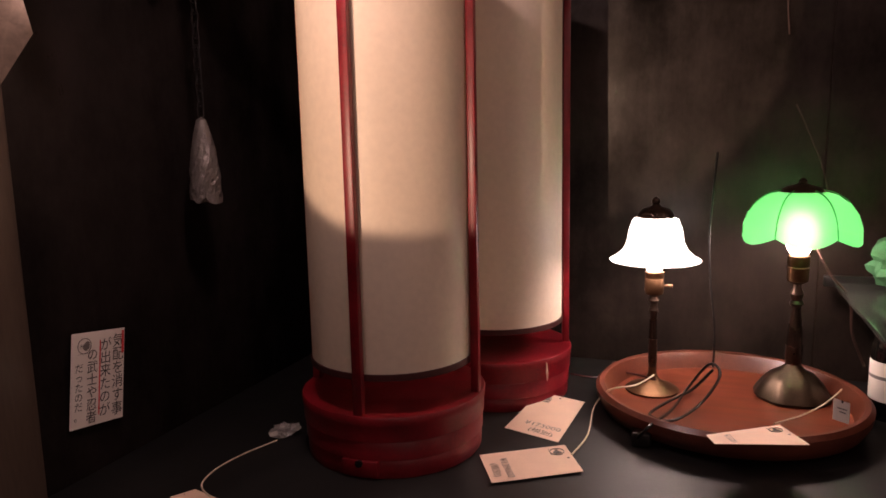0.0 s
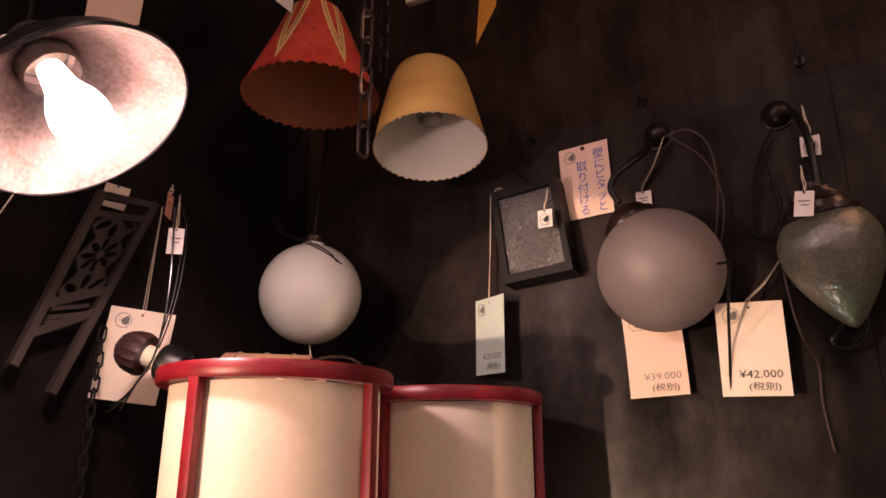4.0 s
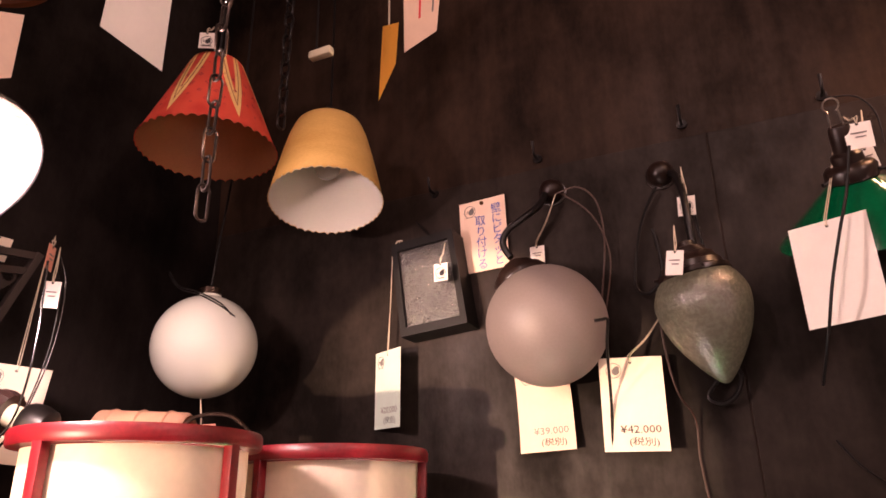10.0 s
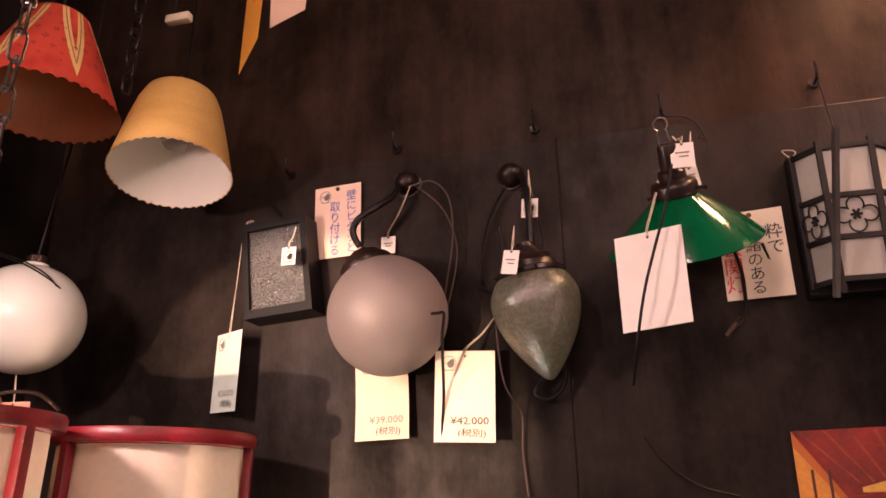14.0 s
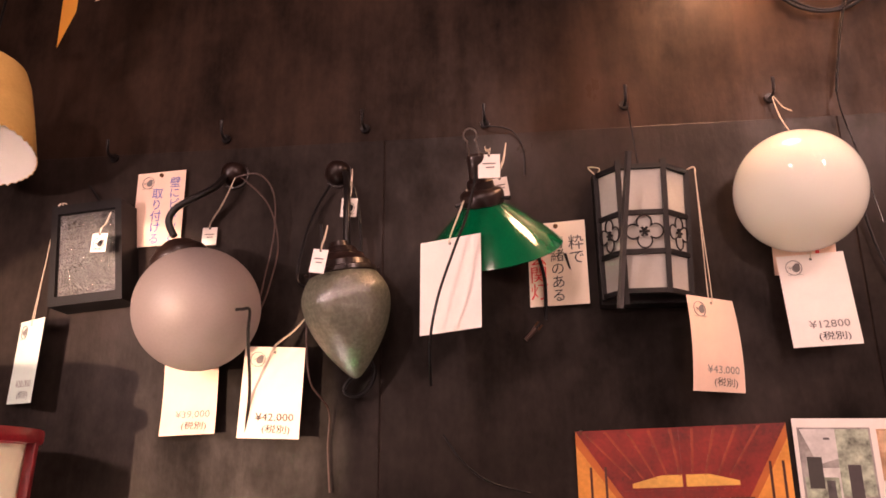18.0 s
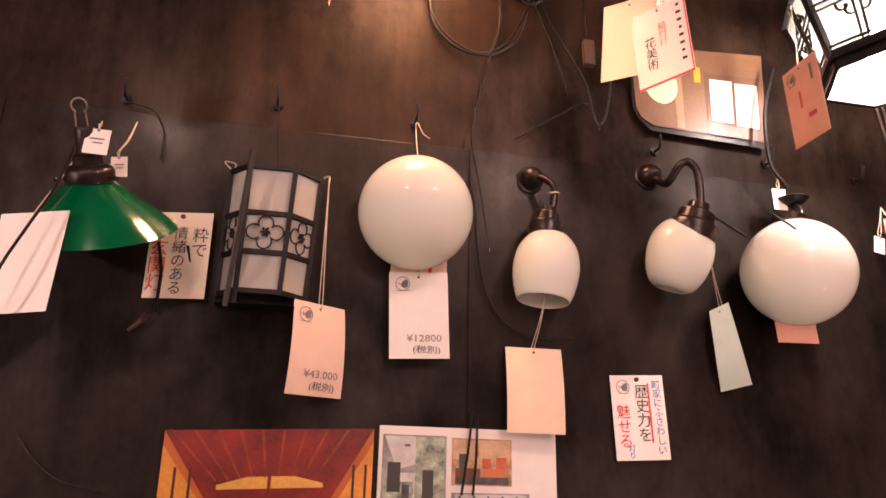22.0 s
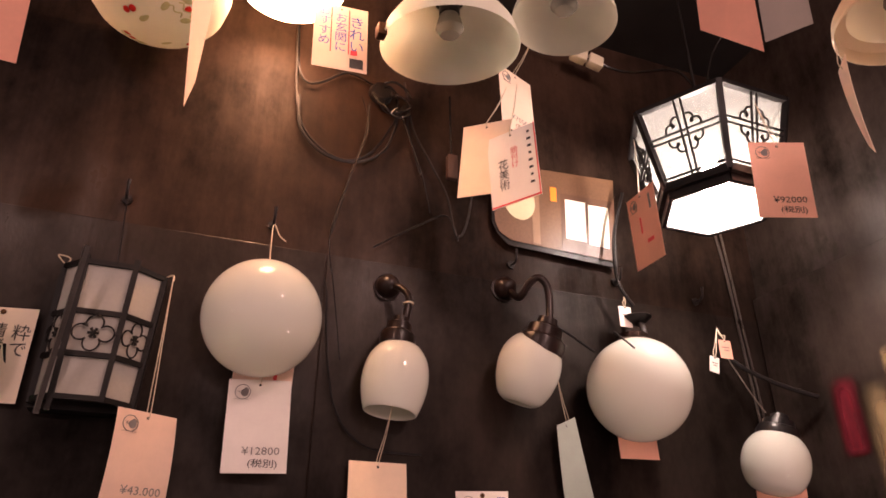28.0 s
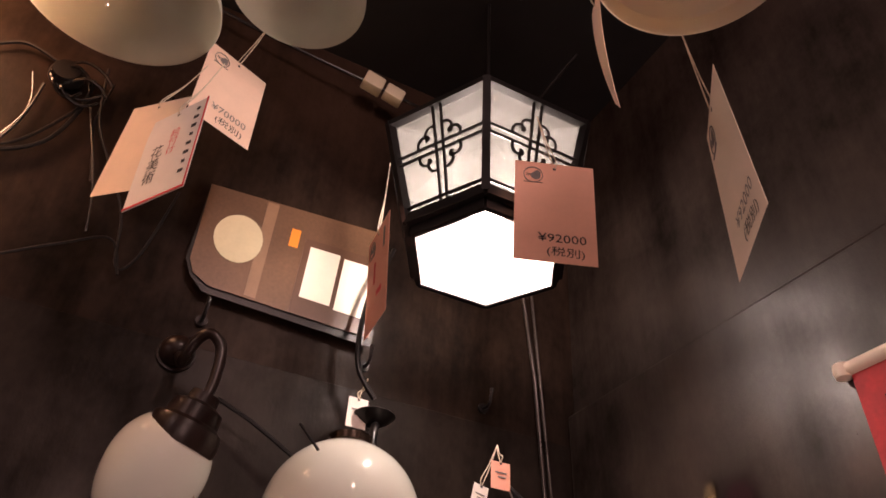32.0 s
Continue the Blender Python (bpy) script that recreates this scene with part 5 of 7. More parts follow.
card("price_tag", (1.792, 1.067, 2.126, -22, 5, 1), "pink price tag hanging from the lit hexagonal lantern", CARDM, price="\u00a592000", note=TAX, string=(1.775, 1.07, 2.29), price_ink=INK)
card("note_card", (1.646, 1.272, 2.103, -96, 5, 5), "peach note card with red writing on the hexagonal lantern", CARDS, bars=((REDINK, 0.15, -0.2, 0.22, 0.05), (REDINK, -0.1, 0.05, 0.05, 0.22), (GREYINK, 0.3, 0.3, 0.06, 0.2)), string=(1.64, 1.26, 2.3))
card("note_card", (1.028, 1.279, 2.385, -3, 1, -2), "pink card with blue handwriting under the lit shade", CARDP, mark=False, lines=(("\u304d\u308c\u3044", BLUEINK, 0.3, 0.08, 0.55), ("\u304a\u7384\u95a2\u306b", BLUEINK, 0.0, 0.08, 0.6), ("\u304a\u3059\u3059\u3081", BLUEINK, -0.3, 0.15, 0.6)), bars=((REDINK, -0.18, 0.1, 0.02, 0.7), (REDINK, 0.15, 0.1, 0.02, 0.7), (REDINK, 0.25, -0.22, 0.12, 0.07), (INK, 0.3, -0.38, 0.25, 0.14)))
card("note_card", (-0.157, 1.487, 1.927, -4, 2, -1), "white card with blue handwriting pinned to the wall", CARDP, pin=True, hole=False, lines=(("\u58c1\u306b\u30d4\u30bf\u30c3\u3068", BLUEINK, 0.3, -0.02, 0.86), ("\u53d6\u308a\u4ed8\u3051\u308b", BLUEINK, -0.05, -0.1, 0.74)))
card("note_card", (0.58, 1.489, 1.792, -10, 1, 0), "cream card with black and red handwriting pinned to wall", CARDC, pin=True, hole=False, lines=(("\u7c8b\u3067", INK, 0.33, 0.15, 0.34), ("\u60c5\u7dd2\u306e\u3042\u308b", INK, 0.0, -0.06, 0.78), ("\u7384\u95a2\u706f", REDINK, -0.33, -0.12, 0.6)))
card("note_card", (1.392, 1.5, 1.557, -4, 1, -2), "white card with red and black handwriting pinned to wall", CARDW, pin=True, hole=False, lines=(("\u753a\u5bb6\u306b\u3075\u3055\u308f\u3057\u3044", BLUEINK, 0.36, 0.0, 0.86), ("\u6b74\u53f2\u529b\u3092", INK, 0.07, 0.05, 0.66), ("\u9b45\u305b\u308b", REDINK, -0.3, -0.1, 0.5), ("\u706f\u308a", BLUEINK, -0.2, -0.4, 0.16)), bars=((REDINK, 0.2, 0.05, 0.03, 0.7),))
card("note_card", (-0.842, 0.735, 0.868, 88, 0, 8), "white card with black handwriting on the side wall", CARDW, hole=False, lines=(("\u6c17\u914d\u3092\u6d88\u3059\u4e8b", INK, 0.37, 0.0, 0.9), ("\u304c\u51fa\u6765\u305f\u306e\u304c", INK, 0.13, 0.0, 0.84), ("\u306e\u6b66\u58eb\u3084\u5fcd\u8005", INK, -0.12, -0.08, 0.78), ("\u3060\u3063\u305f\u306e\u3060\u3002", INK, -0.36, -0.12, 0.6)), bars=((REDINK, 0.46, 0.35, 0.04, 0.25), (REDINK, 0.02, 0.0, 0.02, 0.8)))
card("price_tag", (-0.77, 1.0, 1.57, 46, 0, 6), "cream price tag on the carved bracket lamp", CARDC, string=(-0.77, 1.02, 1.83))
card("price_tag", (-0.628, 1.272, 1.54, 10, 0, -1), "small pink tag below the corner globe", CARDS, 0.06, 0.06, mark=False, string=(-0.643, 1.28, 1.618))


def quad_card(name, corners, label, colour, **kw):
    """A card laid over four corner places: top left, top right, bottom right, bottom left."""
    tl, tr, br, bl = (Vector(c) for c in corners)
    c0 = (tl + tr + br + bl) / 4
    root = card(name, (*c0, 0, 0, 0), label, colour, **kw)
    n = ((tr - tl).cross(bl - tl)).normalized()
    for o in root.children:
        if o.name.startswith("string"):
            continue
        for v in o.data.vertices:
            u, w = v.co.x / 0.1 + 0.5, v.co.z / 0.148 + 0.5
            v.co = bl.lerp(br, u).lerp(tl.lerp(tr, u), w) - c0 + n * v.co.y
    return root


quad_card("price_tag", [(1.815, 0.852, 2.066), (1.789, 0.806, 2.110), (1.836, 0.826, 1.973), (1.849, 0.883, 1.929)], "cream price tag seen edge-on below a bowl shade", CARDC, note=TAX, price="\u00a592000", string=(1.8, 0.838, 2.205))
quad_card("price_tag", [(0.771, 1.202, 2.364), (0.806, 1.230, 2.367), (0.798, 1.281, 2.213), (0.789, 1.272, 2.156)], "curled price tag hanging from the cherry shade", CARDP, mark=False, string=(0.727, 1.221, 2.476))
quad_card("price_tag", [(0.495, 1.151, 2.225), (0.572, 1.172, 2.234), (0.562, 1.239, 2.145), (0.495, 1.222, 2.136)], "salmon price tag hung high over the wall", CARDS, mark=False, string=(0.37, 1.38, 2.749))
quad_card("price_tag", [(1.421, 0.818, 2.249), (1.485, 0.785, 2.220), (1.535, 0.833, 2.139), (1.461, 0.865, 2.182)], "salmon price tag under the ceiling", CARDS, mark=False, string=(1.5, 0.9, 2.75))
quad_card("price_tag", [(1.601, 0.868, 2.361), (1.645, 0.819, 2.353), (1.696, 0.863, 2.274), (1.655, 0.922, 2.272)], "white back of a price tag under the ceiling, shade painted in grey", CARDSHADED, mark=False, string=(1.75, 0.95, 2.75))
quad_card("price_tag", [(1.536, 1.473, 1.754), (1.564, 1.451, 1.768), (1.588, 1.445, 1.615), (1.555, 1.493, 1.606)], "curled pale blue price tag hanging from the egg lamp", CARDB, curl=0.4, mark=False, string=(1.495, 1.39, 1.83))
quad_card("price_tag", [(-0.310, 0.725, 2.046), (-0.256, 0.766, 2.062), (-0.325, 0.825, 1.945), (-0.358, 0.754, 1.976)], "bright white back of a price tag near the ceiling", CARDW, mark=False, string=(-0.34, 0.83, 2.75))
quad_card("price_tag", [(-0.274, 1.281, 2.317), (-0.225, 1.257, 2.293), (-0.252, 1.295, 2.232), (-0.321, 1.350, 2.200)], "curled orange price tag hung high by the wall", CARDO, mark=False, string=(-0.31, 1.36, 2.6))
quad_card("note_card", [(-0.220, 1.264, 2.441), (-0.143, 1.289, 2.453), (-0.198, 1.369, 2.342), (-0.270, 1.363, 2.308)], "white card with pink border and red writing", CARDP, mark=False, bars=((GREYINK, 0.32, 0.1, 0.05, 0.6), (REDINK, -0.05, 0.0, 0.06, 0.4)), string=(-0.27, 1.4, 2.75))
quad_card("price_tag", [(-0.556, 0.703, 2.040), (-0.518, 0.755, 2.050), (-0.558, 0.779, 1.978), (-0.602, 0.729, 1.954)], "pink price tag below the drum shade", CARDP, mark=False, price="", string=(-0.6, 0.74, 2.16))
quad_card("price_tag", [(-0.585, 0.74, 1.979), (-0.562, 0.765, 1.958), (-0.577, 0.772, 1.921), (-0.6, 0.747, 1.94)], "pale green tag sticking up behind the work lamp", CARDB, mark=False, hole=False)
quad_card("price_tag", [(-0.668, 0.641, 1.597), (-0.651, 0.684, 1.591), (-0.660, 0.693, 1.496), (-0.677, 0.652, 1.507)], "orange-yellow price tag hanging near the side wall", CARDO, mark=False, price="\u00a520.000", note=TAX, string=tuple(RIMSIDE))

quad_card("price_tag", [(1.976, 1.454, 1.664), (2.039, 1.386, 1.677), (2.044, 1.396, 1.579), (1.980, 1.463, 1.576)], "peach price tag behind the small corner shade", CARDM, mark=False, string=(1.985, 1.41, 1.79))
quad_card("price_tag", [(1.676, 0.838, 2.15), (1.668, 0.815, 2.165), (1.676, 0.822, 2.0), (1.68, 0.83, 2.015)], "narrow curled price tag seen edge-on below a bowl", CARDP, mark=False, curl=0.12, string=(1.676, 0.826, 2.205))
mini((0.228, 1.42, 1.884), "small square tag with a dark print by the teardrop lamp", (0.226, 1.44, 1.965), rot=(0, 0, 3))
mini((0.206, 1.335, 1.762), "small white tag tied to the teardrop cap", (0.21, 1.36, 1.83), rot=(-10, 0, 10), mark=False, w=0.026, h=0.038)
mini((-0.215, 1.41, 1.835), "small square tag on the framed glass lamp", (-0.215, 1.43, 1.9))
mini((-0.05, 1.485, 1.866), "small white tag behind the smoky globe", (0.0, 1.46, 1.97), mark=False)
mini((0.474, 1.325, 1.904), "small white tag on the green shade's wire", (0.466, 1.36, 1.955), rot=(0, 0, 1), mark=False, w=0.034, h=0.04)
mini((0.49, 1.4, 1.9), "small white tag behind the green shade", (0.5, 1.42, 1.99), mark=False, w=0.024, h=0.034, rot=(0, 0, -8))
mini((1.917, 1.405, 1.929), "small pink tag in the corner", (1.925, 1.428, 1.985), colour=CARDS, mark=False, w=0.032, h=0.04)
mini((1.885, 1.41, 1.894), "small white tag in the corner", (1.925, 1.428, 1.985), mark=False, w=0.024, h=0.034, rot=(0, 0, 12))
mini((1.7, 1.44, 1.985), "small white tag over the opal globe", (1.715, 1.455, 2.05), mark=False, w=0.03, h=0.045)
mini((-0.538, 1.09, 2.243), "small square tag on the red shade", (-0.555, 1.12, 2.3), rot=(30, 0, 0))
mini((-0.66, 0.965, 1.735), "small white tag on the carved bracket", (-0.68, 0.98, 1.82), rot=(40, 0, 0), mark=False, w=0.024, h=0.042)
mini((-0.715, 0.99, 1.812), "small salmon tag hung on the carved bracket", (-0.715, 0.992, 1.85), colour=CARDS, rot=(118, 0, 4), mark=False, w=0.024, h=0.042)
mini((-0.828, 0.968, 1.842), "cream tag behind the carved bracket", colour=CARDC, rot=(60, 0, 8), mark=False, w=0.04, h=0.042)
mini((-0.7, 0.6, 1.77), "small square tag by the work lamp", min((rim + en_m @ Vector((0.1275 * math.cos(a), 0.1275 * math.sin(a), 0)) for a in np.linspace(0, 6.28, 60)), key=lambda p: (p - Vector((-0.7, 0.6, 1.79))).length), rot=(45, 0, 0))

# framed bubbled glass lamp
P4 = [Vector(q) for q in [(-0.324, 1.445, 1.904), (-0.212, 1.445, 1.914), (-0.191, 1.451, 1.756), (-0.307, 1.451, 1.746)]]
fl = thing("framed_lamp", sum(P4, Vector()) / 4, "square wall lamp of bubbled glass in a thick black frame", "lamp", "wall lamps")
c0 = sum(P4, Vector()) / 4
Q4 = [p - c0 for p in P4]
bm = bmesh.new()
vs = [bm.verts.new(p + Vector((0, d, 0))) for d in (0, 0.003) for p in Q4]
for f in ((0, 1, 2, 3), (7, 6, 5, 4), (0, 1, 5, 4), (1, 2, 6, 5), (2, 3, 7, 6), (3, 0, 4, 7)):
    bm.faces.new([vs[k] for k in f])
part("pane", bm, BUBBLE, fl, "bubbled glass pane", smooth=False)
for i in range(4):
    a, b2 = Q4[i], Q4[(i + 1) % 4]
    ring4 = [a * 0.98, b2 * 0.98, b2 * 1.19, a * 1.19]
    bm = bmesh.new()
    vs = [bm.verts.new(Vector((p.x, p.y + d, p.z))) for d in (-0.008, 0.05) for p in ring4]
    for f in ((0, 1, 2, 3), (7, 6, 5, 4), (0, 1, 5, 4), (1, 2, 6, 5), (2, 3, 7, 6), (3, 0, 4, 7)):
        bm.faces.new([vs[k] for k in f])
    part("frame_bar", bm, MATTEBLACK, fl, smooth=False)
part("string_knot", tube([(-0.075, 0.0, 0.09), (-0.066, -0.006, 0.097), (-0.072, -0.008, 0.086), (-0.06, -0.006, 0.088), (-0.064, -0.004, 0.098), (-0.056, -0.004, 0.096)], 0.0009, 6, 4), STRING, fl, "white string knot")
part("cord", tube([(0.02, 0.03, 0.08), (-0.02, 0.035, 0.12), (-0.045, 0.035, 0.15)], 0.002, 6, 4), CABLE, fl)

BRKM = mat("worn_dark_wood", (0.05, 0.038, 0.034), 0.5, var=0.4, stretch=(1, 1, 0.2), bump=0.15)
# carved bracket with a bronze lamp on the side wall
BRK = [Vector(q) for q in [(-0.800, 0.924, 1.830), (-0.800, 0.829, 1.535), (-0.800, 1.026, 1.843), (-0.800, 0.927, 1.592), (-0.800, 0.908, 1.509)]]
bk = thing("wall_bracket", BRK[0], "dark carved openwork bracket hung on the side wall", "bracket")
q0 = BRK[0]
la, lb, ra, rb = (p - q0 for p in BRK[:4])
part("rail", between(la, lb, 0.014, 0.012), BRKM, bk, "worn straight side rail", smooth=False)
part("rail", between(ra, rb + (rb - ra) * 0.36, 0.014, 0.012), BRKM, bk, "worn straight side rail", smooth=False)
for w in (0.02, 0.14, 0.68, 0.84):
    part("crossbar", between(la.lerp(lb, w), ra.lerp(rb, w), 0.01, 0.012), BRKM, bk, smooth=False)
for w in (0.72, 0.77, 0.8):
    part("crossbar", between(la.lerp(lb, w) .lerp(ra.lerp(rb, w), 0.15), la.lerp(lb, w + 0.05).lerp(ra.lerp(rb, w + 0.05), 0.8), 0.008, 0.006), BRKM, bk, smooth=False)
def cut_out(u, w):
    """True where the carved panel is pierced: a flower in the middle, leaves above and below."""
    x, z = (u - 0.5) * 0.1, (0.41 - w) * 0.27
    r, a = math.hypot(x, z), math.atan2(z, x)
    if r < 0.034:
        return 0.007 < r < 0.031 * abs(math.cos(4 * a)) ** 0.6
    for cx, cz, tilt in ((-0.02, 0.055, 0.6), (0.022, 0.06, -0.6), (-0.02, -0.055, -0.6), (0.022, -0.055, 0.6), (0.0, 0.045, 1.57), (0.0, -0.046, 1.57)):
        dx, dz = x - cx, z - cz
        p, q = dx * math.cos(tilt) + dz * math.sin(tilt), -dx * math.sin(tilt) + dz * math.cos(tilt)
        if (p / 0.014) ** 2 + (q / 0.0065) ** 2 < 1:
            return True
    return abs(x) > 0.022 + 0.016 * math.cos(z * 58) ** 2


bm = bmesh.new()
NU, NW = 44, 80
out = (ra - la).cross(lb - la).normalized() * 0.003
P = lambda i, j, s: la.lerp(lb, 0.14 + 0.54 * j / NW).lerp(ra.lerp(rb, 0.14 + 0.54 * j / NW), i / NU) + out * s
net = {(i, j, s): bm.verts.new(P(i, j, s)) for i in range(NU + 1) for j in range(NW + 1) for s in (-1, 1)}
solid = {(i, j) for i in range(NU) for j in range(NW) if not cut_out((i + 0.5) / NU, 0.14 + 0.54 * (j + 0.5) / NW)}
for i, j in solid:
    for s in (-1, 1):
        q = [net[i, j, s], net[i + 1, j, s], net[i + 1, j + 1, s], net[i, j + 1, s]]
        bm.faces.new(q if s < 0 else q[::-1])
    for di, dj, a, b2 in ((-1, 0, (0, 0), (0, 1)), (1, 0, (1, 1), (1, 0)), (0, -1, (1, 0), (0, 0)), (0, 1, (0, 1), (1, 1))):
        if (i + di, j + dj) not in solid:
            bm.faces.new((net[i + a[0], j + a[1], -1], net[i + b2[0], j + b2[1], -1], net[i + b2[0], j + b2[1], 1], net[i + a[0], j + a[1], 1]))
bmesh.ops.delete(bm, geom=[v for v in bm.verts if not v.link_faces], context="VERTS")
part("carved_panel", bm, BRKM, bk, "pierced panel with a flower cut-out", smooth=False)

hl = thing("lamp_holder", (-0.655, 0.935, 1.552), "ribbed brown lamp holder lying beside the bracket", "lamp")
hm = rotate_to((-0.75, -0.35, 0.3))
hl.scale = (0.86, 0.86, 0.86)
part("dome", lathe([(0, 0.055), (0.012, 0.054), (0.026, 0.044), (0.034, 0.028), (0.036, 0.01), (0.034, 0.0), (0.0, 0.0)], 48, wave=lambda a, k: (1 + 0.04 * math.cos(16 * a), 0)), mat("brown_plastic_dome", (0.04, 0.02, 0.018), 0.3, var=0.3, bump=0.03), hl, "ribbed brown dome", m=hm)
part("neck", lathe([(0.019, 0.0), (0.019, -0.03), (0.017, -0.03), (0.0, -0.028)], 24), IVORY, hl, "pale porcelain neck", m=hm)
part("gallery", lathe([(0.03, -0.03), (0.032, -0.034), (0.034, -0.05), (0.03, -0.07), (0.024, -0.075), (0, -0.08)], 28), IRON, hl, "dark shade gallery", m=hm)
part("cord", tube([(0.05, -0.02, 0.25), (0.06, -0.02, 0.1), (0.045, -0.02, 0.0), (0.02, -0.03, -0.05), (-0.01, -0.03, -0.09)], 0.0018, 6, 5), CLEARCABLE, hl)
for k in (0.0, 0.012):
    part("cord", tube([Vector(q) - Vector((-0.655, 0.935, 1.552)) + Vector((k, 0, k)) for q in ((-0.692, 0.989, 1.832), (-0.687, 1.005, 1.778), (-0.705, 1.015, 1.671), (-0.725, 1.0, 1.557), (-0.765, 0.985, 1.49), (-0.79, 0.97, 1.465))], 0.0015, 6, 5), CLEARCABLE, hl, "clear twin flex with bare ends")
AMBER = sheer("amber_ribbed_glass", (0.6, 0.36, 0.25), 0.3, 0.1, 0.2, 0.08)
sg = thing("glass_cylinder", (-0.57, 1.09, 1.535), "ribbed amber glass cylinder lying behind the lantern top", "lamp shade")
part("glass", lathe([(0.03, 0.0), (0.034, 0.004), (0.034, 0.14), (0.03, 0.145), (0.029, 0.14), (0.032, 0.135), (0.032, 0.006), (0.029, 0.0)], 40), AMBER, sg, m=rotate_to((1, 0.35, -0.06)) @ Matrix.Translation((0, 0, -0.07)))
for z in (-0.045, 0.0, 0.045):
    part("rib", lathe([(0.034, z - 0.002), (0.0365, z), (0.034, z + 0.002)], 40), AMBER, sg, m=rotate_to((1, 0.35, -0.06)))
part("wire_handle", tube([(0.075, 0.0, 0.0), (0.085, 0.02, 0.022), (0.13, 0.04, 0.024), (0.165, 0.05, 0.0)], 0.003, 6, 5), BRONZE, sg)

# bubble-wrapped bundle
WRAP = sheer("bubble_wrap", (0.3, 0.27, 0.26), 0.3, 0.35, 0.12, 0.22, 320, 1.0)
bw = thing("wrapped_bundle", (-0.776, 0.942, 1.13), "bubble-wrapped cone hanging from a dark chain", "bundle")
prof = [(0.0, 0.0)] + [(0.027 * (1 - (z / 0.148) ** 2.2 * 0.75), z) for z in np.linspace(0.002, 0.142, 26)] + [(0, 0.148)]
bm = lathe(prof, 56)
for v in bm.verts:
    k = noise.noise(v.co * 210) * 0.09 + noise.noise(v.co * 40) * 0.07
    v.co.x, v.co.y = v.co.x * (1 + k), v.co.y * (1 + k)
    if v.co.z < 0.004:
        v.co.z += 0.01 * noise.noise(v.co * 60)
part("wrap", bm, WRAP, bw, smooth=False)
chain(-0.776, 0.944, 1.276, 1.6, "thin dark chain holding the wrapped bundle", MATTEBLACK, 0.026, 0.0018, 0.006)

# post and printed shade by the side wall
tagged(part("wooden_post", box(-0.85, -0.805, 0.5, 0.6, 0, 1.42, 0.006), mat("worn_grey_brown_wood", (0.075, 0.055, 0.042), 0.35, var=0.4, scale=9, stretch=(1, 1, 0.15), bump=0.15)), "dark wooden post against the side wall", "post", kind="structure")
PRINT = mat("spotted_paper", (0.75, 0.55, 0.42), 0.6, var=0.35, scale=60, fine=200, tint=(0.85, 0.68, 0.55))
quad_card("paper_lantern", [(-0.712, 0.513, 1.427), (-0.692, 0.548, 1.396), (-0.677, 0.544, 1.357), (-0.721, 0.531, 1.301)], "spotted paper shade corner hanging near the post", PRINT, mark=False, hole=False, category="lantern", group="hanging shades", string=(-0.8, 0.6, 1.42))

# ---- pictures ----


def picture(name, corners, label):
    tl, tr, br, bl = (Vector(c) for c in corners)
    c0 = (tl + tr + br + bl) / 4
    root = thing(name, c0, label, "picture", "pictures on the wall")
    n = (tr - tl).cross(bl - tl).normalized()
    n = -n if n.y > 0 and abs(n.y) > 0.5 else n

    def patch(u0, u1, v0, v1, material, lift, pname="print", skew=0.0, smooth=False, pts=None):
        bm = bmesh.new()
        uv = pts or [(u0, v0), (u1, v0 + skew), (u1, v1), (u0, v1 - skew)]
        P = lambda u, v: bl.lerp(br, u).lerp(tl.lerp(tr, u), v) - c0
        front = [bm.verts.new(P(*q) + n * lift) for q in uv]
        back = [bm.verts.new(P(*q) + n * (lift - 0.0006)) for q in uv]
        bm.faces.new(front), bm.faces.new(back[::-1])
        for i in range(len(uv)):
            j = (i + 1) % len(uv)
            bm.faces.new((front[i], front[j], back[j], back[i]))
        return part(pname, bm, material, root, smooth=False)

    return root, patch


def flat(name, col, var=0.12, scale=18, rough=0.35):
    return mat(name, col, rough, var=var, scale=scale, bump=0.0)


p1, patch = picture("poster", [(0.594, 1.507, 1.513), (0.918, 1.506, 1.524), (0.918, 1.519, 1.3), (0.594, 1.52, 1.29)], "glossy poster of a warmly lit timbered room")
patch(0, 1, 0, 1, flat("poster_deep_orange", (0.45, 0.12, 0.02)), 0.001, "paper")
AMB, DKR, TMB, GLD = flat("print_amber", (0.66, 0.27, 0.045), 0.35, 9), flat("print_red_brown", (0.2, 0.013, 0.008), 0.6, 14), flat("print_dark_beam", (0.07, 0.015, 0.008)), flat("print_gold", (0.72, 0.4, 0.08), 0.3, 12)
patch(0, 0, 0, 0, DKR, 0.0018, pts=[(0.0, 1.0), (0.22, 0.52), (0.8, 0.52), (1.0, 1.0)])
patch(0, 0, 0, 0, AMB, 0.0018, pts=[(0.0, 0.0), (0.0, 0.9), (0.21, 0.48), (0.21, 0.0)])
patch(0, 0, 0, 0, AMB, 0.0018, pts=[(1.0, 0.0), (0.82, 0.0), (0.82, 0.48), (1.0, 0.9)])
patch(0.25, 0.78, 0.05, 0.42, GLD, 0.0018)
patch(0, 0, 0, 0, GLD, 0.0022, pts=[(0.26, 0.63), (0.4, 0.68), (0.62, 0.68), (0.76, 0.63), (0.76, 0.6), (0.26, 0.6)])
for v in (0.5, 0.56, 0.43):
    patch(0.21, 0.82, v, v + 0.02, TMB if v < 0.55 else DKR, 0.0024, "beam")
for u in (0.06, 0.13, 0.205, 0.5, 0.8, 0.9, 0.96):
    patch(u, u + 0.012, 0.0, 0.5 if 0.2 < u < 0.85 else 0.75, TMB, 0.0026, "beam")
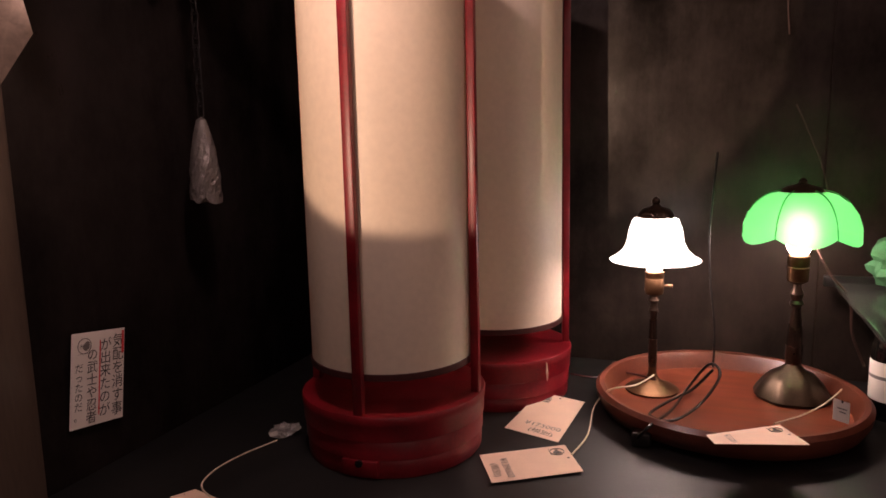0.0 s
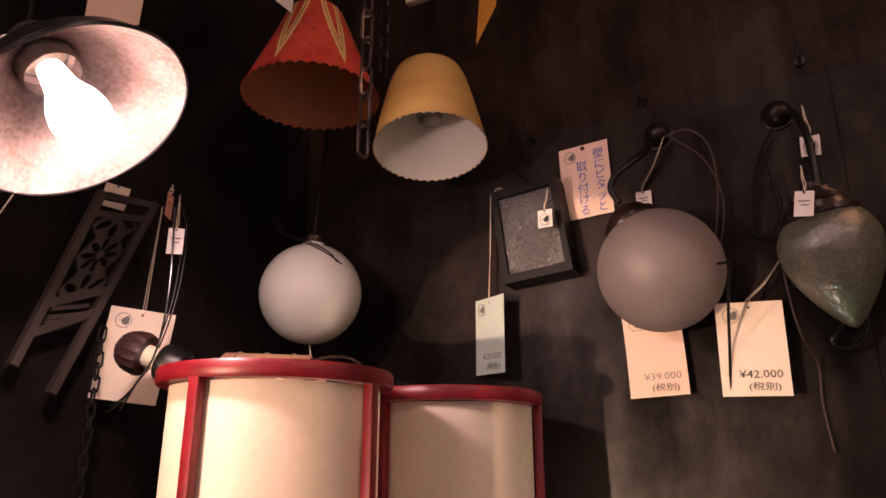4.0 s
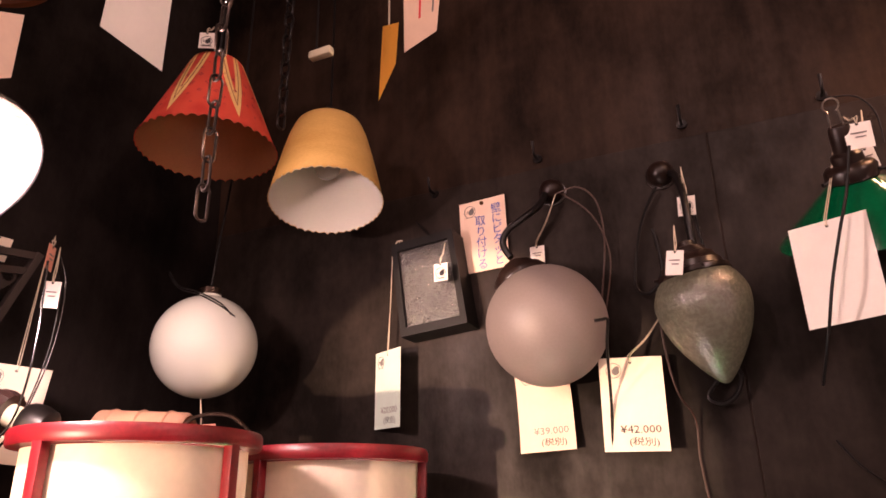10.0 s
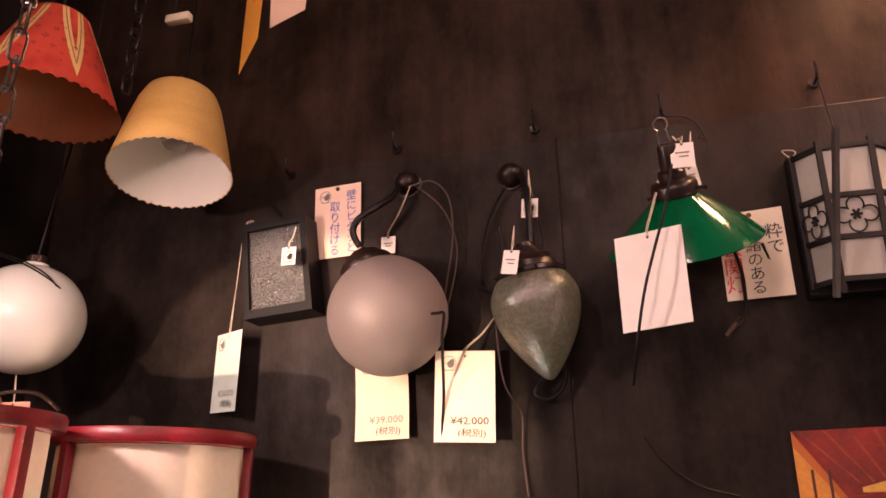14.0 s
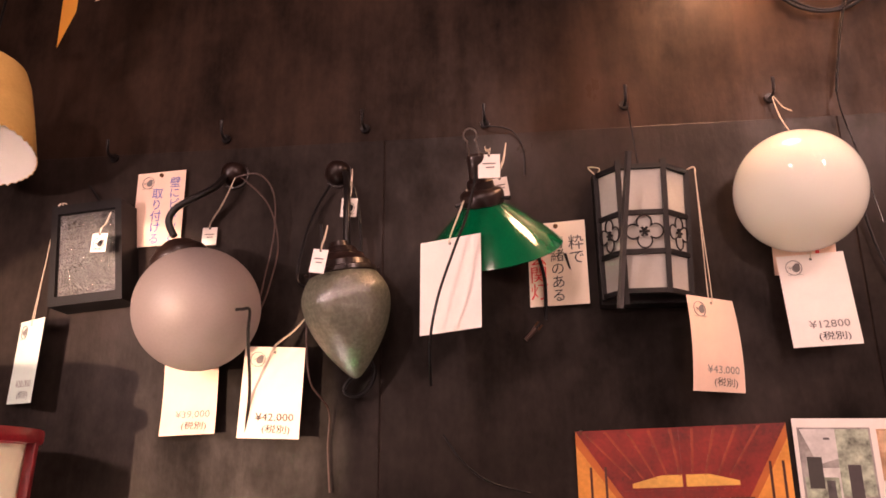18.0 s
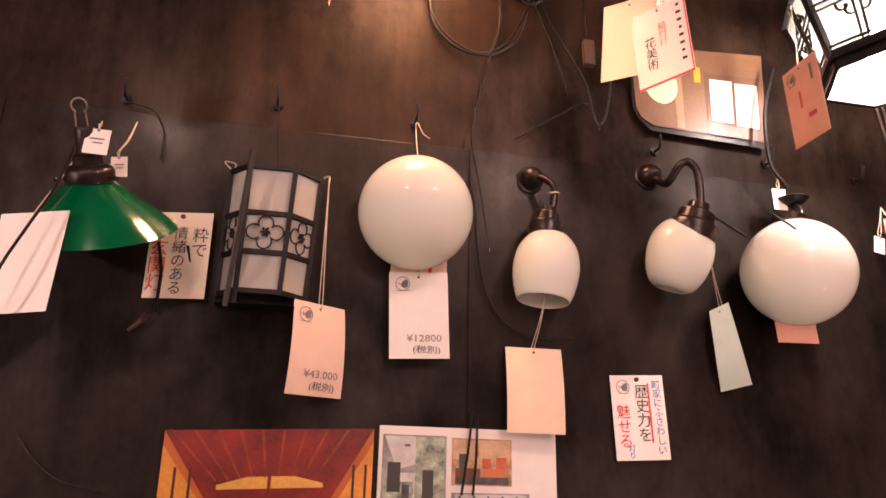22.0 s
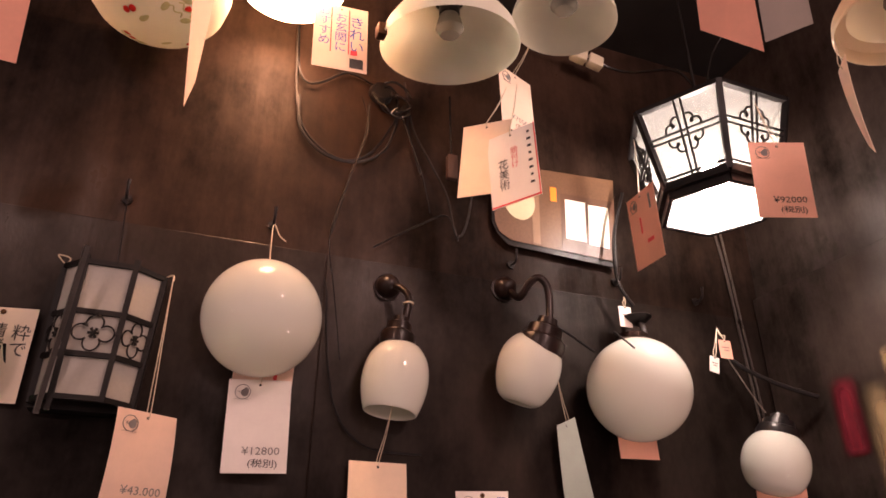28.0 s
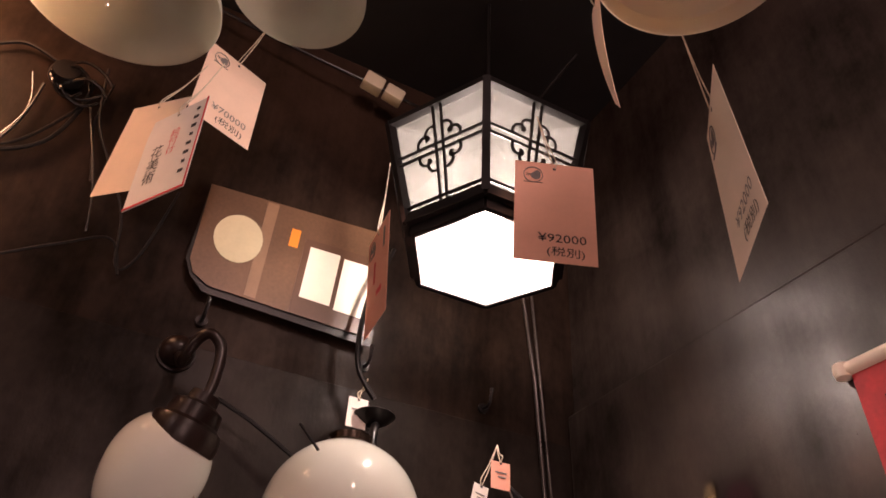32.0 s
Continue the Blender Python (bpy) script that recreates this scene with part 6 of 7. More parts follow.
patch(0.495, 0.512, 0.5, 1.0, DKR, 0.0026, "beam")
for v0 in (0.12, 0.3):
    patch(0, 0, 0, 0, TMB, 0.0026, "beam", pts=[(0.0, v0 + 0.16), (0.21, v0 + 0.02), (0.21, v0), (0.0, v0 + 0.12)])
    patch(0, 0, 0, 0, TMB, 0.0026, "beam", pts=[(1.0, v0 + 0.16), (0.82, v0 + 0.02), (0.82, v0), (1.0, v0 + 0.12)])
for i in range(9):
    w = i / 9
    patch(0, 0, 0, 0, flat("print_rafter", (0.25, 0.035, 0.012), 0.5, 30), 0.0022, "rafter", pts=[(0.03 + 0.94 * w, 0.99), (0.25 + 0.52 * w, 0.66), (0.26 + 0.52 * w, 0.66), (0.045 + 0.94 * w, 0.99)])

p2, patch = picture("poster", [(0.927, 1.505, 1.53), (1.232, 1.505, 1.527), (1.235, 1.52, 1.3), (0.927, 1.52, 1.3)], "white sheet of interior photographs pinned to the wall")
patch(0, 1, 0, 1, CARDW, 0.001, "paper")
G1, G2, G3 = flat("photo_grey", (0.3, 0.28, 0.26), 0.5, 40), flat("photo_tan", (0.5, 0.3, 0.17), 0.6, 40), flat("photo_leaf", (0.35, 0.4, 0.3), 0.7, 70)
patch(0.02, 0.37, 0.05, 0.94, G1, 0.0018, "photo")
patch(0.2, 0.36, 0.5, 0.93, G3, 0.0023, "photo")
patch(0.03, 0.19, 0.3, 0.62, G3, 0.0023, "photo")
patch(0.05, 0.12, 0.55, 0.75, flat("photo_dark", (0.05, 0.045, 0.04)), 0.0027, "photo")
patch(0.24, 0.3, 0.45, 0.7, flat("photo_dark_door", (0.06, 0.05, 0.05)), 0.0027, "photo")
patch(0.4, 0.74, 0.6, 0.93, G2, 0.0018, "photo")
patch(0.42, 0.56, 0.62, 0.72, flat("photo_brown", (0.18, 0.07, 0.03)), 0.0023, "photo")
patch(0.58, 0.7, 0.64, 0.72, flat("photo_orange", (0.6, 0.2, 0.06)), 0.0023, "photo")
patch(0.4, 0.84, 0.1, 0.55, G1, 0.0018, "photo")
PLIGHT, PDARK, PWARM, PRED = flat("photo_light", (0.6, 0.58, 0.55), 0.2, 50), flat("photo_shadow", (0.09, 0.08, 0.08), 0.5, 60), flat("photo_warm_wall", (0.6, 0.4, 0.24), 0.3, 30), flat("photo_red_seat", (0.55, 0.13, 0.06), 0.4, 60)
patch(0, 0, 0, 0, PLIGHT, 0.0022, "photo", pts=[(0.03, 0.93), (0.36, 0.93), (0.3, 0.78), (0.1, 0.7)])
patch(0.1, 0.2, 0.34, 0.68, PLIGHT, 0.0021, "photo")
patch(0.14, 0.17, 0.86, 0.875, PDARK, 0.0026, "photo")
patch(0.13, 0.17, 0.4, 0.6, PDARK, 0.0026, "photo")
for i in range(7):
    patch(0.04 + 0.042 * i, 0.065 + 0.042 * i, 0.12 + 0.03 * (i % 3), 0.3 + 0.05 * (i % 2), (PDARK, G3, PLIGHT)[i % 3], 0.0026, "photo")
patch(0.41, 0.73, 0.78, 0.92, PWARM, 0.0022, "photo")
patch(0.53, 0.55, 0.8, 0.9, PRED, 0.0026, "photo")
patch(0.44, 0.48, 0.7, 0.82, PDARK, 0.0026, "photo")
patch(0.57, 0.62, 0.72, 0.79, PRED, 0.0026, "photo")
patch(0.65, 0.71, 0.72, 0.8, PRED, 0.0026, "photo")
patch(0.42, 0.72, 0.61, 0.66, PDARK, 0.0026, "photo")
patch(0.42, 0.82, 0.44, 0.54, PLIGHT, 0.0022, "photo")
for i in range(5):
    patch(0.44 + 0.08 * i, 0.452 + 0.08 * i, 0.14, 0.53, PDARK, 0.0026, "photo")
patch(0.45, 0.6, 0.3, 0.42, PLIGHT, 0.0023, "photo")
for x, z in ((0.603, 1.51), (0.91, 1.518), (0.936, 1.524), (1.035, 1.524), (1.115, 1.522)):
    o = thing("drawing_pin", (x, wall_y(z) - 0.002, z), "round brass drawing pin holding a poster", "pin", "drawing pins")
    part("pin_head", lathe([(0, 0.004), (0.004, 0.003), (0.005, 0.001), (0.005, 0)], 14), BRASS, o, m=Matrix.Rotation(radians(90), 4, "X"))

RK = [(1.414, 1.463, 2.314), (1.724, 1.462, 2.334), (1.712, 1.470, 2.125), (1.42, 1.470, 2.135)]
p3, patch = picture("room_picture", RK, "dark brown picture board showing a round lamp and window")
patch(0, 0, 0, 0, IRON, 0.0, "backing", pts=[(0.1, -0.06), (1.02, -0.06), (1.02, 0.02), (1.0, 1.0), (0.0, 1.0), (-0.02, 0.2), (0.02, 0.06)])
patch(0, 0, 0, 0, flat("picture_brown", (0.13, 0.07, 0.038), 0.35, 6), 0.003, "print", pts=[(0.12, 0.0), (1.0, 0.0), (1.0, 1.0), (0.0, 1.0), (0.0, 0.2), (0.03, 0.08)])
patch(0.3, 0.36, 0.02, 0.98, flat("picture_light_post", (0.25, 0.15, 0.09), 0.15), 0.0038, "print")
patch(0.54, 1.0, 0.0, 0.72, flat("picture_dark_frame", (0.1, 0.05, 0.03), 0.1), 0.0038, "print")
disc = [(0.2 + 0.125 * math.cos(a), 0.52 + 0.24 * math.sin(a)) for a in np.linspace(0, 2 * math.pi, 24, endpoint=False)]
patch(0, 0, 0, 0, flat("picture_pale_disc", (0.62, 0.55, 0.36), 0.08), 0.0044, "lamp_disc", pts=disc)
patch(0.455, 0.505, 0.6, 0.78, flat("picture_orange", (0.85, 0.27, 0.03), 0.05), 0.0044, "print")
patch(0.575, 0.745, 0.16, 0.65, flat("picture_window", (0.92, 0.86, 0.72), 0.03), 0.0046, "print")
patch(0.77, 0.945, 0.14, 0.63, flat("picture_window", (0.92, 0.86, 0.72), 0.03), 0.0046, "print")

rp = thing("hanging_scroll", (2.094, 0.966, 1.708), "red cloth picture with a cream rod on the side wall", "picture", "pictures on the wall")
part("cloth", box(-0.0, 0.002, -0.36, -0.006, -0.3, 0.235), mat("red_cloth", (0.45, 0.03, 0.035), 0.7, var=0.3, scale=30, bump=0.2), rp, "red cloth")
part("rod", tube([(0, 0.004, 0.242), (0, -0.37, 0.242)], 0.008, 10, 1), CARDC, rp, "cream wooden rod")
part("knob", lathe([(0, -0.012), (0.009, -0.008), (0.011, 0), (0.009, 0.008), (0, 0.012)], 16), CARDC, rp, m=Matrix.Translation((0, 0.002, 0.242)))
part("panel", box(-0.0012, 0.0006, -0.33, -0.034, -0.05, 0.2), mat("dark_scroll_print", (0.05, 0.012, 0.014), 0.7, var=0.3, scale=40, bump=0.1), rp, "dark printed panel")
for k in range(8):
    part("band", box(-0.0012, 0.0006, -0.352, -0.012, 0.055 - 0.011 * k - 0.12, 0.061 - 0.011 * k - 0.12), CARDS, rp, "orange printed band")
part("hem", box(-0.0014, 0.0006, -0.36, -0.006, -0.3, -0.165), CARDC, rp, "cream lower hem")
# blurred reflections in the glossy board, painted on as thin soft-edged stripes
bn = thing("faded_cloth", (2.1, 1.19, 1.72), "blurred red and cream reflections painted on the glossy side wall", "cloth")


def reflection_streak(name, col):
    """A reflection painted as colour, fading towards the sides and the top, so that the board behind comes through."""
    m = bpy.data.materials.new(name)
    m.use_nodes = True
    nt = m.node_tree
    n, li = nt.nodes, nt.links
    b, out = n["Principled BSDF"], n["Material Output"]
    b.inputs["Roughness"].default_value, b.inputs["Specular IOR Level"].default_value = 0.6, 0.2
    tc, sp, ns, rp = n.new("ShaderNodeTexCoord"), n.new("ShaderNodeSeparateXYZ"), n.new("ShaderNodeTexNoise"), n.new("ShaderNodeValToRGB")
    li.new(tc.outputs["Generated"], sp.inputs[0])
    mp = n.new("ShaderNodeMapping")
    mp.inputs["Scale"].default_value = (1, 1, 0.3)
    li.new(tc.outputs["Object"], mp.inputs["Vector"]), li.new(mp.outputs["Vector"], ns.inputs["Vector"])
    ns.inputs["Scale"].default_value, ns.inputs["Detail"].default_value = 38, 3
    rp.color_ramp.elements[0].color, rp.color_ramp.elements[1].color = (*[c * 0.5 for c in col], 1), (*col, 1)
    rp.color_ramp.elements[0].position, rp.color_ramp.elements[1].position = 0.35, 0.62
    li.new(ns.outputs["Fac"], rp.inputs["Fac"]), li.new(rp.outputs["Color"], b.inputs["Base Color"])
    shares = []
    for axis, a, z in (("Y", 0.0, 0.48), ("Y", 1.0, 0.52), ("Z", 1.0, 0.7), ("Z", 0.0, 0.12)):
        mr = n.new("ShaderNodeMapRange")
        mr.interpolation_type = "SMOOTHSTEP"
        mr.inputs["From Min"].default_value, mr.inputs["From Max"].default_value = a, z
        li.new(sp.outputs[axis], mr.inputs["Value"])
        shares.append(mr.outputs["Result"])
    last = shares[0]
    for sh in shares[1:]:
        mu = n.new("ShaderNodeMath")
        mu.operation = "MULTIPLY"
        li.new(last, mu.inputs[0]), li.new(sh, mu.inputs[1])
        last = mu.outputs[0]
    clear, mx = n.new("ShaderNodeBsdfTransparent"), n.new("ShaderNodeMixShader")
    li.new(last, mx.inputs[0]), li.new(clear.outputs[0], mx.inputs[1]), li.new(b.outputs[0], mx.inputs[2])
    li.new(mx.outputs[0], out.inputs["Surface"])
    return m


CREAMREFLECT, REDREFLECT, PLUMREFLECT = reflection_streak("cream_reflection", (0.3, 0.21, 0.11)), reflection_streak("red_reflection", (0.15, 0.011, 0.022)), reflection_streak("plum_reflection", (0.032, 0.007, 0.01))
for y0, y1, z0, z1, stuff_of, label in ((1.18, 1.208, 1.78, 1.9, CREAMREFLECT, "cream stripe"), (1.186, 1.272, 1.55, 1.845, CREAMREFLECT, "cream stripe"), (1.262, 1.34, 1.7, 1.87, REDREFLECT, "red painted reflection"), (1.11, 1.188, 1.72, 1.9, PLUMREFLECT, "dull plum painted reflection"), (1.02, 1.178, 1.5, 1.785, CREAMREFLECT, "broad cream painted reflection"), (1.042, 1.07, 1.71, 1.8, CREAMREFLECT, "cream stripe"), (0.93, 1.06, 1.5, 1.705, CREAMREFLECT, "cream stripe")):
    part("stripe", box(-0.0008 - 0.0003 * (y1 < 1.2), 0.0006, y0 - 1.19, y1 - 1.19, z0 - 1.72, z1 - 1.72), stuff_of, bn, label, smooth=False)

# ---- cables on the wall ----


def cable(points, label, r=0.0025, material=None, name="cable"):
    o = part("flex", tube(points, r, 6, 6), material or CABLE, None)
    root = thing(name, (0, 0, 0), label, "cable", "loose cables")
    o.parent = root
    return root


cable([(0.988, 1.464, 2.378), (0.997, 1.467, 2.302), (1.045, 1.469, 2.254), (1.114, 1.469, 2.248), (1.172, 1.468, 2.291), (1.195, 1.464, 2.369), (1.195, 1.462, 2.438)], "thick black cable loop on the upper wall", 0.0032)
cable([(0.966, 1.453, 2.594), (0.980, 1.461, 2.391), (1.007, 1.465, 2.295), (1.080, 1.467, 2.247), (1.148, 1.466, 2.283), (1.210, 1.461, 2.411)], "black cable looped over the upper wall", 0.0026)
cable([(0.967, 1.46, 2.62), (0.976, 1.462, 2.469), (0.998, 1.464, 2.417), (1.034, 1.464, 2.427), (1.084, 1.463, 2.464), (1.15, 1.46, 2.44)], "black cable crossing to the outlet", 0.003)
cable([(1.221, 1.467, 2.45), (1.221, 1.469, 2.357), (1.238, 1.47, 2.3), (1.252, 1.472, 2.252)], "short black cable end below the outlet", 0.0022)
cable([(1.134, 1.465, 2.397), (1.131, 1.468, 2.318), (1.108, 1.472, 2.229), (1.092, 1.475, 2.155), (1.077, 1.478, 2.084)], "black cable hanging from the outlet", 0.0026)
cable([(1.115, 1.455, 2.403), (1.134, 1.458, 2.330), (1.108, 1.462, 2.230), (1.079, 1.467, 2.117), (1.074, 1.469, 2.051), (1.090, 1.473, 1.963), (1.110, 1.478, 1.838)], "thin grey cable running down the wall", 0.0012, CLEARCABLE)
cable([(1.206, 1.453, 2.465), (1.229, 1.457, 2.354), (1.269, 1.460, 2.280), (1.309, 1.463, 2.207), (1.329, 1.466, 2.120), (1.353, 1.465, 2.150), (1.373, 1.460, 2.275)], "black cable drooping beside the outlet", 0.0022)
cable([(1.191, 1.462, 2.422), (1.254, 1.469, 2.254), (1.275, 1.473, 2.165)], "grey cable below the outlet", 0.002, CLEARCABLE)
cable([(1.074, 1.480, 1.986), (1.101, 1.488, 1.779), (1.162, 1.491, 1.696), (1.271, 1.492, 1.686)], "thin black cable curving down the wall", 0.002)
cable([(1.159, 1.469, 2.065), (1.203, 1.467, 2.097), (1.255, 1.466, 2.132), (1.309, 1.465, 2.161), (1.335, 1.467, 2.109)], "black cable end on the wall", 0.002)
for dx, dz, w, h in ((0.0, 0.0, 0.026, 0.03), (0.022, -0.012, 0.034, 0.024), (0.012, 0.01, 0.045, 0.036)):
    cable([(1.17 + dx + w * math.cos(a), 1.448 + 0.006 * math.sin(3 * a), 2.405 + dz + h * math.sin(a)) for a in np.linspace(0.4, 5.6, 9)], "glossy black cable coiled round the outlet", 0.0026, CLEARCABLE)
cable([(1.312, 1.453, 2.457), (1.316, 1.458, 2.333), (1.321, 1.461, 2.248)], "grey cord with plug hanging by the wall", 0.0025, CLEARCABLE)
pgp = Vector((1.319, 1.460, 2.277))
pg = thing("plug", pgp, "brown plug hanging on a grey cord", "plug")
part("plug_body", box(-0.012, 0.012, -0.008, 0.008, -0.03, 0.03, 0.004), BROWNCABLE, pg)
op = Vector((1.156, 1.464, 2.426))
ot = thing("wall_outlet", op, "black ceiling-rose outlet with crossing cables", "outlet")
part("body", lathe([(0, 0.02), (0.02, 0.018), (0.026, 0.006), (0.026, 0), (0, 0)], 20), IRON, ot, m=Matrix.Rotation(radians(90), 4, "X"))
cable([(-0.002, 1.462, 1.970), (0.042, 1.462, 1.976), (0.074, 1.464, 1.938), (0.080, 1.467, 1.861), (0.068, 1.470, 1.778), (0.060, 1.472, 1.733)], "thin brown flex looped by the smoky globe", 0.0016, BROWNCABLE)
cable([(0.001, 1.472, 1.980), (0.060, 1.474, 1.922), (0.085, 1.478, 1.842), (0.072, 1.481, 1.760), (0.058, 1.483, 1.720)], "second thin brown flex looped by the smoky globe", 0.0016, BROWNCABLE)
cable([(0.080, 1.332, 1.688), (0.089, 1.339, 1.690), (0.096, 1.349, 1.690), (0.086, 1.375, 1.656), (0.071, 1.438, 1.576), (0.063, 1.451, 1.502)], "black flex with bare end over the cream tag", 0.0025)
cable([(0.177, 1.473, 1.951), (0.149, 1.475, 1.900), (0.131, 1.478, 1.838), (0.124, 1.480, 1.776), (0.148, 1.481, 1.764), (0.170, 1.479, 1.802), (0.163, 1.476, 1.876)], "black flex tangled beside the teardrop lamp", 0.0028)
cable([(0.224, 1.464, 1.940), (0.236, 1.466, 1.885), (0.241, 1.468, 1.823), (0.241, 1.470, 1.792)], "black flex behind the teardrop cap", 0.003)
cable([(0.164, 1.422, 1.736), (0.165, 1.425, 1.661), (0.175, 1.428, 1.588), (0.190, 1.489, 1.551), (0.188, 1.502, 1.490), (0.194, 1.505, 1.420)], "thin brown flex running down the wall", 0.0016, BROWNCABLE)
cable([(0.245, 1.487, 1.621), (0.215, 1.488, 1.586), (0.233, 1.488, 1.572), (0.256, 1.488, 1.584), (0.267, 1.487, 1.611), (0.260, 1.486, 1.630)], "black plug and flex below the teardrop lamp", 0.0035)
cable([(0.455, 1.296, 1.878), (0.441, 1.299, 1.817), (0.420, 1.291, 1.754), (0.399, 1.284, 1.686), (0.385, 1.306, 1.627), (0.373, 1.408, 1.578)], "dark flex hanging over a blank tag", 0.0022)
cable([(0.462, 1.479, 2.057), (0.507, 1.479, 2.047), (0.529, 1.481, 2.011), (0.530, 1.483, 1.957)], "thin black flex beside the green shade hook", 0.0014)
cable([(0.547, 1.487, 1.811), (0.557, 1.489, 1.761), (0.556, 1.492, 1.694)], "black flex below the green shade", 0.003)
cable([(0.593, 1.487, 1.808), (0.607, 1.489, 1.758), (0.617, 1.490, 1.724)], "second black flex below the green shade", 0.003)
tip = Vector((0.534, 1.492, 1.676))
tp = thing("plug", tip, "small brass lamp plug at the end of a flex", "plug")
part("plug_body", tube([(-0.013, 0, -0.015), (-0.002, 0, -0.003), (0.004, 0, 0.004)], [0.0035, 0.0045, 0.005], 10, 1), BROWNCABLE, tp)
for k in (-1, 1):
    part("pin", tube([(0.005 - 0.003 * k, -0.002, 0.004 + 0.003 * k), (0.012 - 0.003 * k, -0.002, 0.012 + 0.003 * k)], 0.0018, 8, 1), BRASS, tp, "brass contact pin")
cable([(0.381, 1.505, 1.510), (0.410, 1.507, 1.470), (0.456, 1.508, 1.436), (0.519, 1.509, 1.419)], "thin cable lying against the lower wall", 0.0018)
cable([(1.082, 1.493, 1.558), (1.075, 1.496, 1.494), (1.064, 1.499, 1.422)], "thin black cords over the photo sheet", 0.002)
cable([(1.090, 1.493, 1.549), (1.088, 1.496, 1.476), (1.083, 1.499, 1.422)], "second thin black cord over the photo sheet", 0.002)
cable([(1.724, 1.430, 2.284), (1.691, 1.434, 2.172), (1.690, 1.439, 2.065), (1.724, 1.441, 2.013)], "black flex running to the globe bracket", 0.004)
cable([(1.510, 1.463, 1.966), (1.567, 1.464, 1.943), (1.631, 1.465, 1.909)], "dark flex behind the opal globe", 0.0028)
pipe = thing("conduit", (0, 0, 0), "thin grey conduit running down the corner", "pipe")
part("tube", tube([(2.016, wall_y(2.42) - 0.008, 2.42), (2.04, wall_y(2.15) - 0.01, 2.15), (2.09, wall_y(1.62) - 0.008, 1.62)], 0.0024, 8, 1), CONDUIT, pipe)
part("tube", tube([(1.99, wall_y(2.42) - 0.008, 2.42), (2.03, wall_y(2.15) - 0.008, 2.15), (2.075, wall_y(1.62) - 0.008, 1.62)], 0.003, 8, 1), CONDUIT, pipe)

# ---- small things on the table ----


def table_card(corners, label, **kw):
    return quad_card("price_tag", corners, label, CARDP, **kw)


table_card([(-0.243, 1.231, 0.735), (-0.151, 1.202, 0.735), (-0.169, 1.039, 0.722), (-0.271, 1.071, 0.722)], "price tag lying at the foot of the lantern", price="\u00a5173000", note=TAX, string=(-0.215, 1.16, 0.82))
table_card([(-0.156, 1.028, 0.724), (-0.111, 0.943, 0.724), (-0.233, 0.864, 0.724), (-0.279, 0.948, 0.724)], "price tag lying on the table", price="\u00a5139000", note=TAX)
table_card([(0.170, 1.091, 0.775), (0.205, 1.024, 0.775), (0.074, 0.986, 0.775), (0.062, 1.016, 0.775)], "white price tag lying on the tray rim", price="\u00a5130000")
cable([(-0.138, 0.993, 0.725), (-0.125, 1.070, 0.728), (-0.129, 1.172, 0.740), (-0.101, 1.173, 0.775), (-0.060, 1.210, 0.775), (-0.031, 1.264, 0.780)], "white twisted string tied to the bell lamp", 0.0016, STRING, "tag_string")
cable([(0.162, 1.093, 0.775), (0.208, 1.144, 0.775), (0.249, 1.209, 0.775), (0.287, 1.292, 0.775)], "white twisted string tied to the green lamp", 0.0014, STRING, "tag_string")
mini([(0.262, 1.139, 0.790)][0], "small white tag on the tray edge", rot=(20, -30, 20), mark=False)
cable([(0.068, 1.360, 1.195), (0.063, 1.360, 1.109), (0.059, 1.360, 1.033), (0.064, 1.360, 0.945), (0.074, 1.360, 0.855), (0.074, 1.360, 0.775)], "black flex hanging down behind the bell lamp", 0.0022)
cable([(0.073, 1.295, 0.790), (0.037, 1.302, 0.745), (-0.005, 1.220, 0.745), (-0.030, 1.148, 0.745), (0.009, 1.133, 0.745), (0.053, 1.229, 0.745), (0.085, 1.265, 0.790), (0.066, 1.296, 0.800), (0.027, 1.298, 0.745), (0.006, 1.186, 0.745), (-0.023, 1.048, 0.765), (-0.041, 1.056, 0.740)], "black flex coiled on the tray", 0.0028)
cable([(-0.226, 1.398, 0.722), (-0.163, 1.386, 0.722), (-0.125, 1.413, 0.722), (-0.089, 1.352, 0.750), (-0.030, 1.297, 0.760)], "dark red flex leading to the tray", 0.0022, DARKRED)
cable([(0.202, 1.400, 1.280), (0.223, 1.400, 1.233), (0.249, 1.400, 1.170), (0.261, 1.400, 1.123)], "thin brass wire beside the green lamp", 0.0015, BROWNCABLE)
cable([(0.248, 1.380, 1.014), (0.271, 1.380, 0.967), (0.306, 1.380, 0.921), (0.313, 1.380, 0.857), (0.337, 1.380, 0.794)], "brown flex running from the green lamp", 0.0025, BROWNCABLE)
pk = Vector((-0.037, 1.069, 0.735))
pp = thing("plug", pk, "black plug at the tray edge", "plug")
part("plug_body", box(-0.016, 0.016, -0.012, 0.012, -0.012, 0.012, 0.005), IRON, pp)

sh = thing("shelf", (0, 0, 0), "dark glossy shelf board beside the table lamps", "shelf")
part("board", box(0.293, 0.93, 1.0, 1.47, 0.925, 0.935, 0.002), mat("dark_gloss_board", (0.03, 0.035, 0.03), 0.25, var=0.2, coat=0.3), sh)
part("back_lip", box(0.275, 0.93, 1.47, 1.485, 0.925, 0.947, 0.002), IRON, sh)
part("leg", box(0.88, 0.92, 1.02, 1.06, 0.72, 0.925, 0.002), IRON, sh)
part("leg", box(0.88, 0.92, 1.42, 1.46, 0.72, 0.925, 0.002), IRON, sh)
bt = thing("bottle", (0.372, 1.33, 0.72), "dark glass bottle with a white label under the shelf", "bottle")
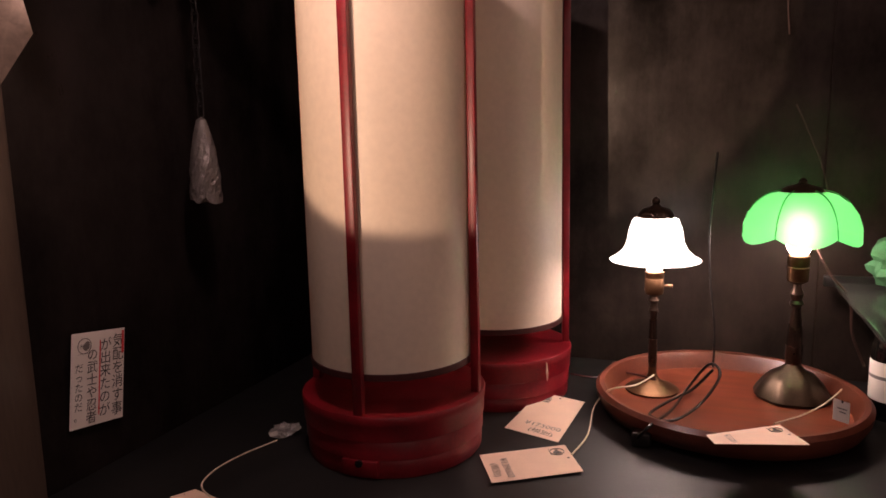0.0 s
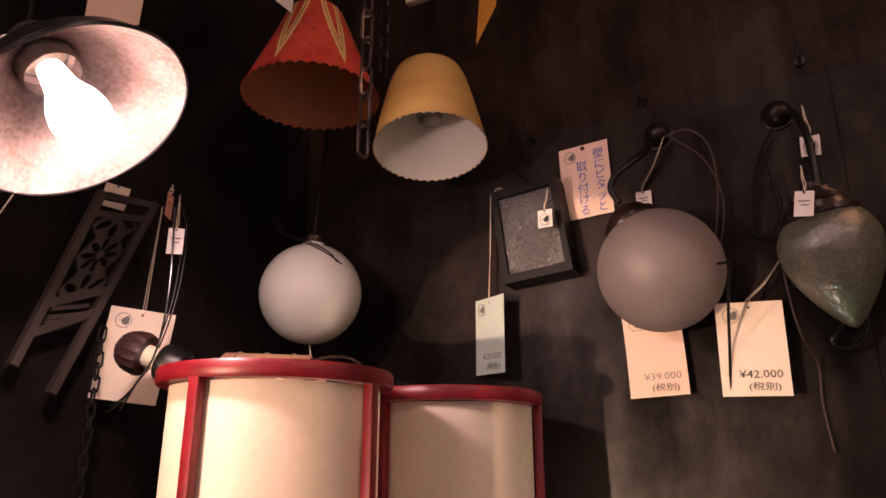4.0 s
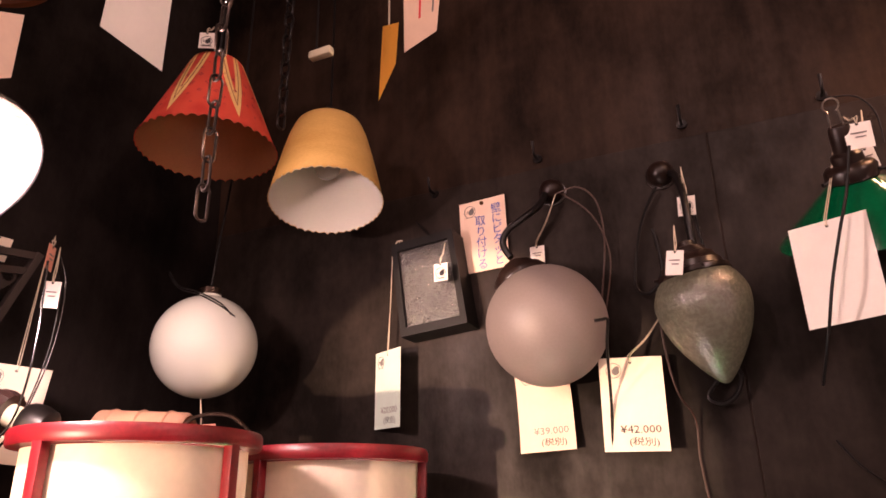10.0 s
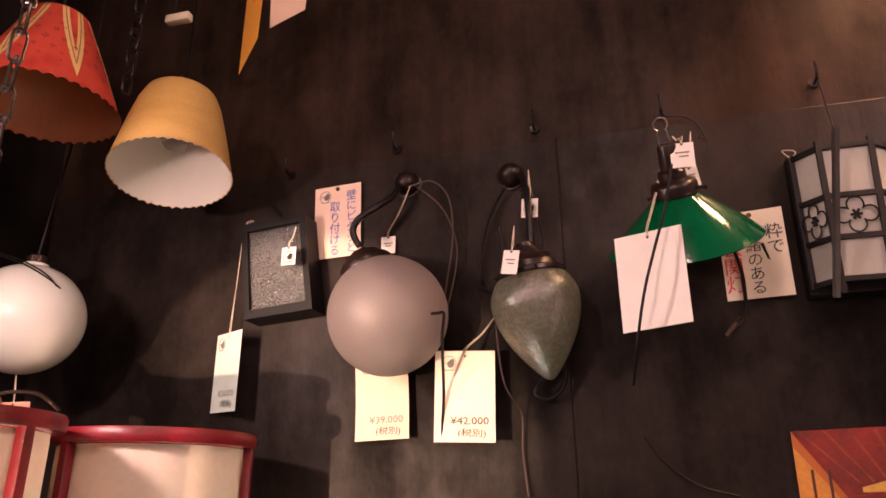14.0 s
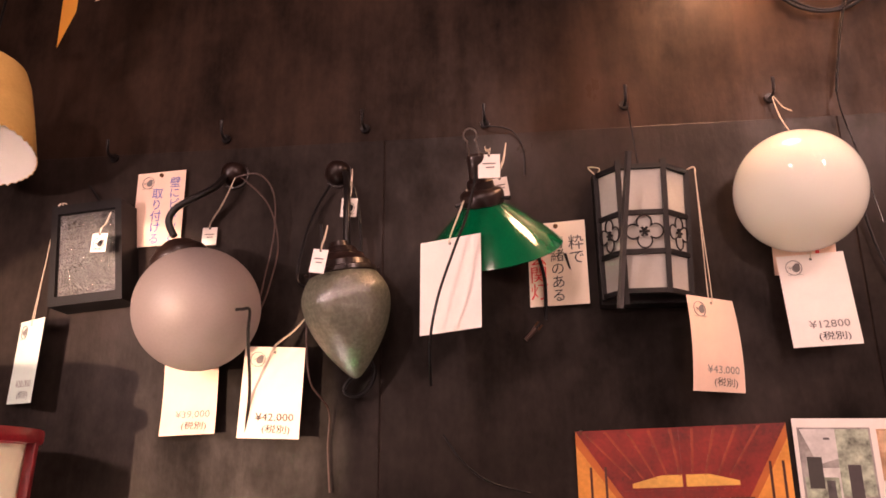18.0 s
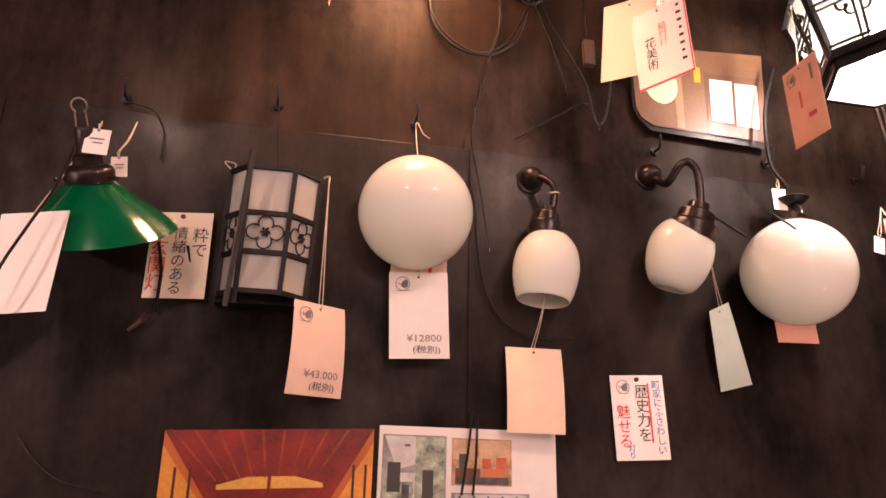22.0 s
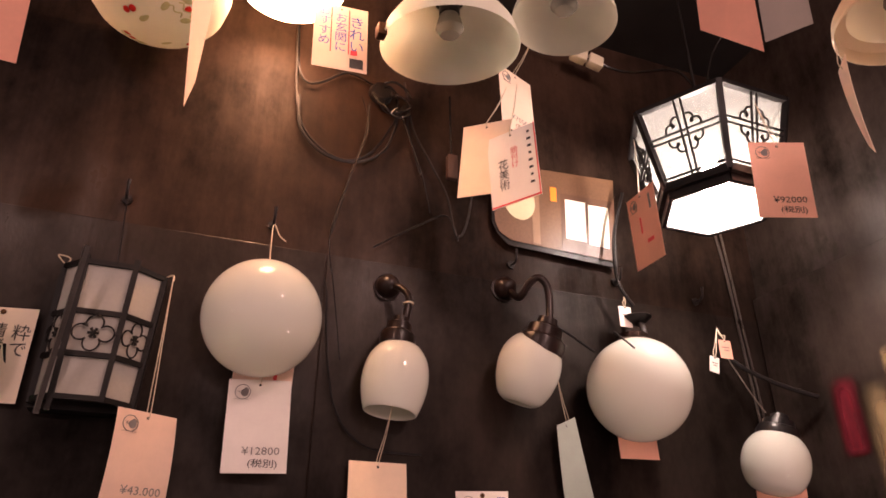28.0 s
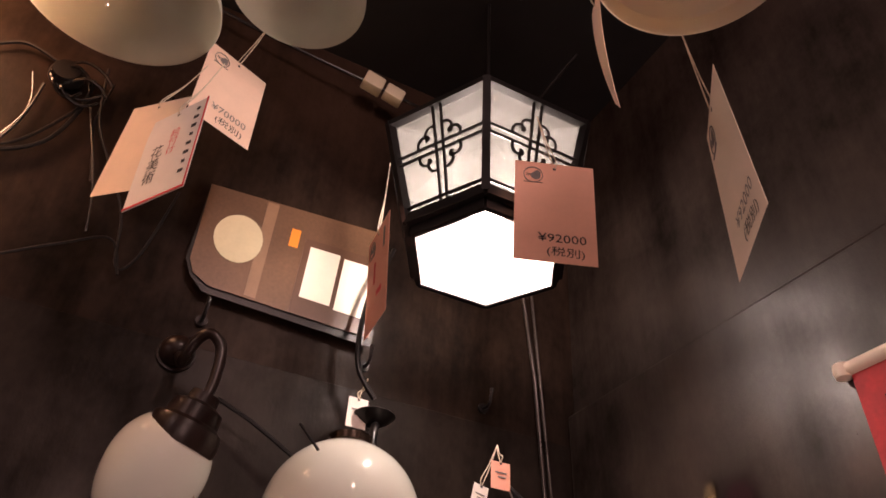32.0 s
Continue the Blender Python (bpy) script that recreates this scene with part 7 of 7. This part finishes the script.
part("body", lathe([(0, 0), (0.034, 0), (0.036, 0.004), (0.036, 0.13), (0.028, 0.155), (0.013, 0.17), (0.013, 0.195), (0, 0.196)], 36), mat("dark_bottle_glass", (0.008, 0.007, 0.006), 0.08, var=0.1, bump=0), bt)
part("paper_label", lathe([(0.0362, 0.035), (0.0367, 0.036), (0.0367, 0.105), (0.0362, 0.106)], 36), CARDW, bt, "white paper label")
part("ink_bar", lathe([(0.0369, 0.075), (0.037, 0.076), (0.037, 0.08), (0.0369, 0.081)], 36), GREYINK, bt)
cr = thing("crumpled_bag", (0.42, 1.4, 0.936), "crumpled dark green plastic bag on the shelf", "bag")
bm = bmesh.new()
bmesh.ops.create_icosphere(bm, subdivisions=4, radius=0.07)
for v in bm.verts:
    k = noise.noise(v.co * 28) * 0.35 + noise.noise(v.co * 70 + Vector((3, 1, 2))) * 0.2
    v.co *= 1 + k
    v.co.z = max(v.co.z * 0.9 + 0.055, 0.0)
part("film", bm, sheer("green_plastic_film", (0.1, 0.28, 0.13), 0.3, 0.3, 0.12, 0.14), cr, smooth=False)
sc = Vector((-0.632, 0.929, 0.728))
st = thing("plastic_scrap", sc, "crumpled clear plastic scrap on the table", "scrap")
bm = bmesh.new()
bmesh.ops.create_icosphere(bm, subdivisions=3, radius=0.022)
for v in bm.verts:
    v.co *= 1 + noise.noise(v.co * 90) * 0.8
    v.co.z = max(v.co.z * 0.5, -0.007)
part("film", bm, sheer("scrap_film", (0.7, 0.68, 0.66), 0.3, 0.5, 0.12, 0.2), st, smooth=False)
cable([(-0.628, 0.897, 0.723), (-0.648, 0.844, 0.723), (-0.659, 0.786, 0.723), (-0.653, 0.739, 0.723), (-0.636, 0.715, 0.723), (-0.609, 0.699, 0.723)], "cotton string lying on the table", 0.0014, STRING, "tag_string")
table_card([(-0.666, 0.680, 0.723), (-0.646, 0.711, 0.723), (-0.590, 0.698, 0.723), (-0.526, 0.604, 0.723)], "pink price tag lying at the table edge", mark=False)

# ---- sub-parts move with the part that carries them ----
CARRIER = {"switch_key": "socket", "seam": "shade", "bright_tip": "hook_wire", "knob": "drawer", "eyelet": "sheet", "stamp": "sheet", "price": "sheet", "note": "sheet",
           "lettering": "sheet", "pin": "sheet", "ink_bar": "sheet", "rib": "glass", "cherry": "bowl", "leaf": "bowl", "leaf_spray": "bowl", "motif": "shade", "stripe": "shade",
           "bulb_neck": "bulb", "string_knot": "arm", "rim": "shade", "outer_skin": "shade", "thumb_screw": "gallery"}
for ob in list(bpy.data.objects):
    kind = ob.name.split(".")[0]
    if ob.type != "MESH" or ob.parent is None or ob.parent.type != "EMPTY" or kind not in CARRIER:
        continue
    host = [o for o in ob.parent.children if o.name.split(".")[0] == CARRIER[kind] and o.matrix_basis == Matrix.Identity(4)]
    if host:
        ob.parent = host[0]
